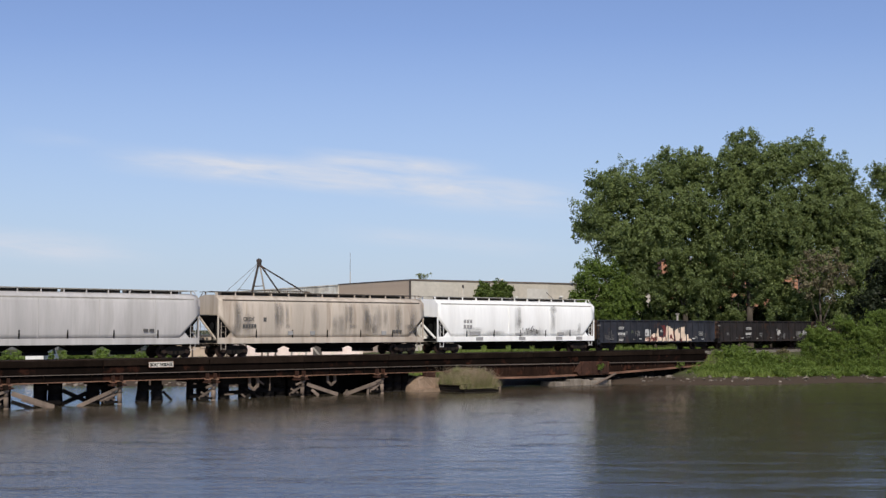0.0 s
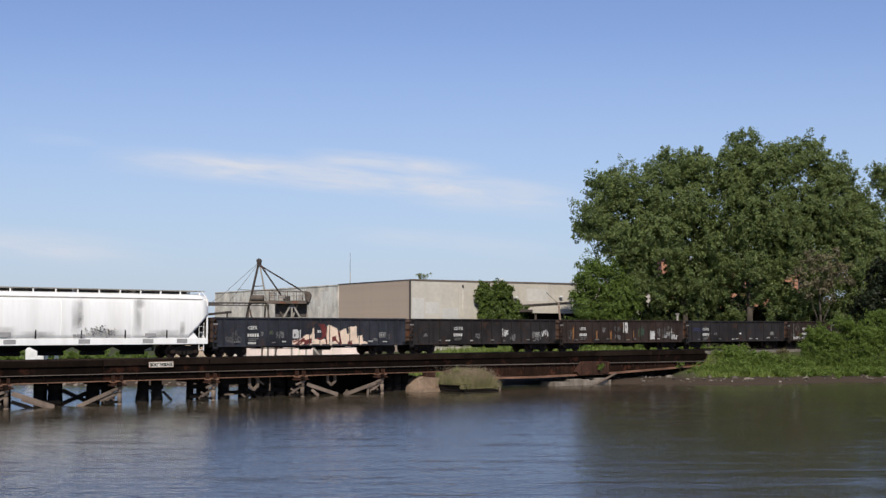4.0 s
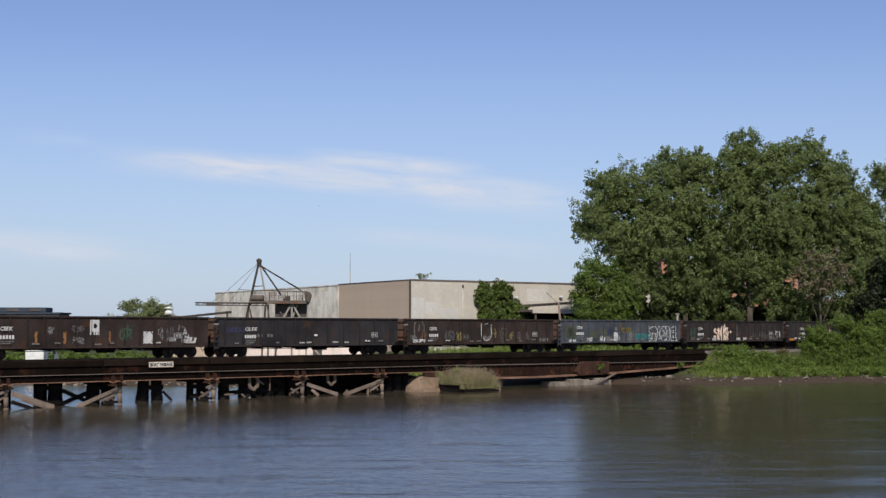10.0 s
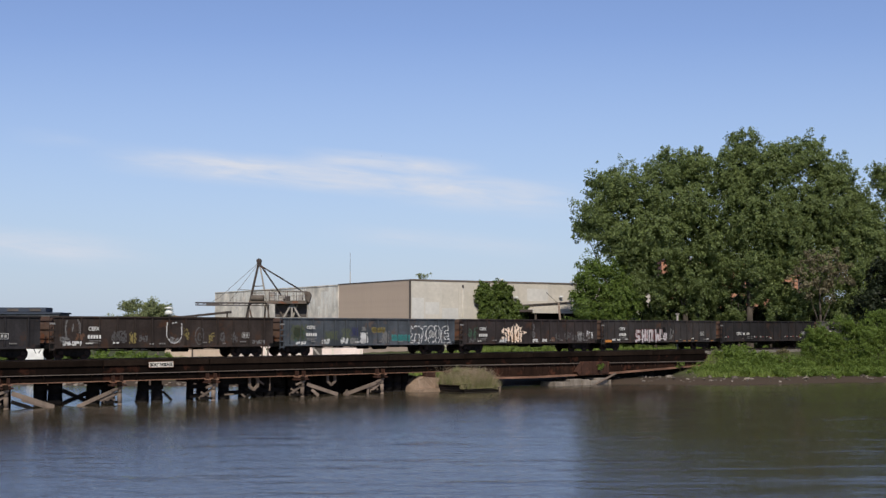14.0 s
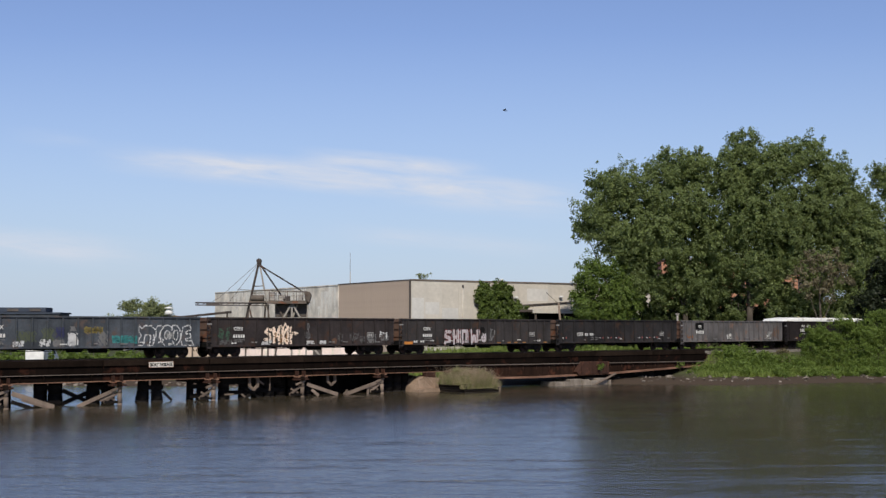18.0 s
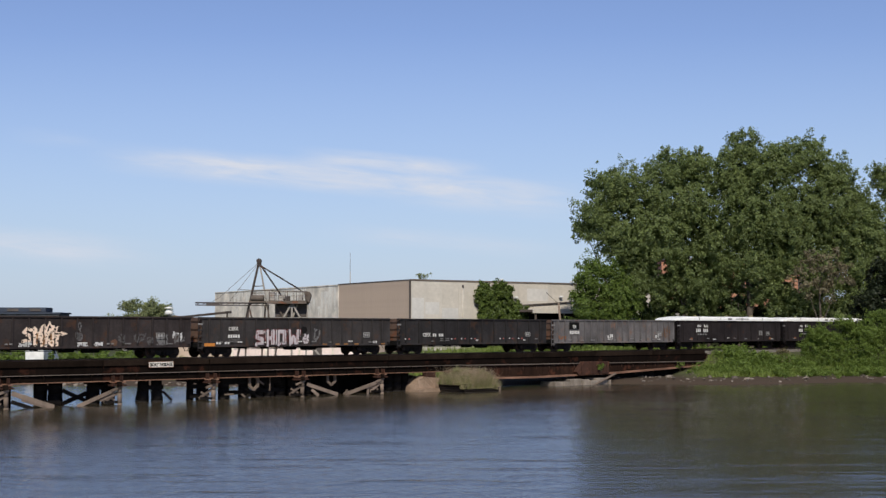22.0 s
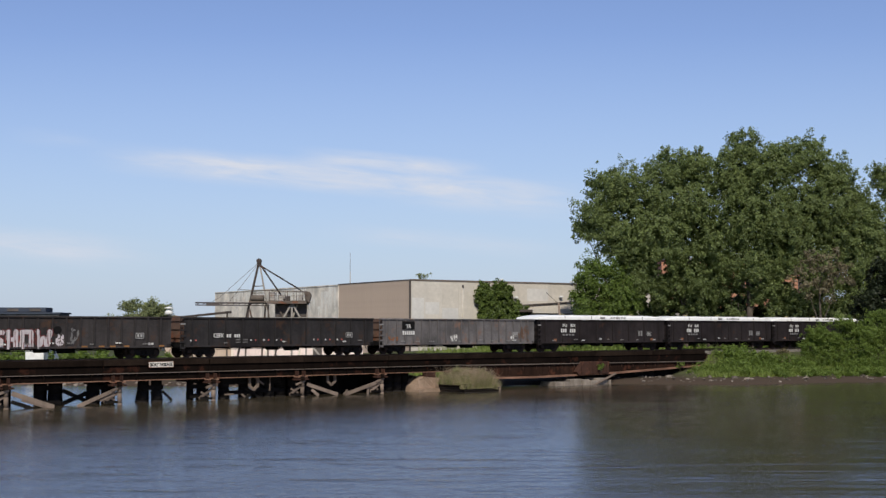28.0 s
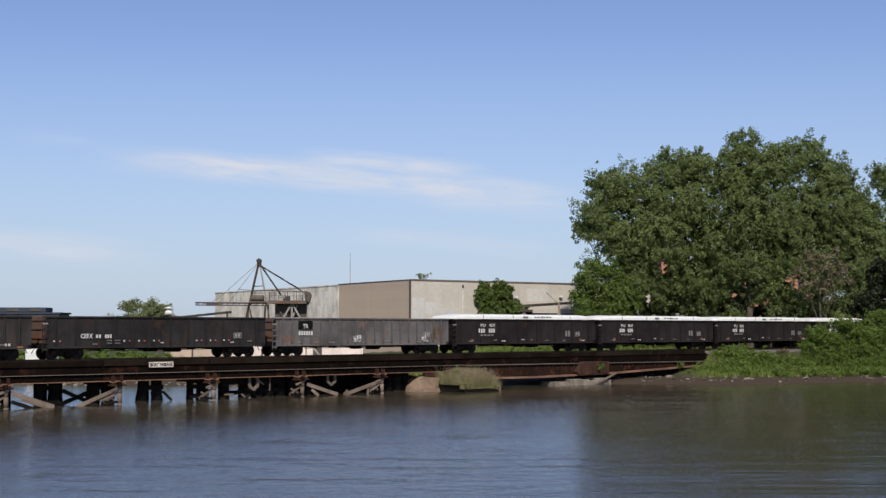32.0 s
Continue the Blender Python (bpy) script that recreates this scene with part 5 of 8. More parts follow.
def hopper(s0, s1, mat, trim, label, seams, dirt=0.0):
    Lc = s1 - s0
    e = Lc / 2
    car = thing("covered_hopper_car", on_track((s0 + s1) / 2, 0, RAIL), label, "freight car", "covered hopper cars of the train")
    CARS.append((car, (s0 + s1) / 2))
    sill0, sill1 = 0.95, 1.38

    def half(z):
        return 1.40 + 0.17 * math.sin(max(0.0, min(1.0, (z - 1.2) / 3.1)) * math.pi) ** 0.8 * 1.0

    zs_n, st = 9, [(-e, 3.05), (-e + 0.5, 2.5), (-e + 1.0, 1.95), (-e + 1.5, sill1)] + [(-e + 1.5 + (Lc - 3.0) * k / 12, sill1) for k in range(1, 12)] + [(e - 1.5, sill1), (e - 1.0, 1.95), (e - 0.5, 2.5), (e, 3.05)]
    bm = B()
    rings = []
    for x, zb in st:
        side = [(half(zb + (4.12 - zb) * k / zs_n), zb + (4.12 - zb) * k / zs_n) for k in range(zs_n + 1)]
        side += [(1.22, 4.30), (0.85, 4.42), (0.4, 4.48)]
        prof = [(-y, z) for y, z in side] + [(y, z) for y, z in side[::-1]]
        rings.append([bm.verts.new((x, y, z)) for y, z in prof])
    n = len(rings[0])
    for i in range(len(rings) - 1):
        for j in range(n):
            f = bm.faces.new((rings[i][j], rings[i + 1][j], rings[i + 1][(j + 1) % n], rings[i][(j + 1) % n]))
            f.smooth = True
    bm.faces.new(rings[0])
    bm.faces.new(rings[-1])
    body = part("body", bm, mat, car, "smooth rounded hopper body")
    part("eave_band", box(box(B(), -e + 0.4, e - 0.4, -1.462, -1.43, 4.02, 4.13), -e + 0.4, e - 0.4, 1.43, 1.462, 4.02, 4.13), trim, body, "darker eave band", 0.008)
    for x in seams:
        bmx = B()
        for k in range(9):
            z0, z1 = 1.42 + k * 0.29, 1.42 + (k + 1) * 0.29
            beam(bmx, (x, -half(z0) - 0.004, z0), (x, -half(z1) - 0.004, z1), 0.05, 0.02)
        part("weld_seam", bmx, mat, body, "faint weld seam")
    for sgn in (-1, 1):
        a, b = sorted((sgn * 1.30, sgn * 1.52))
        part("side_sill", box(B(), -e + 0.05, e - 0.05, a, b, sill0, sill1), mat, car, "long side sill", 0.015)
        for k in range(5):
            x = -e + 3.2 + (Lc - 6.4) * k / 4
            part("sill_post", box(B(), x - 0.04, x + 0.04, sgn * 1.50 - 0.03, sgn * 1.50 + 0.03, sill1 + 0.001, 1.95), M_UNDER, car, "short dark post")
    part("underframe", box(B(), -e + 0.1, e - 0.1, -0.35, 0.35, 0.87, 0.949), M_UNDER, car, "black centre sill")
    for k in range(4):
        c = -e + 5.05 + (Lc - 10.1) * k / 3
        bm = B()
        hi = [bm.verts.new((c + sx * 1.20, sy * 1.29, 0.949)) for sx, sy in ((-1, -1), (1, -1), (1, 1), (-1, 1))]
        lo = [bm.verts.new((c + sx * 0.62, sy * 0.42, 0.50)) for sx, sy in ((-1, -1), (1, -1), (1, 1), (-1, 1))]
        bm.faces.new(hi)
        bm.faces.new(lo)
        for i in range(4):
            bm.faces.new((hi[i], hi[(i + 1) % 4], lo[(i + 1) % 4], lo[i]))
        bay = part("discharge_bay", bm, M_UNDER, car, "black discharge hopper")
        part("outlet_gate", box(B(), c - 0.70, c + 0.70, -0.5, 0.5, 0.26, 0.499), M_UNDER, bay, "black outlet gate", 0.02)
    # roof walk and its posts
    for y in (-0.62, 0.62):
        part("running_board", box(B(), -e - 0.15, e + 0.15, y - 0.28, y + 0.28, 4.68, 4.72), trim, car, "galvanised roof walk")
    k = 0
    x = -e + 0.3
    while x < e:
        for y in (-0.80, 0.80):
            part("walk_post", box(B(), x - 0.035, x + 0.035, y - 0.05, y + 0.05, 4.40, 4.679), mat, car)
        x += (Lc - 0.6) / 12
    # long dark hatches make the dark band below the roof walk
    for k in range(4):
        x = -e + 3.0 + (Lc - 6) * k / 3
        part("roof_hatch", box(B(), x - 2.0, x + 2.0, -0.33, 0.33, 4.47, 4.66), M_HOP_DARK, car, "long roof hatch", 0.03)
    for w in (-1, 1):
        # end frames: corner posts, slope sheet, platform, ladders
        x = w * (e - 0.04)
        for y in (-1.47, 1.47):
            post = part("corner_post", box(B(), x - 0.05, x + 0.05, y - 0.05, y + 0.05, sill0, 4.1), mat, car, "end corner post")
            part("roof_grab", tube(B(), (x, y, 4.1), (x - w * 0.1, y * 0.6, 4.66), 0.03, None, 6), mat, post)
            lx = w * (e - 0.48)
            ladder = part("ladder", box(box(B(), lx - 0.20, lx - 0.175, y - 0.02, y + 0.02, 0.5, 2.5), lx + 0.175, lx + 0.20, y - 0.02, y + 0.02, 0.5, 2.5), mat, car, "side ladder")
            for k in range(5):
                part("rung", box(B(), lx - 0.174, lx + 0.174, y - 0.015, y + 0.015, 0.56 + k * 0.4, 0.585 + k * 0.4), mat, ladder)
        # sheet and brace are near-black to paint in the shade under the ends
        part("slope_sheet", beam(B(), (w * (e - 0.03), 0, 2.98), (w * (e - 1.52), 0, 1.33), 2.7, 0.05), M_UNDER, car, "grimy slope sheet blackened for the shade under the end")
        part("slope_brace", beam(B(), (w * (e - 0.05), -1.38, 2.75), (w * (e - 1.35), -1.38, 1.45), 0.08, 0.12), M_UNDER, car, "slanting end brace darkened for shade")
        part("end_brace", beam(B(), (w * (e - 0.02), 1.3, 2.95), (w * (e - 0.02), -1.2, 1.25), 0.10, 0.14), mat, car, "pale diagonal brace across the end")
        part("gusset", prism(B(), [(w * (e - 1.72), sill1 + 0.002), (w * (e - 0.72), sill1 + 0.002), (w * (e - 1.05), 1.72), (w * (e - 1.42), 2.02)], -1.44, -1.41), mat, car, "small triangular gusset plate")
        a, b = sorted((w * (e - 1.9), w * e))
        part("end_platform", box(B(), a, b, -1.299, 1.299, 1.0, 1.2), M_UNDER, car, "dark end platform")
        part("brake_gear", tube(B(), (w * (e - 0.9), -0.6, 1.5), (w * (e - 0.9), 0.5, 1.5), 0.22, None, 10), M_UNDER, car, "black brake reservoir")
        part("hand_brake", tube(B(), (w * (e - 0.1), -0.5, 2.2), (w * (e - 0.05), -0.5, 2.2), 0.28, None, 14), M_UNDER, car, "brake wheel")
        # added plate that blacks out the open triangle, as shade inside the end
        part("shear_plate", prism(B(), [(w * (e - 1.5), 1.201), (w * (e - 0.2), 1.201), (w * (e - 0.2), 2.62)], -0.9, -0.8), M_UNDER, car, "black plate added for the dark inside the end")
        part("brake_stem", tube(B(), (w * (e - 0.12), -0.5, 1.2), (w * (e - 0.12), -0.5, 2.2), 0.04, None, 6), M_UNDER, car)
        add_coupler(car, w * e, w, 0.70)
        add_truck(car, w * (e - 1.6))
    return car, e


def on_body(car, x, z, w, h, n, mat, label):
    bm = B()
    for i in range(n):
        box(bm, x + i * w / n, x + (i + 0.7) * w / n, -1.592, -1.50, z, z + h)
    part("stencil", bm, mat, car, label)


def soot_material():
    """Thin soot that lets the paint below show through, thinning out towards the sides of the smear."""
    m = bpy.data.materials.new("soot_film")
    m.use_nodes = True
    nt = m.node_tree
    bs = nt.nodes["Principled BSDF"]
    bs.inputs["Base Color"].default_value, bs.inputs["Roughness"].default_value = (0.16, 0.15, 0.14, 1), 0.9
    tc, sep = nt.nodes.new("ShaderNodeTexCoord"), nt.nodes.new("ShaderNodeSeparateXYZ")
    nt.links.new(tc.outputs["Generated"], sep.inputs[0])
    u = arith(nt, "MULTIPLY", arith(nt, "MULTIPLY", sep.outputs[0], arith(nt, "SUBTRACT", 1.0, sep.outputs[0])), 4.0)
    w = arith(nt, "MULTIPLY", arith(nt, "MULTIPLY", sep.outputs[2], arith(nt, "SUBTRACT", 1.0, sep.outputs[2])), 4.0)
    noi = nod(nt, "ShaderNodeTexNoise", Scale=1.6, Detail=5.0)
    nt.links.new(tc.outputs["Object"], noi.inputs["Vector"])
    k = arith(nt, "MULTIPLY", arith(nt, "MULTIPLY", u, w), noi.outputs[0])
    mx, tr = nt.nodes.new("ShaderNodeMixShader"), nt.nodes.new("ShaderNodeBsdfTransparent")
    nt.links.new(arith(nt, "MULTIPLY", k, 0.60, clamp=True), mx.inputs[0])
    nt.links.new(tr.outputs[0], mx.inputs[1])
    nt.links.new(bs.outputs[0], mx.inputs[2])
    nt.links.new(mx.outputs[0], nt.nodes["Material Output"].inputs[0])
    return m


M_SOOT = soot_material()


def smudge(car, x0, w, z0, z1):
    """A soft soot smear down the rounded body."""
    zz = [z0 + (z1 - z0) * k / 14 for k in range(15)]
    yy = [-(1.40 + 0.17 * math.sin(max(0.0, min(1.0, (z - 1.2) / 3.1)) * math.pi) ** 0.8) - 0.012 for z in zz]
    V = np.array([[(x0 - w, yy[k], zz[k]), (x0 + w, yy[k], zz[k]), (x0 + w, yy[k + 1], zz[k + 1]), (x0 - w, yy[k + 1], zz[k + 1])] for k in range(14)])
    piece("soot_smear", quads_mesh("soot_smear", V, M_SOOT), car, None, "soft grey soot smear")


M_ASH = paint("stencil_dark_grey", (0.10, 0.095, 0.09))
M_STAIN = paint("repaint_patch_grey", (0.34, 0.33, 0.32))
G_CREAM, G_RED, G_PINK, G_GREEN = paint("spray_cream", (0.82, 0.64, 0.49)), paint("spray_dark_red", (0.15, 0.035, 0.032)), paint("spray_pink_white", (0.50, 0.45, 0.45)), paint("spray_green", (0.045, 0.085, 0.055))
G_TEAL, G_ORANGE, G_WHITE, G_GREY = paint("spray_teal", (0.05, 0.22, 0.21)), paint("spray_orange", (0.20, 0.085, 0.04)), paint("spray_white", (0.55, 0.54, 0.52)), paint("spray_grey", (0.15, 0.145, 0.14))
G_AMBER, G_BRIGHT, G_RUST, G_CORAL = paint("spray_amber", (0.26, 0.125, 0.045)), paint("sill_orange", (0.50, 0.19, 0.04)), paint("spray_rust", (0.12, 0.065, 0.04)), paint("reflector_coral", (0.42, 0.12, 0.10))
G_OLIVE = paint("spray_olive", (0.075, 0.085, 0.055))
G_YELLOW, G_FADED, G_BLUE = paint("spray_mustard", (0.19, 0.15, 0.055)), paint("spray_faded_grey", (0.085, 0.08, 0.078)), paint("spray_blue", (0.035, 0.038, 0.08))


def build_train():
    # three covered hoppers
    car, e = hopper(-42.0, -22.6, M_HOP_GREY, M_HOP_TRIM, "light grey covered hopper car with soot streaks", (-6.2, -2.0, 2.2, 6.3))
    on_body(car, 5.4, 1.82, 0.9, 0.2, 2, M_ASH, "small dark stencil")
    car, e = hopper(-21.1, -2.06, M_HOP_BEIGE, M_HOP_DARK, "dirty beige covered hopper car with brown rain streaks", (-7.2, -3.4, 0.4, 4.2, 7.0))
    lettering("reporting_mark", "CRDX", 0.30, M_ASH, car, pose(-7.5, -1.60, 2.58, 90), "dark reporting mark", width=0.95)
    on_body(car, -7.5, 2.08, 1.2, 0.28, 5, M_ASH, "dark stencilled figures")
    on_body(car, -5.75, 2.55, 0.35, 0.3, 1, M_ASH, "small dark plate")
    on_body(car, 6.3, 1.75, 1.0, 0.18, 3, M_ASH, "small dark stencil")
    rs = random.Random(3)
    runs = [(rs.uniform(-8.6, 8.6), rs.uniform(0.15, 0.55), rs.choice((1.4, 1.4, 2.0)), rs.choice((2.4, 3.2, 4.05, 4.05))) for _ in range(30)]
    for x, w, z0, z1 in runs:
        smudge(car, x, w, z0, z1)
    for x in (-3.6, -1.6, 5.2):
        on_body(car, x, 1.55, 0.6, 0.3, 1, M_STAIN, "greasy patch")
    car, e = hopper(-0.55, 18.3, M_HOP_WHITE, M_HOP_TRIM, "bright white covered hopper car with dark tag marks", (-1.4, 3.6))
    for x, z, w, h in ((-6.6, 2.5, 1.0, 0.28), (-6.6, 2.08, 1.0, 0.28), (-5.9, 1.5, 1.6, 0.3), (-0.6, 1.5, 0.9, 0.16), (4.6, 1.5, 1.1, 0.22)):
        on_body(car, x, z, w, h, 1 if w > 1.05 else 3, M_STAIN, "grey repaint patch")
    for x in (-5.2, -0.2, 4.4, 7.0):
        part("sill_patch", box(B(), x, x + 0.8, -1.527, -1.521, 1.03, 1.33), M_STAIN, car, "grey sill patch")
    spray(car, "graffiti_tag", 0.2, 1.45, 2.2, 0.9, strokes(tag_strokes(5, 2.2, 0.75, 5), 0.03, 0.2), M_STAIN, "thin grey-brown spray tag", face=1.565)
    spray(car, "graffiti_tag", 0.6, 1.5, 1.6, 0.8, strokes(tag_strokes(12, 1.6, 0.8, 3), 0.03, 0.18), M_ASH, "thin rusty spray tag", face=1.565, lift=0.01)
    for x, w, z0, z1 in ((-0.4, 0.40, 1.45, 4.1), (-0.1, 0.25, 2.0, 4.1), (4.0, 0.35, 1.45, 4.1), (4.1, 0.5, 3.4, 4.15), (-5.4, 1.2, 1.4, 2.2), (-3.0, 1.3, 1.4, 1.9), (1.6, 1.6, 1.4, 2.0), (6.0, 1.3, 1.4, 2.0), (7.4, 0.25, 1.45, 2.6)):
        smudge(car, x, w, z0, z1)

    # gondolas, in the order of the train
    def g(s0, s1, col, label, n, **kw):
        return gondola(s0, s1, car_paint("gondola_paint", col), label, n, **kw)

    car, xs, e = g(18.75, 36.3, (0.030, 0.032, 0.040), "blue-black gondola car with a large cream and red graffiti piece", 18)
    marks(car, -e + 2.8, 2.22, "CEFX")
    bar_rows(car, -e + 2.82, 0.90, 0.7, 0.16, 4, M_MARK, "small white stencil", -SIDE - 0.105)
    tags = ((1.0, 0.95, 1.3, 0.6, 3, 3, G_FADED), (1.5, 1.4, 0.5, 0.5, 4, 1, G_FADED), (3.9, 1.5, 0.35, 0.35, 1, 1, G_GREY), (4.6, 1.5, 0.55, 0.45, 9, 1, G_OLIVE), (5.3, 1.3, 0.7, 0.6, 8, 2, G_GREY), (14.2, 1.0, 0.6, 0.35, 2, 1, G_GREY), (15.4, 1.1, 0.7, 0.5, 6, 1, G_FADED))
    for x, z, w, h, sd, k, m in tags:
        spray(car, "graffiti_tag", -e + x, z, w, h, strokes(tag_strokes(sd, w, h, k), 0.05), m, "faded spray tag", xs)
    spray(car, "graffiti_patch", -e + 6.74, 1.32, 0.66, 0.66, lambda u, v: (np.sin(u * 9) * np.sin(v * 7) < 0.75), G_WHITE, "white painted block", xs)

    def piece_fill(u, v):
        ue = [0, 0.8, 1.16, 1.76, 1.8, 1.96, 2.0, 3.09, 3.16, 3.3, 4.09, 4.16, 4.96, 5.0, 5.2, 5.22, 5.92, 6.0, 6.1, 6.5, 6.56, 6.96]
        ve = [0.34, 0.52, 0.77, 0.83, 1.26, 1.29, 0.46, 0.46, 1.46, 1.54, 1.26, 1.01, 1.29, 0.83, 0.83, 1.38, 1.44, 0.46, 0.71, 0.73, 0.28, 0.2]
        return v < np.interp(u, ue, ve)
    bowl = lambda u, v: (np.hypot((u - 2.48) / 0.52, (v - 0.98) / 0.60) < 1.0) | ((u > 2.0) & (u < 2.95) & (v > 1.0)) | ((u > 2.85) & (u < 3.12) & (v > 0.6) & (v < 1.42))
    spray(car, "graffiti_piece", -e + 6.72, 0.79, 7.0, 1.6, lambda u, v: piece_fill(u, v) & ~bowl(u, v), G_CREAM, "large cream graffiti lettering", xs)
    spray(car, "graffiti_bowl", -e + 6.72, 0.79, 7.0, 1.6, lambda u, v: bowl(u, v) & ((u > 2.62 + 0.5 * (1.0 - v) * (v > 0.75)) | (v < 0.55)), G_RED, "dark red bowl of a letter", xs)

    spray(car, "graffiti_fleck", -e + 8.98, 1.72, 0.26, 0.2, blot(0.26, 0.2, 0.9, 2), G_WHITE, "white fleck inside the letter", xs)

    def red(u, v):
        blocks = ((1.06, 1.76, 0.1, 0.46), (3.62, 4.02, 0.34, 0.70), (5.1, 5.5, 0.0, 0.34), (0.82, 1.1, 0.3, 0.6))
        hit = seg_dist(u, v, [(0.1, 0.25, 0.5, 0.38), (0.3, 0.05, 0.75, 0.4), (0.5, 0.02, 0.85, 0.3), (3.9, 0.4, 4.35, 0.05), (4.2, 1.0, 4.4, 0.1), (3.1, 0.1, 3.05, 0.5)]) < 0.06
        for a, b, c, d in blocks:
            hit |= (u > a) & (u < b) & (v - 0.25 * (u - a) > c - 0.1) & (v - 0.25 * (u - a) < d - 0.1)
        return hit & piece_fill(u, v)
    spray(car, "graffiti_shadow", -e + 6.72, 0.79, 7.0, 1.6, red, G_RED, "dark red graffiti shading", xs, lift=0.012)
    small_stencils(car, e, 1)

    car, xs, e = g(36.75, 53.5, (0.026, 0.023, 0.023), "sooty black gondola car with chalky white tags", 14)
    marks(car, -e + 4.6, 2.18, "CE FX")
    for x, z, w, h, sd, k, m in ((1.4, 1.3, 0.5, 0.4, 2, 1, G_GREY), (7.1, 1.05, 0.6, 0.75, 3, 1, G_GREY), (10.0, 1.3, 0.95, 0.75, 6, 3, G_WHITE), (11.0, 0.95, 0.8, 0.7, 11, 2, G_GREY), (13.8, 1.0, 1.0, 0.9, 9, 3, G_GREY), (14.9, 1.3, 0.95, 0.65, 12, 3, G_WHITE)):
        spray(car, "graffiti_tag", -e + x, z, w, h, strokes(tag_strokes(sd, w, h, k), 0.042), m, "chalky white spray tag", xs)
    small_stencils(car, e, 2)

    car, xs, e = g(54.05, 71.45, (0.034, 0.025, 0.022), "brown-black gondola car with faded coloured tags", 15)
    marks(car, -e + 2.45, 2.15, "CEFX")
    spray(car, "graffiti_patch", -e + 8.5, 1.62, 0.68, 1.0, lambda u, v: (np.hypot((u - 0.34) / 0.2, (v - 0.58) / 0.22) > 0.75) & ((v > 0.2) | (np.sin(u * 30) > -0.3)), G_WHITE, "white painted square with a dark round mark", xs)
    for x in (1.6, 4.72, 6.66, 9.78):
        spray(car, "graffiti_bar", -e + x, 1.05, 0.22, 0.8 if x > 2 else 1.15, blot(0.22, 0.8 if x > 2 else 1.15, 0.62, x), G_AMBER, "worn amber upright bar", xs, 0.04)
    spray(car, "graffiti_blot", -e + 12.35, 1.0, 0.72, 0.85, blot(0.72, 0.85, 0.72, 3), G_WHITE, "white worn blot", xs, 0.04)
    spray(car, "graffiti_blot", -e + 14.1, 1.15, 0.7, 0.32, blot(0.7, 0.32, 0.6, 5), G_GREY, "grey worn blot", xs, 0.04)
    for x, z, w, h, sd, k, m in ((0.9, 1.0, 0.8, 1.0, 14, 1, G_FADED), (5.55, 1.6, 0.55, 0.75, 16, 1, G_GREY), (14.2, 1.15, 0.7, 0.3, 33, 2, G_WHITE), (15.4, 1.0, 1.1, 0.5, 34, 2, G_WHITE), (7.2, 1.7, 0.9, 0.6, 22, 2, G_FADED), (7.3, 1.0, 0.8, 0.5, 17, 2, G_GREY), (10.6, 1.15, 0.95, 1.2, 18, 2, G_GREEN), (10.9, 1.2, 0.5, 1.1, 25, 1, G_GREEN),
                                 (13.3, 1.2, 0.6, 0.9, 20, 1, G_GREY), (14.1, 1.3, 0.7, 0.9, 27, 2, G_FADED), (15.0, 0.95, 0.7, 1.4, 21, 1, G_GREY), (15.3, 1.0, 0.6, 1.2, 28, 1, G_WHITE)):
        spray(car, "graffiti_tag", -e + x, z, w, h, strokes(tag_strokes(sd, w, h, k), 0.045), m, "faded coloured spray tag", xs)
    small_stencils(car, e, 3)

    car, xs, e = g(71.9, 88.6, (0.027, 0.025, 0.026), "charcoal black gondola car, mostly untagged", 11)
    marks(car, -e + 2.5, 2.12, "CE FX", lines=3)
    spray(car, "graffiti_tag", -e + 0.9, 1.75, 1.6, 0.4, strokes(tag_strokes(30, 1.6, 0.4, 4), 0.07), G_BLUE, "dull blue spray tag", xs)
    bar_rows(car, -e + 3.6, 1.42, 0.5, 0.22, 2, G_GREY, "faint grey figures")
    bar_rows(car, -e + 4.45, 1.42, 0.55, 0.22, 2, G_GREY, "faint grey figures")
    part("square_mark", box(B(), -e + 8.56, -e + 8.84, -SIDE - 0.108, -SIDE - 0.1, 1.48, 1.62), M_WHITE, car, "small white square")
    small_stencils(car, e, 4, 9)

    car, xs, e = g(89.2, 106.3, (0.034, 0.026, 0.0225), "rusty brown gondola car with worn loop tags", 13)
    marks(car, -e + 2.6, 2.15, "CEFX")
    for x, z, w, h, sd, k, m in ((0.7, 0.95, 0.7, 0.6, 40, 2, G_GREY), (4.3, 1.0, 1.1, 0.9, 42, 2, G_FADED), (4.4, 1.1, 1.0, 0.8, 47, 2, G_FADED), (6.3, 1.15, 0.7, 0.5, 43, 2, G_FADED), (9.7, 1.05, 0.5, 1.1, 44, 1, G_YELLOW), (11.7, 1.0, 0.5, 0.8, 48, 1, G_YELLOW), (12.6, 1.0, 0.5, 0.8, 45, 1, G_FADED), (13.55, 1.0, 0.5, 0.8, 46, 1, G_FADED), (15.3, 0.9, 1.0, 0.35, 49, 3, G_GREY)):
        spray(car, "graffiti_tag", -e + x, z, w, h, strokes(tag_strokes(sd, w, h, k), 0.05), m, "worn spray tag", xs)
    spray(car, "graffiti_blot", -e + 5.6, 1.0, 0.5, 0.8, blot(0.5, 0.8, 0.42, 2), G_YELLOW, "rusty brown worn blot", xs, 0.04)
    spray(car, "graffiti_blot", -e + 1.75, 1.25, 0.65, 0.5, blot(0.65, 0.5, 0.42, 4), G_RUST, "rusty brown worn blot", xs, 0.04)
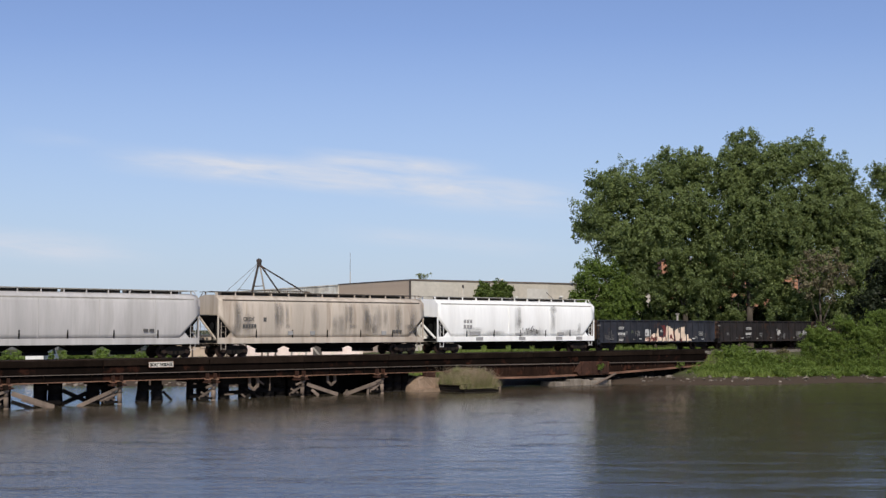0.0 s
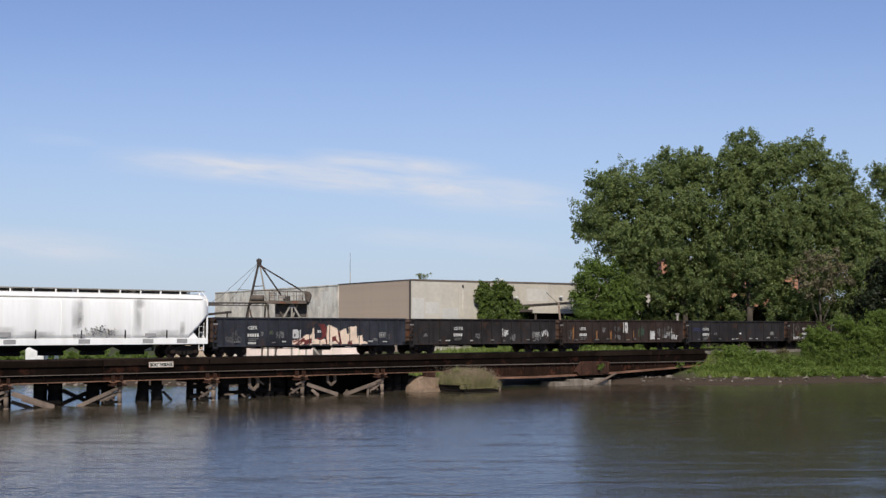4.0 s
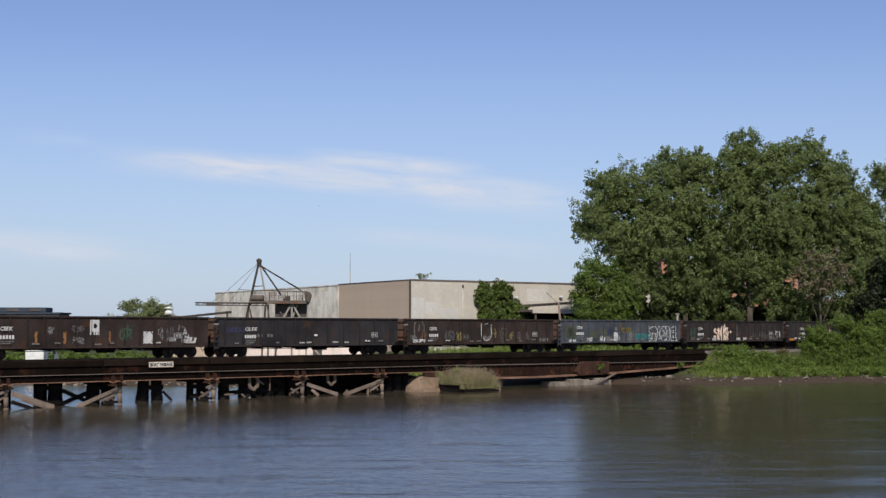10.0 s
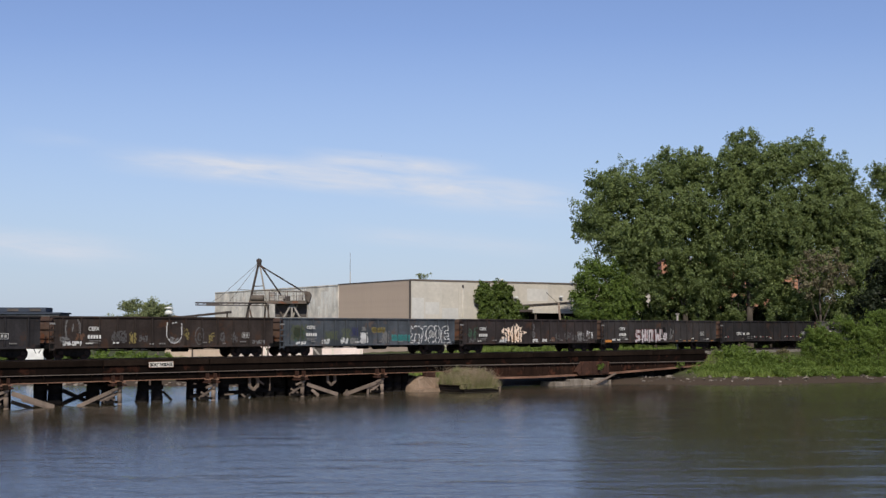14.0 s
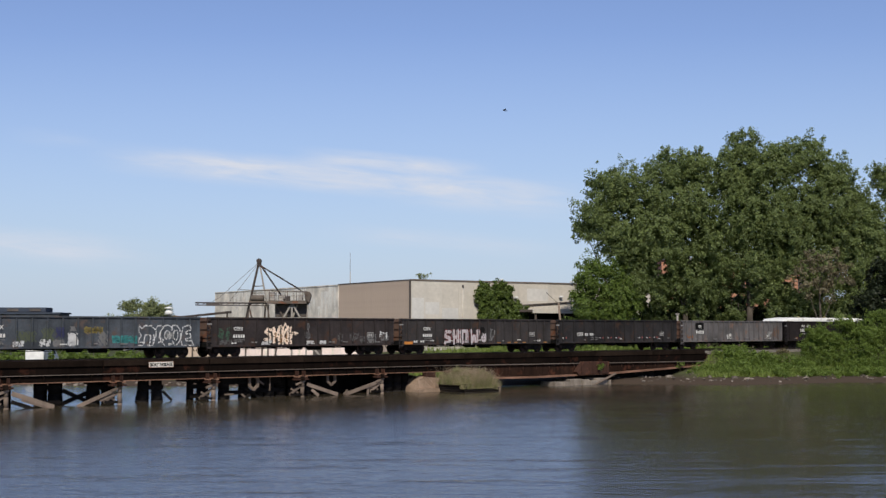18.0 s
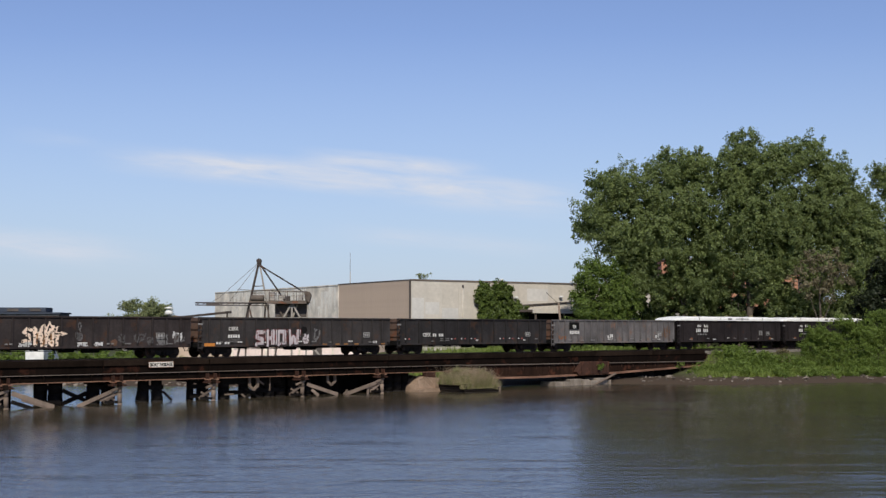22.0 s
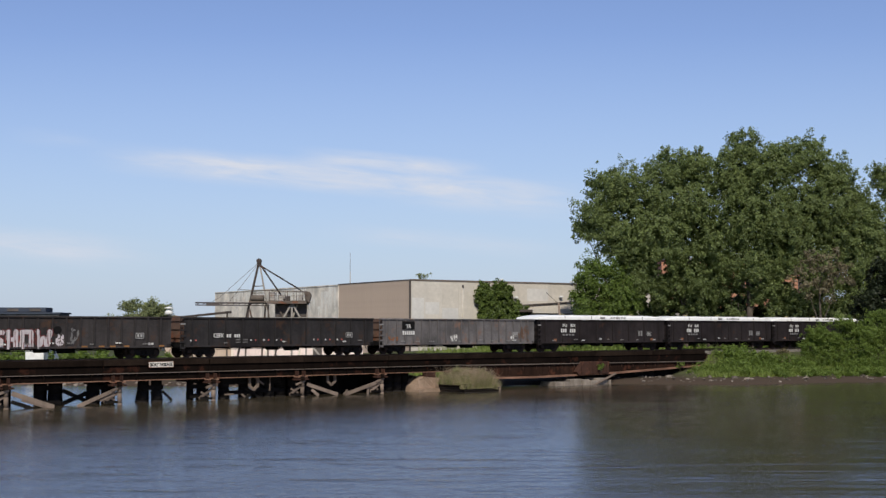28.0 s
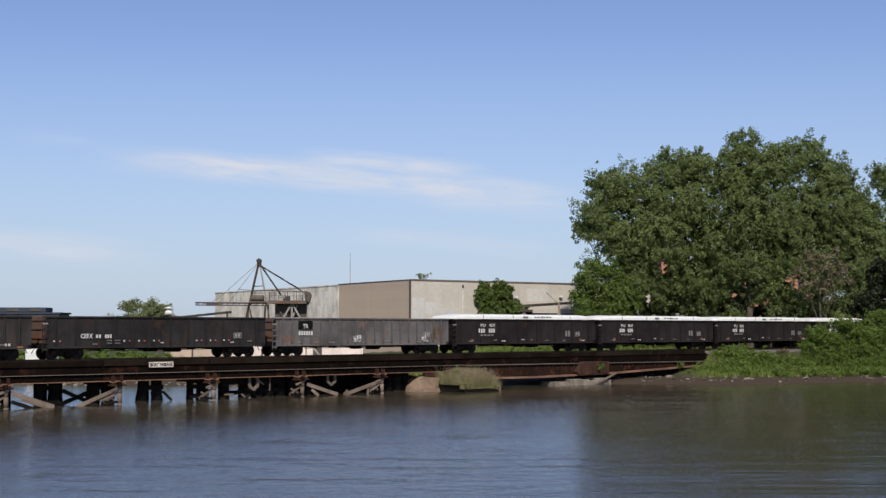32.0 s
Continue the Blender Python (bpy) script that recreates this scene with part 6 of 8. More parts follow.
    spray(car, "graffiti_tag", -e + 0.85, 0.9, 1.3, 0.35, strokes(tag_strokes(75, 1.3, 0.35, 4), 0.05), G_WHITE, "worn white spray tag near the sill", xs)
    tall_loop = arc(0.25, 0.8, 0.12, 0.55, 100, 260, 8) + arc(0.95, 0.8, 0.14, 0.6, -80, 80, 8) + [(0.6, 0.7, 0.65, 1.1)]
    spray(car, "graffiti_loop", -e + 0.95, 1.2, 1.4, 1.5, strokes(tall_loop, 0.045, 0.02), G_GREY, "tall worn loop tag", xs, 0.04)
    cup = arc(0.7, 0.75, 0.60, 0.70, 150, 390, 16) + [(0.12, 1.1, 0.16, 1.45), (1.28, 1.1, 1.26, 1.4), (0.55, 1.42, 0.85, 1.48)]
    spray(car, "graffiti_loop", -e + 8.27, 0.98, 1.5, 1.6, strokes(cup, 0.038, 0.05), G_WHITE, "large white cup-shaped tag", xs, 0.04)
    spray(car, "graffiti_tag", -e + 8.55, 0.95, 0.9, 0.55, strokes(tag_strokes(72, 0.9, 0.55, 2), 0.05), G_GREY, "white scribble inside the tag", xs)
    spray(car, "graffiti_loop", -e + 10.4, 0.85, 1.3, 1.4, strokes(arc(0.55, 0.66, 0.34, 0.58, 30, 380, 14) + arc(0.55, 0.6, 0.13, 0.25, 0, 300, 8), 0.04, 0.08), G_FADED, "worn oval tag", xs, 0.04)
    small_stencils(car, e, 5)

    car, xs, e = g(106.87, 124.05, (0.058, 0.065, 0.074), "faded blue-grey gondola car with white outline graffiti", 16)
    marks(car, -e + 2.3, 2.25, "CEFX")
    for x, z, w, h, sd, k, m in ((1.2, 1.0, 1.0, 1.2, 57, 2, G_GREEN), (1.4, 0.82, 0.9, 0.3, 51, 4, G_WHITE), (3.75, 0.85, 0.75, 0.42, 52, 3, G_WHITE), (5.5, 0.85, 0.75, 0.5, 58, 3, G_WHITE), (7.45, 0.88, 0.7, 0.5, 61, 3, G_WHITE), (8.5, 1.68, 1.4, 0.5, 53, 4, G_YELLOW), (8.5, 1.72, 1.3, 0.45, 59, 4, G_YELLOW),
                                 (10.5, 1.02, 1.85, 0.58, 55, 7, G_TEAL), (10.5, 1.06, 1.85, 0.5, 56, 6, G_TEAL)):
        spray(car, "graffiti_tag", -e + x, z, w, h, strokes(tag_strokes(sd, w, h, k), 0.06), m, "coloured spray tag", xs)
    for x, z, w, h, d, sd in ((0.85, 1.05, 1.6, 1.35, 0.35, 11), (1.1, 1.3, 0.9, 1.0, 0.5, 15), (3.9, 1.15, 1.4, 0.75, 0.42, 12), (5.6, 1.2, 0.9, 0.9, 0.42, 13)):
        spray(car, "graffiti_blot", -e + x, z, w, h, blot(w, h, d, sd), G_OLIVE, "faded olive green spray haze", xs, 0.04)
    spray(car, "graffiti_blot", -e + 6.6, 1.45, 0.6, 0.7, blot(0.6, 0.7, 0.6, 14), G_BLUE, "dull blue spray haze", xs, 0.04)
    spray(car, "graffiti_blot", -e + 6.4, 0.85, 0.8, 0.5, blot(0.8, 0.5, 0.6, 1), G_GREY, "pale grey blot", xs, 0.04)
    spray(car, "graffiti_blot", -e + 7.4, 0.95, 0.65, 0.8, blot(0.65, 0.8, 0.62, 6), G_WHITE, "white blot", xs, 0.04)
    spray(car, "graffiti_blot", -e + 7.5, 1.85, 0.5, 0.35, blot(0.5, 0.35, 0.55, 7), G_GREY, "pale grey blot", xs, 0.04)
    spray(car, "graffiti_blot", -e + 9.5, 0.9, 0.7, 1.0, blot(0.7, 1.0, 0.5, 8), G_GREY, "pale grey blot", xs, 0.04)
    def line(*p):
        return [(*p[i], *p[i + 1]) for i in range(len(p) - 1)]
    big = line((0.02, 1.45), (0.22, 1.22), (0.5, 1.42), (0.95, 1.40), (1.25, 1.12), (1.42, 1.42), (1.75, 1.38))
    big += line((0.02, 1.4), (0.0, 1.0), (0.2, 0.72), (0.02, 0.5), (0.0, 0.08), (0.35, 0.05), (0.42, 0.5), (0.5, 0.78), (0.85, 0.74), (0.8, 0.3), (0.7, 0.05), (1.05, 0.02), (1.2, 0.45), (1.12, 0.78))
    big += line((1.3, 1.0), (1.28, 0.6), (1.05, 0.4)) + line((1.6, 0.95), (1.55, 0.6), (1.85, 0.4), (1.5, 0.25))
    big += arc(2.15, 0.72, 0.55, 0.72, 40, 300, 14) + arc(2.15, 0.75, 0.22, 0.30, -40, 260, 10) + arc(2.3, 0.6, 0.10, 0.14, 0, 360, 6)
    big += arc(2.65, 0.75, 0.55, 0.70, -80, 100, 12) + arc(2.78, 0.75, 0.16, 0.34, 0, 360, 8) + line((2.55, 1.44), (2.5, 1.1)) + line((2.7, 0.06), (2.55, 0.4))
    big += line((3.35, 1.30), (3.85, 1.46), (3.95, 1.12), (3.6, 1.0), (3.62, 0.82), (3.9, 0.84), (3.92, 0.56), (3.58, 0.52), (3.6, 0.34), (4.05, 0.38), (4.2, 0.04), (3.3, 0.04), (3.2, 0.5), (3.35, 1.30))
    spray(car, "graffiti_outline", -e + 12.45, 0.83, 4.4, 1.6, strokes(big, 0.036, 0.06), G_WHITE, "white outline graffiti lettering", xs, 0.035)
    small_stencils(car, e, 6)

    car, xs, e = g(124.6, 141.45, (0.033, 0.027, 0.026), "dark brown gondola car with a cream tag", 15)
    marks(car, -e + 2.1, 2.15, "CEFX")
    letters = line((0.75, 1.10), (0.45, 1.16), (0.25, 0.95), (0.62, 0.72), (0.6, 0.45), (0.2, 0.38)) + line((0.95, 1.2), (1.0, 0.15)) + line((1.0, 1.15), (1.3, 0.55), (1.4, 1.25), (1.45, 0.12))
    letters += line((1.65, 1.25), (1.7, 0.1)) + line((1.72, 0.6), (2.0, 1.1)) + line((1.75, 0.65), (2.1, 0.1)) + line((2.2, 1.3), (2.15, 0.1)) + line((2.2, 0.7), (2.5, 0.7), (2.45, 0.15))
    spray(car, "graffiti_piece", -e + 4.6, 0.84, 3.2, 1.7, strokes(letters, 0.105, 0.10), G_CREAM, "cream graffiti lettering", xs, 0.04)
    rays = line((1.2, 0.9), (1.55, 1.45), (1.75, 1.05), (1.95, 1.62), (2.15, 1.15), (2.5, 1.3), (2.35, 0.95), (3.1, 0.86), (2.4, 0.75)) + line((2.7, 0.95), (3.05, 0.86), (2.75, 0.75))
    spray(car, "graffiti_tag", -e + 4.6, 0.84, 3.2, 1.7, strokes(rays, 0.045, 0.06), G_CREAM, "cream spray strokes", xs, 0.04, 0.011)
    spray(car, "graffiti_shading", -e + 5.6, 0.9, 1.5, 0.9, strokes(line((0.1, 0.2), (0.15, 0.8)) + line((0.55, 0.1), (0.6, 0.7)) + line((1.1, 0.2), (1.05, 0.8)), 0.06, 0.15), G_AMBER, "amber shading in the lettering", xs, 0.04, 0.016)
    loop = arc(0.3, 1.25, 0.10, 0.22, 0, 360, 8) + line((0.3, 1.05), (0.42, 0.7)) + arc(0.28, 0.55, 0.22, 0.25, -150, 90, 8)
    spray(car, "graffiti_loop", -e + 8.3, 0.95, 0.8, 1.6, strokes(loop, 0.035, 0.08), G_GREY, "thin grey looping tag", xs, 0.04)
    for x, z, w, h, sd, k, m in ((0.8, 1.0, 1.2, 1.2, 60, 2, G_GREEN), (1.0, 0.85, 1.0, 0.4, 68, 3, G_FADED), (8.3, 1.2, 0.5, 0.8, 61, 1, G_FADED), (8.4, 0.82, 0.8, 0.35, 63, 4, G_WHITE), (4.5, 0.8, 0.6, 0.35, 64, 3, G_WHITE), (9.6, 0.84, 0.7, 0.35, 62, 3, G_WHITE), (15.4, 1.1, 0.8, 0.9, 76, 1, G_WHITE), (11.2, 1.0, 0.7, 0.8, 65, 1, G_FADED), (12.5, 1.0, 0.9, 0.9, 66, 1, G_FADED), (13.4, 0.9, 0.6, 0.6, 69, 1, G_FADED),
                                 (15.5, 0.9, 0.9, 1.2, 70, 1, G_GREY), (4.9, 0.85, 0.5, 0.4, 67, 2, G_WHITE)):
        spray(car, "graffiti_tag", -e + x, z, w, h, strokes(tag_strokes(sd, w, h, k), 0.05), m, "grey spray tag", xs)
    spray(car, "graffiti_blot", -e + 14.2, 0.9, 0.8, 0.75, lambda u, v: blot(0.8, 0.75, 0.65, 9)(u, v) & (np.hypot(u - 0.28, v - 0.45) > 0.1) & (np.hypot(u - 0.55, v - 0.45) > 0.1), G_GREY, "white blot with two dark holes", xs, 0.04)
    spray(car, "graffiti_blot", -e + 10.8, 0.85, 0.5, 0.5, blot(0.5, 0.5, 0.55, 3), G_RUST, "rusty red blot", xs, 0.04)
    small_stencils(car, e, 7)

    car, xs, e = g(142.0, 159.2, (0.036, 0.032, 0.031), "dark grey gondola car with white and red SHOW graffiti", 17)
    marks(car, -e + 2.4, 2.15, "CEFX")
    S = line((0.85, 1.05), (0.35, 1.05), (0.3, 0.68), (0.78, 0.55), (0.78, 0.16), (0.25, 0.16))
    Hh = line((1.22, 0.12), (1.22, 1.12)) + line((1.72, 0.12), (1.72, 1.12)) + line((1.22, 0.62), (1.72, 0.62))
    O = line((2.1, 0.14), (2.1, 1.1), (2.72, 1.1), (2.72, 0.14), (2.1, 0.14))
    W = line((3.12, 1.12), (3.25, 0.14), (3.52, 0.7), (3.78, 0.14), (3.95, 1.12))
    every = S + Hh + O + W
    spray(car, "graffiti_letters", -e + 4.5, 0.72, 5.2, 1.5, lambda u, v: (seg_dist(u, v, every) < 0.145) & ((np.sin(u * 23 + 1) + 0.7 * np.sin(u * 41 + v * 3)) < 1.15), G_PINK, "white SHOW graffiti lettering", xs, 0.04)
    spray(car, "graffiti_shading", -e + 4.5, 0.72, 5.2, 1.5, lambda u, v: (seg_dist(u, v, every) < 0.145) & ((np.sin(u * 23 + 1) + 0.7 * np.sin(u * 41 + v * 3)) >= 1.15) & (v < 1.1), G_RED, "dark red streaks in the lettering", xs, 0.04)
    spray(car, "graffiti_outline", -e + 4.35, 0.70, 5.0, 1.6, lambda u, v: (seg_dist(u - 0.15, v - 0.02, every) < 0.20) & (seg_dist(u - 0.15, v - 0.02, every) >= 0.145) & (np.sin(u * 7 + v * 9) > -0.5), G_RED, "dark red lettering outline", xs, 0.04)
    spray(car, "graffiti_dot", -e + 8.62, 1.62, 0.7, 0.6, lambda u, v: np.hypot(u - 0.35, v - 0.3) < 0.28, M_UNDER, "black painted dot", xs, 0.04, 0.012)
    spray(car, "graffiti_tag", -e + 8.85, 0.8, 0.6, 0.9, strokes(tag_strokes(73, 0.6, 0.9, 1), 0.08), G_PINK, "white spray tag", xs)
    spray(car, "graffiti_tag", -e + 9.85, 0.95, 0.7, 1.1, strokes(tag_strokes(71, 0.8, 1.3, 1), 0.05), G_GREY, "grey spray tag", xs)
    part("orange_patch", box(B(), -e + 0.45, -e + 1.3, -SIDE - 0.104, -SIDE - 0.098, 0.78, 1.0), G_BRIGHT, car, "bright orange sill patch")
    for x in (10.6, 11.8, 12.6, 13.6, 16.2):
        part("orange_patch", box(B(), -e + x, -e + x + 0.4, -SIDE - 0.104, -SIDE - 0.098, 0.80, 0.90), G_AMBER, car, "worn orange sill patch")
    for x in (1.4, 2.1, 15.4):
        bar_rows(car, -e + x, 0.92, 0.45, 0.16, 2, M_MARK, "small white stencil", -SIDE - 0.108)
    small_stencils(car, e, 8, 9)

    car, xs, e = g(159.9, 176.8, (0.024, 0.022, 0.022), "plain black gondola car with white stencils", 12)
    lettering("reporting_mark", "CEFX", 0.30, M_MARK, car, pose(-e + 2.55, -SIDE - 0.108, 1.40, 90), "white reporting mark", width=0.85)
    bar_rows(car, -e + 2.55 + 1.08, 1.40, 0.42, 0.24, 2, y=-SIDE - 0.105)
    bar_rows(car, -e + 2.55 + 1.72, 1.40, 0.52, 0.24, 3, y=-SIDE - 0.105)
    for i, x in enumerate((0.7, 1.1, 5.6, 6.0, 6.7, 7.1, 7.8, 8.2, 11.1, 11.5, 12.2, 12.6, 13.3, 13.7)):
        part("reflector_dot", box(B(), -e + x, -e + x + 0.11, -SIDE - 0.108, -SIDE - 0.1, 1.16, 1.26), M_MARK if i % 2 == 0 else G_CORAL, car, "small reflector dot")
    for x, z in ((5.0, 1.2), (4.4, 1.2), (4.4, 1.02), (5.0, 1.02), (15.3, 1.1)):
        bar_rows(car, -e + x, z, 0.4, 0.08, 4, M_FADED, "small faded stencil", -SIDE - 0.108)
    small_stencils(car, e, 9, 3)

    car, xs, e = g(177.4, 194.55, (0.105, 0.097, 0.095), "weathered grey gondola car with dark stencil panel", 19)
    part("stencil_panel", box(B(), -e + 2.2, -e + 3.5, -SIDE - 0.104, -SIDE - 0.098, 2.0, 2.62), M_UNDER, car, "black stencil panel")
    lettering("reporting_mark", "TR", 0.3, M_MARK, car, pose(-e + 2.6, -SIDE - 0.112, 2.08, 90), "white reporting mark")
    bar_rows(car, -e + 2.25, 1.55, 1.3, 0.30, 6, y=-SIDE - 0.108)
    for x, z, w, h, sd, k, m in ((0.8, 1.0, 1.2, 0.5, 80, 2, G_ORANGE), (7.4, 1.0, 0.8, 0.6, 82, 2, M_MARK), (15.2, 1.0, 1.2, 1.2, 81, 3, G_RUST), (15.3, 1.5, 1.0, 0.8, 83, 2, G_RUST), (14.2, 1.05, 0.4, 0.5, 84, 1, M_MARK)):
        spray(car, "graffiti_tag", -e + x, z, w, h, strokes(tag_strokes(sd, w, h, k), 0.04), m, "faint spray tag", xs)
    small_stencils(car, e, 10, 9)

    cov = car_paint("covered_gondola_black", (0.021, 0.017, 0.017), 0.14)
    for i, (a, b) in enumerate(((195.0, 212.3), (212.8, 229.85), (230.2, 247.4), (247.9, 265.0))):
        car, xs, e = gondola(a, b, cov, "clean black gondola car under a white arched cover", 8, cover=True, rust_end=False, post_w=0.06)
        lettering("reporting_mark", "FU   RX", 0.26, M_MARK, car, pose(-e + 3.0, -SIDE - 0.108, 2.2, 90), "white reporting mark", width=1.7)
        bar_rows(car, -e + 2.8, 1.7, 0.78, 0.34, 3, y=-SIDE - 0.105)
        bar_rows(car, -e + 3.95, 1.7, 0.78, 0.34, 3, y=-SIDE - 0.105)
        bar_rows(car, -e + 3.0, 1.42, 1.6, 0.14, 4, M_FADED, "small grey stencils", -SIDE - 0.105)
        bar_rows(car, e - 4.0, 1.35, 0.7, 0.5, 2, M_FADED, "grey stencil block", -SIDE - 0.105)
        for x in (1.9, 2 * e - 2.2):
            part("reflector", box(B(), -e + x, -e + x + 0.35, -SIDE - 0.095, -SIDE - 0.088, 0.92, 1.15), G_ORANGE, car, "dull orange reflector")
        small_stencils(car, e, 90, 8)


build_train()


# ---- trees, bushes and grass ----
VIEW_GAPS = ((25.6, 12.4, 0.7, 1.1), (28.9, 13.2, 0.3, 0.5), (41.4, 10.2, 0.55, 1.3), (34.0, 9.0, 0.5, 0.35), (23.9, 8.6, 0.35, 1.0))      # openings cut along the camera's sight lines: place at y 145 and half size


def tree(name, x, y, base, height, lobes, n_m3, size, mat, label, seed, trunk_r=0.5, lean=0.0, clump=0.78, per=92, group=""):
    """lobes are (dx, dy, z, rx, ry, rz) from the foot of the trunk."""
    rng = np.random.default_rng(seed)
    tr = thing(name, pose(x, y, base), label, "tree" if "tree" in name else "bush", group)
    bm = B()
    r = random.Random(seed)
    p, rad, segs = Vector((0, 0, -0.4)), trunk_r * 1.25, 6
    spine = [p.copy()]
    for k in range(segs):
        q = p + Vector((lean + r.uniform(-0.3, 0.3) * trunk_r, r.uniform(-0.3, 0.3) * trunk_r, height * 0.72 / segs))
        tube(bm, p, q, rad, rad * 0.8, 9)
        p, rad = q, rad * 0.8
        spine.append(p.copy())
    part("trunk", bm, M_BARK, tr, "rough grey-brown trunk")
    for lx, ly, lz, rx, ry, rz in lobes:
        bm = B()
        k = min(len(spine) - 2, max(0, int((lz * 0.55) / (height * 0.72) * segs)))
        a = spine[k]
        b = Vector((lx, ly, lz))
        mid = a.lerp(b, 0.5) + Vector((r.uniform(-.4, .4) * min(1, height / 4), r.uniform(-.4, .4) * min(1, height / 4), -0.08 * (b - a).length))
        r0 = trunk_r * 0.45 * (0.85 ** k)
        tube(bm, a, mid, r0, r0 * 0.65, 7)
        tube(bm, mid, b, r0 * 0.65, r0 * 0.25, 7)
        for j in range(5):
            c = b + Vector((r.uniform(-rx, rx), r.uniform(-ry, ry), r.uniform(-rz * .5, rz))) * 0.75
            tube(bm, mid.lerp(b, r.uniform(0.2, 1)), c, r0 * 0.25, r0 * 0.06, 5)
        part("limb", bm, M_BARK, tr)
    if height > 9.5 or name in ("bank_bush", "vine_bush"):          # loose sprays all through, and boughs that stand out of the outline
        boughs = []
        for lx, ly, lz, rx, ry, rz in lobes:
            for _ in range(7):
                d = Vector((r.gauss(0, 1), r.gauss(0, 1), r.gauss(0, 1))).normalized()
                k, q = r.uniform(0.70, 0.98), r.uniform(0.20, 0.34)
                boughs.append((lx + d.x * rx * k, ly + d.y * ry * k, lz + d.z * rz * k, rx * q, ry * q, rz * q * r.uniform(0.8, 1.25)))
        C, O = clumps(rng, [(b[0], b[1], b[2], b[3] * 1.04, b[4], b[5] * 1.02) for b in lobes] + boughs, n_m3 * 2.4, clump * 0.5, max(10, int(per * 0.28)), 0.6)
        size *= 0.98
    else:
        C, O = clumps(rng, lobes, n_m3, clump, per)
    P = C + np.array([x, y, base])
    keep = np.ones(len(P), bool)
    # scaled by distance from the camera, so each gap follows a sight line
    for gx, gz, gw, gh in VIEW_GAPS:
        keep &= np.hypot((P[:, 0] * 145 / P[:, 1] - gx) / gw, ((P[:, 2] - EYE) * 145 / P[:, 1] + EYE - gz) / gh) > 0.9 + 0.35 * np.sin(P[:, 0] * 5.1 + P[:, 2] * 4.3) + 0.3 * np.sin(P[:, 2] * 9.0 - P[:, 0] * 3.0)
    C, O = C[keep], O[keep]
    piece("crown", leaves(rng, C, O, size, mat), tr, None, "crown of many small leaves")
    return tr


def grass_patch(name, pts, h0, h1, mat, label, seed, blade=0.05):
    """Upright bent blades at the (x, y, z) feet."""
    rng = np.random.default_rng(seed)
    n = len(pts)
    h = rng.uniform(h0, h1, n)[:, None]
    a = rng.uniform(0, 2 * np.pi, n)
    side = np.stack([np.cos(a), np.sin(a), np.zeros(n)], -1) * blade * rng.uniform(0.6, 1.4, (n, 1))
    bend = np.stack([rng.normal(0, 0.28, n), rng.normal(0, 0.28, n), np.ones(n)], -1)
    mid = pts + bend * h * 0.5
    tip = pts + bend * h * np.array([1.25, 1.25, 0.97])
    V = np.stack([pts - side, pts + side, mid + side * 0.7, mid - side * 0.7], axis=1)
    V2 = np.stack([mid - side * 0.7, mid + side * 0.7, tip + side * 0.12, tip - side * 0.12], axis=1)
    me = quads_mesh(name, np.concatenate([V, V2]), mat)
    return tagged(new(name, me), label, "grass", kind="stuff")


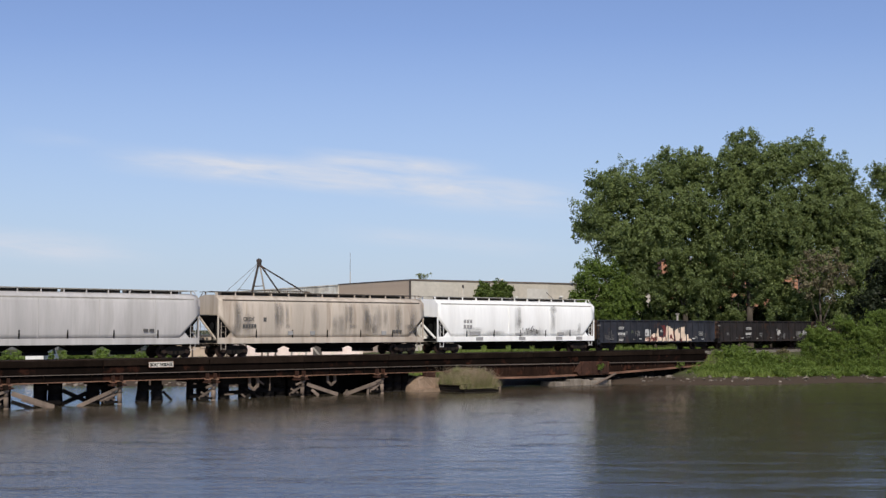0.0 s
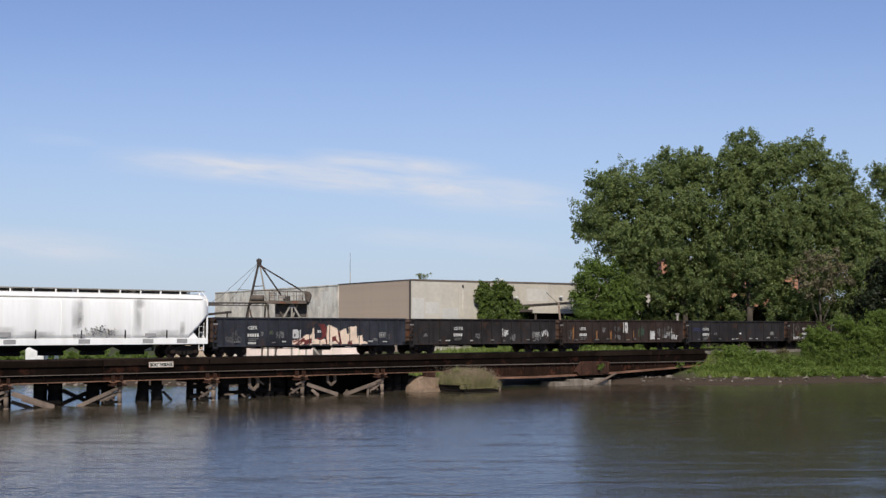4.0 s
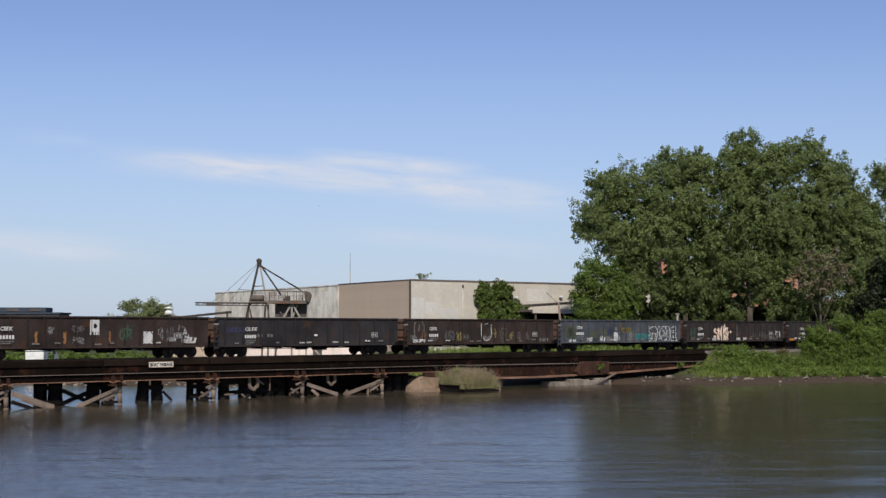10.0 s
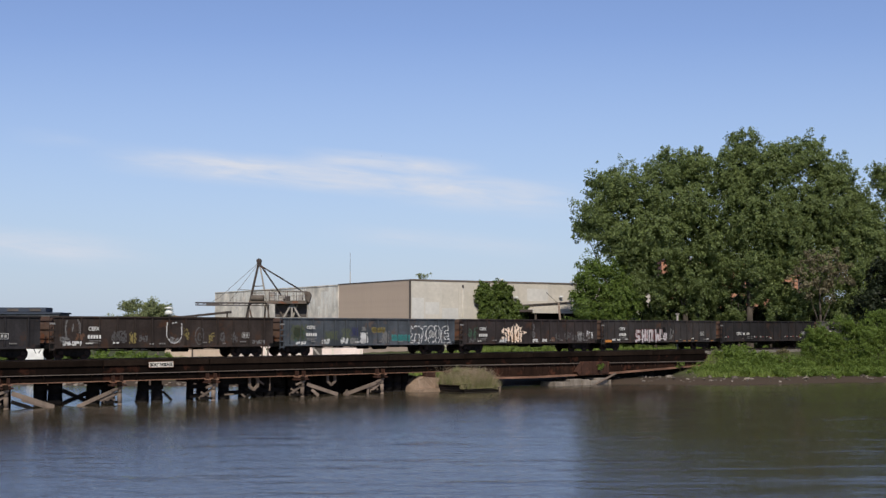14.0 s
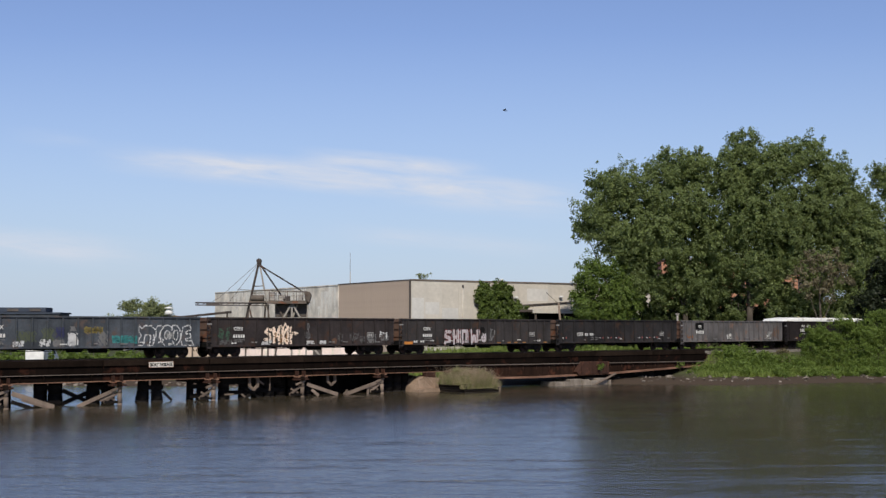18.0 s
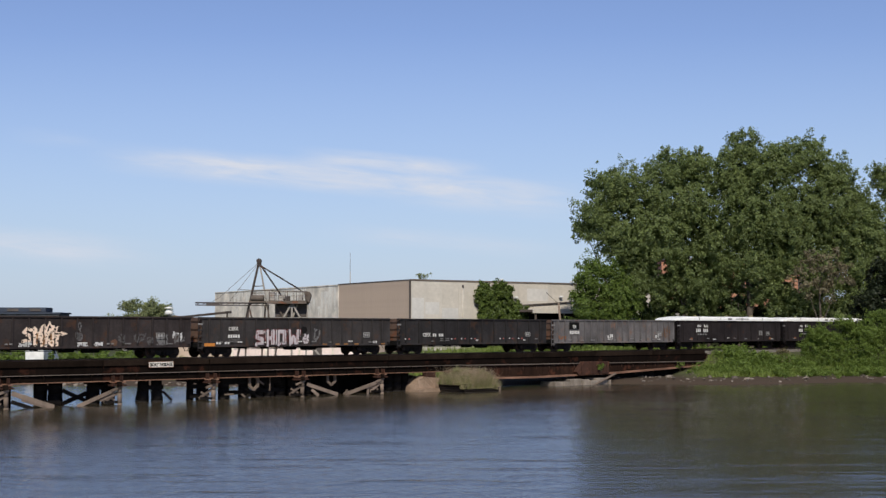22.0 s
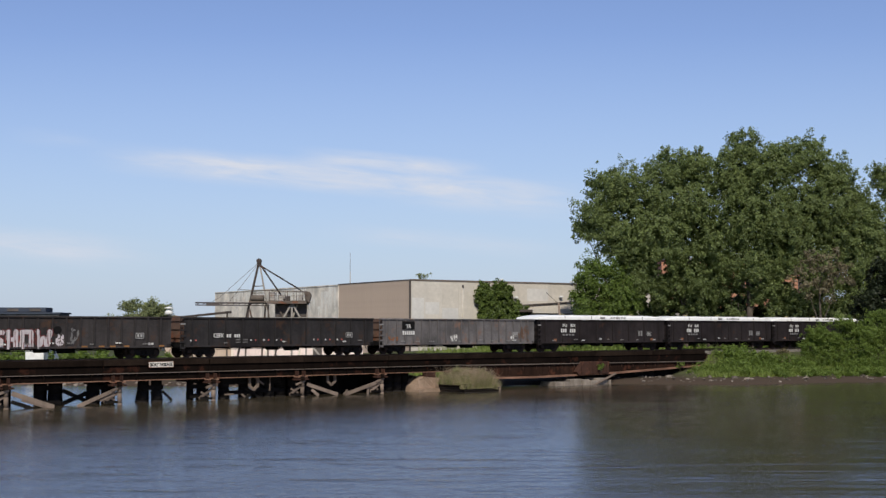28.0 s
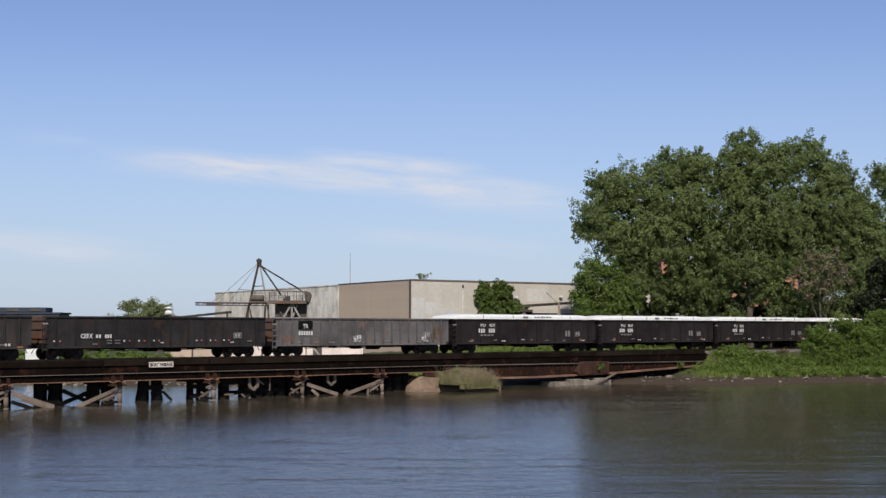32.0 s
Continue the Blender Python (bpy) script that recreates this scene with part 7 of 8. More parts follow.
def build_trees():
    G = 1.3
    # the big cottonwoods behind the end of the bridge
    tree("cottonwood_tree", 21.0, 146, G, 24, [(-2.6, 0, 16.8, 3.2, 3.5, 3.4), (-0.8, -0.5, 20.2, 3.4, 3.4, 3.0), (2.2, 0, 19.2, 3.2, 3.5, 3.2), (0.2, -1, 13.6, 3.4, 3.6, 3.2), (3.2, -1.0, 14.0, 4.0, 4, 4.2), (2.0, 1, 9.5, 4.2, 4, 3.6), (-4.3, 0.5, 15.6, 1.4, 1.6, 1.0)],
         1.3, 0.16, M_LEAF, "tall leafy green cottonwood tree behind the track", 11, 0.36, 0.05, group="cottonwoods behind the track")
    tree("cottonwood_tree", 28.5, 147, G, 26, [(-1.8, 0, 22.4, 3.2, 3.5, 2.6), (1.6, -0.5, 22.6, 3.0, 3.4, 2.7), (0, -1.0, 17.8, 4.6, 4, 4.0), (-2.2, 0.2, 13.4, 3.8, 4, 3.8), (3.2, 0, 14.0, 3.8, 4, 4.0), (0.4, 0.5, 9.6, 4.6, 4, 3.4)],
         1.3, 0.16, M_LEAF, "tall leafy green cottonwood tree behind the track", 12, 0.36, 0.04, group="cottonwoods behind the track")
    tree("cottonwood_tree", 36.0, 146, G, 28, [(-0.6, 0, 25.0, 2.5, 3, 2.2), (-1.5, 0.2, 21.5, 3.4, 3.6, 3.2), (2.4, -0.5, 22.6, 3.6, 3.6, 3.0), (0, -1, 17.0, 4.6, 4, 4.0), (3.6, 0, 16.0, 3.8, 4, 4.0), (0.2, 0.4, 11.0, 4.8, 4, 3.6)],
         1.3, 0.16, M_LEAF, "tallest cottonwood tree with a peaked leafy crown", 13, 0.40, 0.0, group="cottonwoods behind the track")
    tree("cottonwood_tree", 43.5, 147, G, 27, [(-1.2, 0, 23.8, 3.6, 3.5, 2.6), (2.2, -0.4, 21.6, 3.1, 3.4, 3.0), (0, -1, 17.5, 4.4, 4, 4.0), (3.2, 0, 14.8, 2.6, 3.6, 3.6), (-2.0, 0, 12.6, 3.6, 4, 3.6), (1.8, 0.5, 10.6, 3.8, 4, 3.2), (5.0, 0, 18.6, 2.4, 3, 3.0), (6.4, 0, 14.6, 2.6, 3, 3.4), (-1.0, 0, 7.0, 4.0, 3, 3.0)],
         1.3, 0.16, M_LEAF, "tall leafy green cottonwood tree behind the track", 14, 0.38, -0.03, group="cottonwoods behind the track")
    tree("cottonwood_tree", 54.5, 148, G, 25, [(-0.6, 0, 21.6, 3.2, 3.5, 2.6), (2.2, 0, 18.0, 4.4, 4, 3.8), (-1.6, -1, 14.0, 3.0, 4, 3.8), (2.0, 0, 10.0, 5.0, 4, 4.0)],
         1.3, 0.16, M_LEAF, "leafy green cottonwood tree at the end of the row", 15, 0.4, 0.0, group="cottonwoods behind the track")
    # leaves coloured near-black to paint the shadow at the right edge
    tree("shadow_tree", 46.8, 131, G, 10, [(0.2, 0, 9.6, 2.4, 2.2, 2.2), (1.8, 0, 7.4, 2.8, 2.4, 2.8), (-1.6, 0, 6.6, 2.2, 2, 2.4), (0, -0.5, 4.0, 3.2, 2.4, 2.6)], 1.4, 0.2, M_LEAF_SHADOW, "tree with leaves darkened for the shadow over the bank bushes", 16, 0.35)
    for i, (x, y, h) in enumerate(((25.2, 147.5, 10), (28.4, 148, 10.5), (34.8, 147.0, 10), (38.4, 146.0, 13.5), (31.6, 148.5, 12), (41.2, 148.5, 9.8), (44.2, 149, 10.5), (30.0, 146.2, 9.6), (33.2, 149.4, 9.6))):
        tree("cottonwood_tree", x, y, G, h, [(-0.8, 0, h * 0.86, 1.7, 1.5, h * 0.13), (0.9, 0, h * 0.74, 1.6, 1.5, h * 0.14), (-0.5, 0, h * 0.58, 1.5, 1.4, h * 0.14), (0.3, 0, h * 0.42, 0.9, 1.0, h * 0.13)], 1.3, 0.16, M_LEAF, "young leafy cottonwood tree among the tall ones", 18 + i, 0.18, group="cottonwoods behind the track")
    tree("cottonwood_tree", 49.8, 145, G, 19, [(-0.4, 0, 17.0, 2.2, 2.2, 2.4), (-2.2, 0, 12.0, 2.0, 2.2, 3.0), (-1.0, 0, 14.0, 2.6, 2.4, 2.6), (1.2, 0, 11.4, 2.6, 2.4, 2.8), (-1.4, 0, 9.0, 2.6, 2.2, 2.6), (0.6, 0, 5.4, 3.2, 2.4, 2.8), (-3.0, 0, 5.6, 2.4, 2.2, 3.0)], 1.3, 0.16, M_LEAF, "shorter leafy cottonwood tree between two tall ones", 22, 0.3, group="cottonwoods behind the track")
    # paler half-dead crown
    tree("half_dead_tree", 42.6, 141, G, 12, [(-1.6, 0, 9.6, 2.0, 1.6, 1.4), (0.6, 0, 11.6, 2.2, 1.8, 1.4), (2.2, 0, 9.8, 2.2, 1.8, 1.6), (0.2, 0, 8.2, 2.4, 1.6, 1.2)], 0.16, 0.15, M_LEAF_DRY, "half-dead brownish tree among the cottonwoods", 17, 0.25)
    # undergrowth behind the train; its dark leaf colour stands in for the trees' shade
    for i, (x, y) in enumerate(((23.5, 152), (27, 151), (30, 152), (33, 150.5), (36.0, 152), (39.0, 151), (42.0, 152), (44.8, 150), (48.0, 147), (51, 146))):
        tree("undergrowth_bush", x, y, G, 9, [(-2, 0, 2.8, 2.6, 2, 2.4), (1.8, 0, 3.6, 2.6, 2, 2.8), (-0.6, 0.6, 6.0, 2.2, 2, 2.0), (0, 0.4, 1.2, 4.0, 2.2, 1.4)], 1.2, 0.24, M_LEAF_SHADED, "undergrowth coloured dark for the shade below the trees", 20 + i, 0.18, clump=0.9, per=40, group="undergrowth below the trees")
    # bright bush by the factory's end
    tree("vine_bush", 17.6, 141.5, G, 12, [(-1.0, 0, 9.8, 2.0, 2.0, 2.2), (0.9, 0, 8.8, 2.4, 2.2, 2.6), (2.6, 0, 6.8, 2.2, 2.2, 3.0), (-1.5, 0, 6.2, 2.0, 2.2, 2.8), (0.6, 0, 5.4, 2.8, 2.2, 2.8), (1, -0.3, 2.8, 4.2, 2.2, 2.6)], 1.6, 0.15, M_LEAF2, "bright green vine-covered bush beside the factory", 30, 0.25, clump=0.75, per=95)
    # vine on the factory wall
    vine = thing("wall_vine", BLD @ pose(12.4, -0.7, GROUND), "thick green creeper covering part of the factory wall", "creeper")
    rng = np.random.default_rng(31)
    lobes = []
    for _ in range(330):
        z = rng.uniform(0.6, 9.3)
        right = 4.7 if z < 4.8 else 4.7 - (z - 4.8) * 0.80 + 0.5 * math.sin(z * 2.3)
        x = rng.uniform(-2.9, right)
        q = rng.uniform(0.28, 0.6)
        lobes.append((x, rng.uniform(-0.35, 0.2), z, q, 0.45, q * rng.uniform(0.9, 1.9)))
    C, O = clumps(rng, lobes, 12, 0.24, 26, 0.8)
    piece("foliage", leaves(rng, C, O, 0.16, M_LEAF_VINE), vine, None, "dense green leaves")
    bm = B()
    for x in (-1.8, -0.4, 1.0, 2.4):
        tube(bm, (x * 0.6, 0.45, -0.3), (x, 0.5, 7.2), 0.07, 0.03, 6)
    part("stem", bm, M_BARK, vine, "woody creeper stems")
    # weed on the factory roof
    tree("roof_weed_bush", -2.6, 155, 10.9, 1.1, [(-0.5, 0, 0.6, 0.7, 0.5, 0.4), (0.5, 0, 0.7, 0.7, 0.5, 0.4)], 16, 0.13, M_LEAF_FAR, "small weed bush growing on the factory roof", 33, 0.03, clump=0.3, per=16)
    # far trees at the left
    for i, (x, y, h, w) in enumerate(((-52.0, 214, 9.4, 3.0), (-50.0, 215, 8.6, 2.2), (-48.2, 213, 9.0, 2.0), (-66.0, 250, 7.0, 1.6), (-61.5, 252, 6.6, 1.6), (-73.0, 260, 6.6, 2.0), (-57.5, 250, 6.2, 1.5))):
        tree("far_tree", x, y, 1.0, h, [(-w * .5, 0, h * 0.86, w * .6, w * .6, h * 0.13), (w * .7, 0, h * 0.80, w * .45, w * .5, h * 0.16), (0.1 * w, 0, h * 0.66, w * .7, w * .6, h * 0.14), (0, 0, h * 0.45, w * 1.2, w, h * 0.28)], 2.6, 0.22, M_LEAF_FAR, "far round-crowned green tree", 40 + i, 0.2, clump=0.7, per=42, group="far trees")
    # bushes on the far bank, seen under the cars
    spots = [(-47.5, 123.6), (-44.6, 122.8), (-42.4, 122.6), (-36.2, 121.4), (-34.0, 120.8), (-31.8, 120.3), (-29.6, 119.6), (-27.7, 119.2)]
    spots += [(5.5, 127), (9.0, 128), (12.5, 129.5), (16.0, 131), (19.5, 132.5), (23, 134.5), (26.5, 136), (29.5, 138), (32.5, 140), (35.5, 142)]
    for i, (x, y) in enumerate(spots):
        low = x > 0
        b = float(ground_height(np.array([x]), np.array([y]))[0])
        lobes = [(-1.1, 0, 0.35, 1.6, 1.1, 0.55), (0.9, 0, 0.3, 1.6, 1.1, 0.5)] if low else [(-0.9, 0, 1.1, 1.3, 1.1, 0.8), (0.9, 0, 0.9, 1.3, 1.1, 0.9), (0, 0.2, 0.5, 1.8, 1.2, 0.7)]
        tree("bank_bush", x, y, b - 0.05, 1.6, lobes, 3.0, 0.16, M_LEAF3, "low green bush on the far bank", 60 + i, 0.06, clump=0.4, per=30, group="bushes on the far bank")
    # bushes on the near side of the track at the end of the bridge
    def bank(x, y, lobes, seed, label="leafy green bush on the river bank", mat=M_LEAF3, size=0.085):
        b = float(ground_height(np.array([x]), np.array([y]))[0])
        top = max(p[2] for p in lobes)
        tree("bank_bush", x, y, b, top * 0.9, lobes, 7.0, size, mat, label, seed, 0.07 if top > 2 else 0.03, clump=0.40, per=46, group="bushes on the near bank")
    bank(29.6, 123.6, [(-1.1, 0, 0.7, 1.2, 1.1, 0.8), (0.2, 0, 1.15, 1.2, 1.2, 0.95), (1.3, 0, 0.9, 1.1, 1.1, 0.9), (2.2, 0, 0.6, 1.0, 1.1, 0.7)], 80)
    bank(32.2, 124.8, [(0, 0, 0.8, 1.2, 1.1, 0.8), (1.0, 0, 0.4, 1.0, 1.0, 0.6)], 81)
    bank(26.6, 121.6, [(-1.2, 0, 0.2, 1.2, 0.9, 0.6), (0.8, 0, 0.45, 1.3, 1.0, 0.7)], 82)
    bank(28.6, 124.2, [(-0.9, 0, 0.7, 0.8, 0.9, 0.7), (-0.1, 0, 1.25, 0.85, 0.9, 0.75), (0.9, 0, 1.2, 0.9, 0.9, 0.7), (0.3, -0.9, 0.6, 1.3, 0.8, 0.7)], 79, "rounded lush green bush on the river bank")
    bank(31.6, 124.6, [(-0.5, 0, 0.9, 0.8, 0.9, 0.7), (0.4, 0, 1.05, 0.7, 0.9, 0.65), (0, -0.8, 0.5, 1.3, 0.8, 0.6)], 78, "rounded lush green bush on the river bank")
    rb = random.Random(8)
    for i, (x, y) in enumerate(((25.6, 119.4), (27.8, 118.0), (28.6, 121.2), (30.8, 118.4), (31.4, 121.8), (33.4, 120.2), (34.6, 122.6), (36.0, 120.6), (38.4, 121.4), (40.8, 121.6), (43.4, 121.8))):
        k = rb.uniform(0.85, 1.2)
        bank(x, y, [(-1.1 * k, 0, 0.15, 1.3, 1.0, 0.55 * k), (0.2, 0.3, 0.4 * k, 1.2, 1.0, 0.6 * k), (1.2 * k, 0, 0.15, 1.3, 1.0, 0.5)], 110 + i)
    bank(34.5, 124.5, [(-0.9, 0, 0.8, 1.0, 1.1, 0.9), (0.6, 0, 0.7, 1.6, 1.3, 0.8)], 83)
    def shrub(w, h, seed):
        r = random.Random(seed)
        out = []
        for i in range(11):
            x = r.uniform(-w, w)
            top = h * (1 - 0.28 * (x / w) ** 2) * r.uniform(0.72, 1.04)
            rad = r.uniform(0.55, 0.95)
            out.append((x * 0.85, r.uniform(-0.7, 0.5), top - rad, rad * 1.2, rad * 1.2, rad))
        return out + [(-w * 0.4, 0, h * 0.32, w * 0.75, 1.3, h * 0.38), (w * 0.4, 0, h * 0.36, w * 0.75, 1.3, h * 0.4)]
    bank(38.2, 126.0, shrub(1.8, 5.1, 1), 84, "tall green bush that hides the track")
    bank(40.4, 126.2, shrub(2.3, 5.4, 2), 85, "tall green bush that hides the track")
    bank(43.8, 125.8, shrub(2.5, 6.4, 3), 86, "tall green bush that hides the track")
    bank(47.6, 125.2, shrub(2.6, 7.0, 4), 87, "tall green bush that hides the track")
    bank(41.0, 123.6, [(0, 0, 0.7, 2.2, 1.0, 0.8), (3.0, 0, 0.8, 2.2, 1.0, 0.8)], 88)
    bank(36.6, 123.4, [(0, 0, 0.6, 2.2, 1.0, 0.7)], 89)
    bank(46.5, 122.6, [(0, 0, 0.7, 2.4, 1.0, 0.9)], 90)
    bank(35.0, 128.4, [(0, 0, 0.9, 0.7, 0.6, 0.9)], 91, "dry brown bush beside the track", M_LEAF_DRY, 0.16)
    # grass
    rng = np.random.default_rng(5)
    n = 46000
    x = rng.uniform(22, 52, n)
    y = np.interp(x, EDGE_X, EDGE_Y) + rng.uniform(2.6, 13, n)
    z = ground_height(x, y)
    k = (z > 0.55) & (x > 24.4 + (y - 119) * 0.28) & (np.abs(-(x + 1) * math.sin(radians(TRACK_TURN)) + (y - 103.7) * math.cos(radians(TRACK_TURN))) > 2.2)
    grass_patch("bank_grass", np.stack([x, y, z - 0.03], -1)[k], 0.15, 0.55, M_GRASS, "long green grass on the river bank", 6, 0.03)
    n = 26000
    x = rng.uniform(-60, 30, n)
    y = np.interp(x, EDGE_X, EDGE_Y) + rng.uniform(1.5, 30, n) ** 1.0
    z = ground_height(x, y)
    k = (z > 0.4) & ((x < 6) | (y > 103.7 + (x + 1) * 0.857 + 4)) & (np.abs(-(x + 1) * math.sin(radians(TRACK_TURN)) + (y - 103.7) * math.cos(radians(TRACK_TURN))) > 3.0)
    grass_patch("yard_grass", np.stack([x, y, z - 0.03], -1)[k], 0.3, 0.9, M_GRASS, "rough green grass behind the track", 7, 0.06)
    # the clump on the crib
    a = np.clip(rng.normal(-0.5, 0.95, 14000), -2.6, 1.4)
    b = rng.uniform(-1.75, 1.4, 14000)
    pts = np.array([at_track(0.9 + p, -4.2 + q, 0.6 - (0.3 if q < -1.4 else 0.0) - max(0.0, p - 0.4) * 0.2) for p, q in zip(a, b)])
    grass_patch("crib_grass", pts[:9000], 0.15, 0.95, M_CRIBGRASS, "pale green grass growing on the timber crib", 8, 0.02)
    grass_patch("crib_dry_grass", pts[9000:], 0.35, 1.5, M_DRYGRASS, "dry brown stalks on the timber crib", 9, 0.010)


    bx, by, bz = at_track(0.5, -4.4, 0.55)
    tree("crib_bush", bx, by, bz, 1.2, [(-1.2, -0.3, 0.6, 0.7, 0.7, 0.65), (-0.3, 0.2, 0.75, 0.7, 0.7, 0.6), (0.6, -0.2, 0.6, 0.7, 0.7, 0.6), (0.9, 0.1, 0.35, 0.5, 0.6, 0.4), (-0.4, -0.9, 0.25, 0.9, 0.5, 0.4)], 16, 0.09, M_CRIBGRASS, "feathery pale green weeds on the timber crib", 95, 0.03, clump=0.3, per=40)


build_trees()


def build_stones():
    rng = random.Random(21)
    protos = []
    for k in range(6):
        bm = B()
        bmesh.ops.create_icosphere(bm, subdivisions=1, radius=1.0)
        for v in bm.verts:
            v.co *= rng.uniform(0.72, 1.2)
            v.co.z *= 0.65
        protos.append(shape("stone", bm, M_STONE))
    rip = tagged(new("riprap"), "pale broken stones along the waterline", "stones", kind="structure")
    for i in range(298):
        x = rng.uniform(13.5, 25.0) if i < 80 else rng.uniform(22, 46.0) if i < 178 else rng.uniform(-46, -14)
        y = float(np.interp(x, EDGE_X, EDGE_Y)) + (rng.uniform(0.6, 6.0 if i < 80 else 3.4) if i < 178 else rng.uniform(-0.5, 1.3))
        z = float(ground_height(np.array([x]), np.array([y]))[0])
        s = rng.uniform(0.06, 0.19) * (1.8 if rng.random() < 0.08 else 0.9) * (1.5 if i >= 178 else 1.0)
        ob = piece("stone", rng.choice(protos), rip, pose(x, y, z + s * 0.2, rng.uniform(0, 30), rng.uniform(0, 30), rng.uniform(0, 360)))
        ob.scale = (s * rng.uniform(0.8, 1.5), s, s * rng.uniform(0.7, 1.1))


build_stones()


def build_track_bed():
    bed = tagged(part("ballast", prism(B(), [(33.6, 2.5), (150, 2.5), (150, 2.84), (33.6, 2.84)], -1.9, 1.9), M_BALLAST, None, m=TRK), "grey stone ballast of the track", "ballast", kind="structure")
    tie = shape("tie", box(B(), -0.115, 0.115, -1.3, 1.3, 2.842, 2.86), M_CREO)
    for i in range(60):
        piece("tie", tie, bed, pose(34.4 + i * 0.55, 0, 0))
    return bed


build_track_bed()


def build_yard_bits():
    p = thing("leaning_pole", pose(13.9, 147, 0), "pale leaning utility pole beside the loading canopy", "pole")
    part("pole", tube(B(), (0.35, 0, 1.0), (-0.25, 0, 8.1), 0.16, 0.12, 8), M_WOOD, p, "pale wooden pole")
    part("cable", tube(B(), (-0.25, 0, 8.0), (-1.5, 2.5, 9.4), 0.03, None, 5), M_TRIM, p, "dark cable")
    s = thing("relay_post", on_track(36.2, 3.2, 2.3), "small grey post beside the track", "post")
    part("post", tube(B(), (0, 0, 0), (0, 0, 4.2), 0.12, 0.1, 8), M_PLANT_LIGHT, s, "grey post")
    part("post_cap", box(B(), -0.16, 0.16, -0.16, 0.16, 4.2, 4.34), M_PLANT_LIGHT, s, bevel=0.02)


build_yard_bits()


def build_bridge_weeds():
    for i, (s, v, z) in enumerate(((17.9, -2.5, 1.35), (29.5, -2.3, 1.3))):
        tree("bridge_weed_bush", *at_track(s, v - 0.15, z)[:2], z, 0.6, [(-0.15, 0, 0.2, 0.35, 0.2, 0.28), (0.2, 0, 0.35, 0.3, 0.2, 0.25)], 30, 0.1, M_LEAF3, "small green weed growing on the rusty girder", 110 + i, 0.02, clump=0.15, per=14, group="weeds on the bridge")


build_bridge_weeds()


# ---- birds ----
def build_bird():
    k = 0.45
    bird = thing("bird", pose(60, 110, 25), "dark bird flying fast over the river", "bird")
    bm = B()
    tube(bm, (-0.20 * k, 0, 0), (0.05 * k, 0, 0), 0.035 * k, 0.065 * k, 8)
    tube(bm, (0.05 * k, 0, 0), (0.17 * k, 0, 0), 0.065 * k, 0.04 * k, 8)
    tube(bm, (0.17 * k, 0, 0), (0.25 * k, 0, 0), 0.04 * k, 0.01 * k, 8)
    part("body", bm, M_BIRD, bird, "dark slender body")
    part("tail", prism(B(), [(-0.36 * k, -0.003), (-0.18 * k, -0.003), (-0.18 * k, 0.004), (-0.36 * k, 0.003)], -0.03, 0.03), M_BIRD, bird)
    wings = []
    for sgn in (-1, 1):
        bm = B()
        pts = [(0.10, 0.03), (0.13, 0.20), (0.02, 0.42), (-0.06, 0.40), (-0.08, 0.18), (-0.10, 0.03)]
        lo = [bm.verts.new((x * k, sgn * y * k, -0.004)) for x, y in pts]
        hi = [bm.verts.new((x * k, sgn * y * k, 0.004)) for x, y in pts]
        bm.faces.new(lo)
        bm.faces.new(hi)
        for i in range(6):
            bm.faces.new((lo[i], lo[(i + 1) % 6], hi[(i + 1) % 6], hi[i]))
        wings.append((part("wing", bm, M_BIRD, bird, "long dark wing"), sgn))
    return bird, wings


bird, bird_wings = build_bird()
far_bird, far_wings = build_bird()


def bird_row(t, px, pz, dist, way=200):
    """A pose for the bird from its bearing and rise, both as slopes, at that distance ahead."""
    return (t, pose(px * dist, dist, EYE + pz * dist, 0, 0, way))


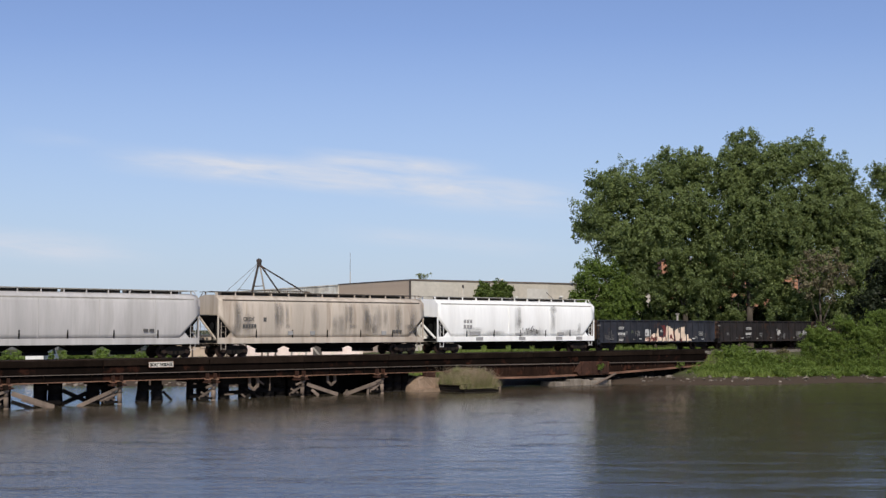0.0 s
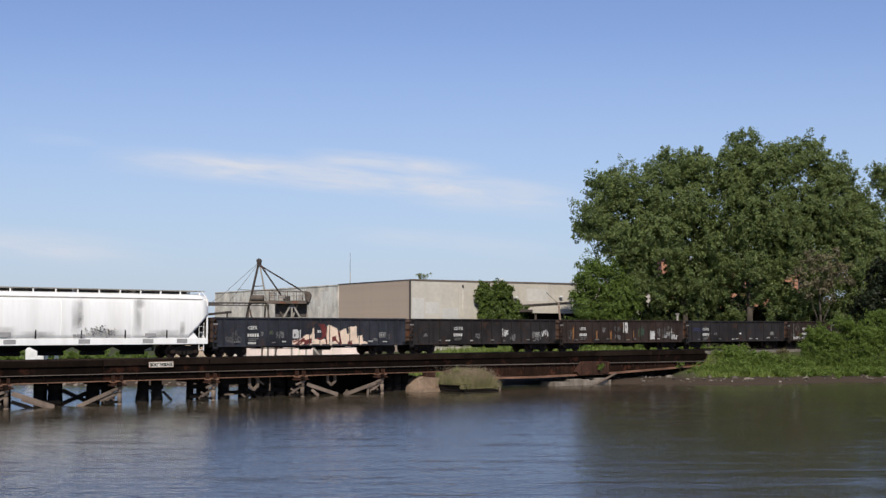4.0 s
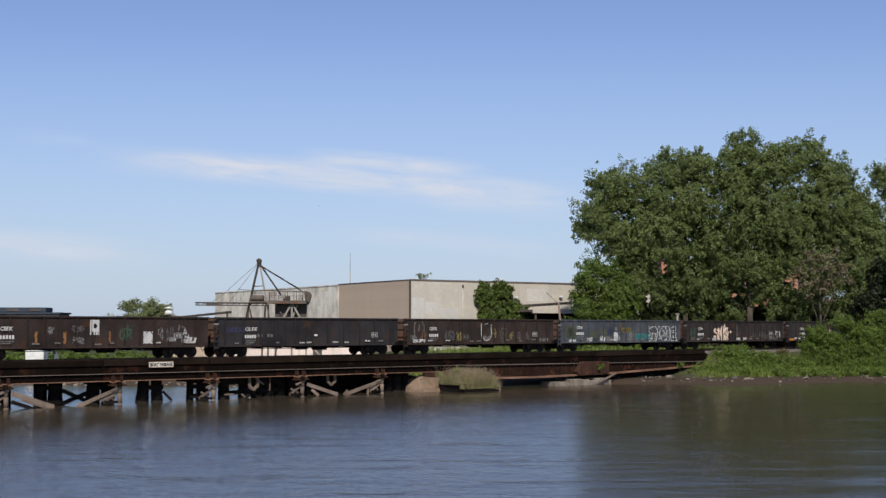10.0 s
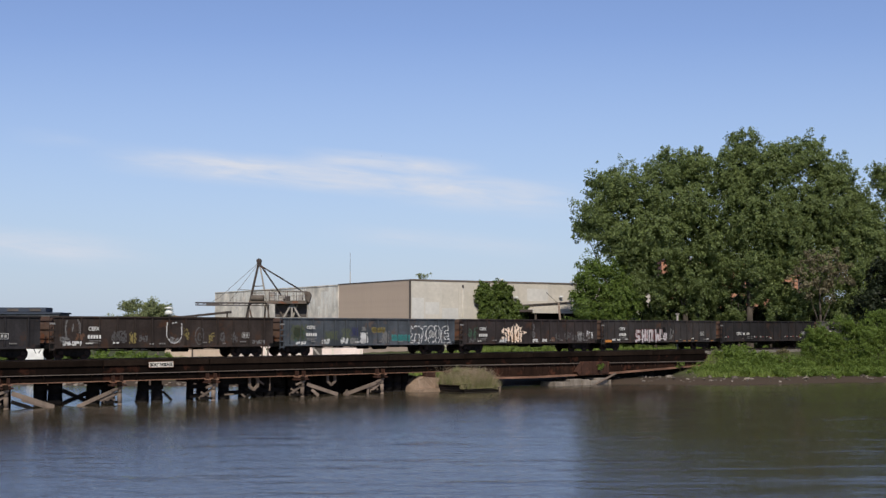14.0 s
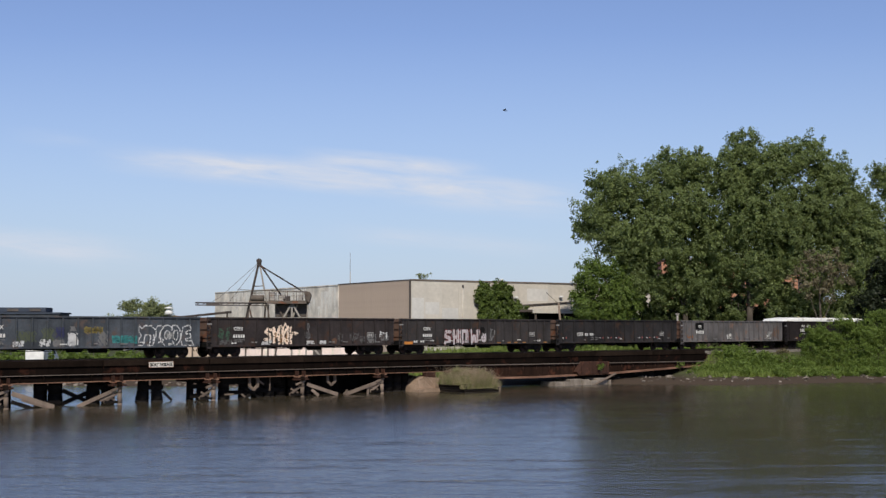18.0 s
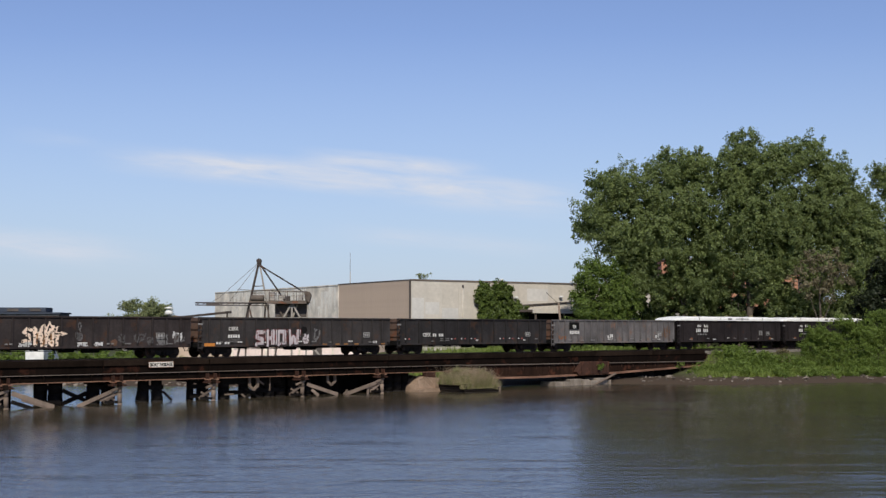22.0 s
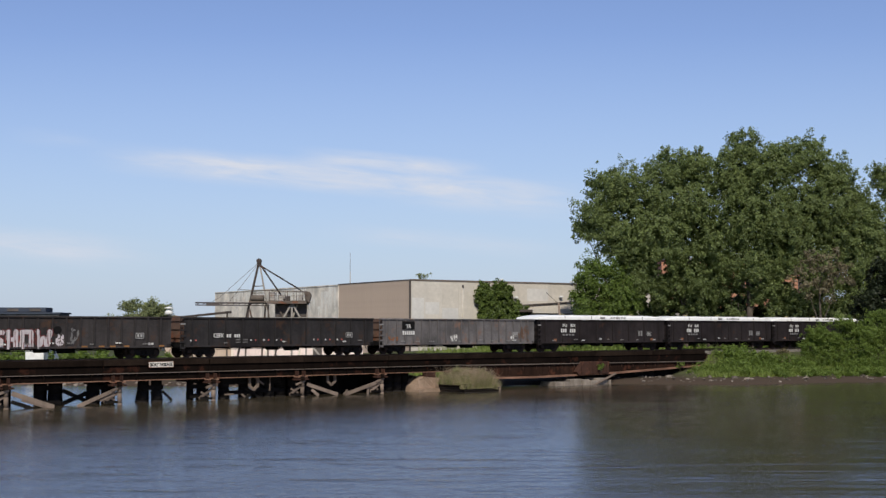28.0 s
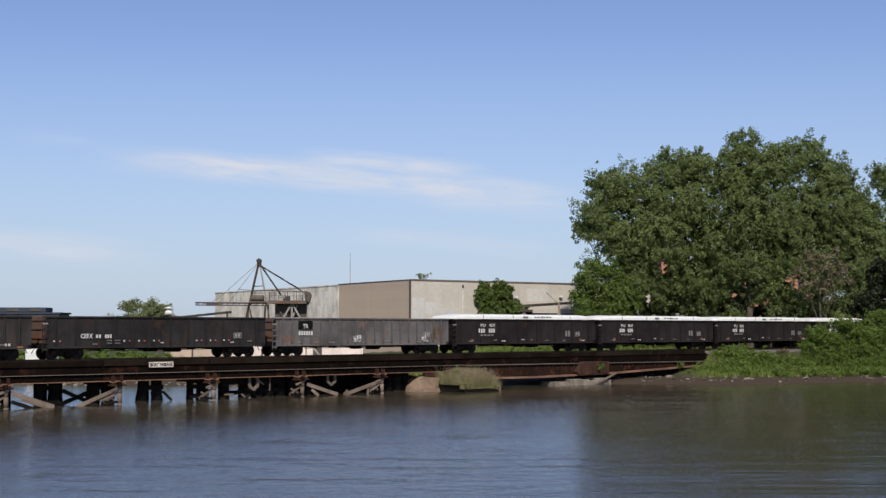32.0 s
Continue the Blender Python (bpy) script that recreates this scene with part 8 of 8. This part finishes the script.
def motions():
    for car, s in CARS:
        walk(car, [(t, on_track(s - travelled(t), 0, RAIL)) for t in range(0, 33)])
    # wheels: a row for every 0.6 m rolled
    times, t, last = [0.0], 0.0, 0.0
    while t < 32.0 - 1e-6:
        t = min(32.0, t + 1 / FPS)
        if travelled(t + 1 / FPS) - last > 0.60 or t >= 32.0 - 1e-6:
            times.append(t)
            last = travelled(t)
    for ws, dx in WHEELSETS:
        walk(ws, [(t, pose(dx, 0, 0.42, 0, -math.degrees(travelled(t) / 0.42), 0)) for t in times])
    # the river drifts slowly to the left
    walk(water, [(0.0, pose(0, 0, 0)), (32.0, pose(-11.5, 1.0, 0))])
    path = [(0.0, 2.2, 0.30, 130), (13.0, 0.62, 0.235, 125), (16.5, 0.321, 0.209, 105), (16.8, 0.283, 0.2125, 98), (17.1, 0.235, 0.2125, 91), (17.4, 0.184, 0.206, 84), (17.7, 0.123, 0.198, 77), (18.0, 0.050, 0.177, 70),
            (18.3, -0.031, 0.153, 63), (18.6, -0.121, 0.131, 55), (18.8, -0.189, 0.122, 50), (19.0, -0.264, 0.1145, 45), (19.2, -0.347, 0.1055, 42), (20.0, -0.70, 0.08, 36), (24.0, -3.0, 0.1, 30), (32.0, -9.0, 0.3, 28)]
    walk(bird, [bird_row(*p) for p in path])
    path = [(0.0, -3.0, 0.05, 40), (5.5, -0.60, 0.041, 62), (5.8, -0.405, 0.0405, 70), (6.0, -0.346, 0.0404, 76), (6.1, -0.321, 0.0409, 80), (6.3, -0.277, 0.0413, 86), (6.5, -0.243, 0.0400, 92), (6.8, -0.200, 0.0363, 100),
            (7.5, -0.150, 0.045, 120), (9.0, -0.12, 0.08, 160), (14.0, -0.05, 0.14, 400), (32.0, 0.10, 0.20, 1600)]
    walk(far_bird, [bird_row(*p, 60) for p in path])
    for wing, sgn, t0 in [(*w, 16.0) for w in bird_wings] + [(*w, 4.0) for w in far_wings]:
        rows = [(0.0, pose(0, 0, 0)), (t0, pose(0, 0, 0))]
        rows += [(t0 + 0.1 + 0.1 * k, pose(0, 0, 0, sgn * (32 if k % 2 else -24), 0, 0)) for k in range(40)]
        walk(wing, rows + [(t0 + 4.2, pose(0, 0, 0)), (32.0, pose(0, 0, 0))])


motions()
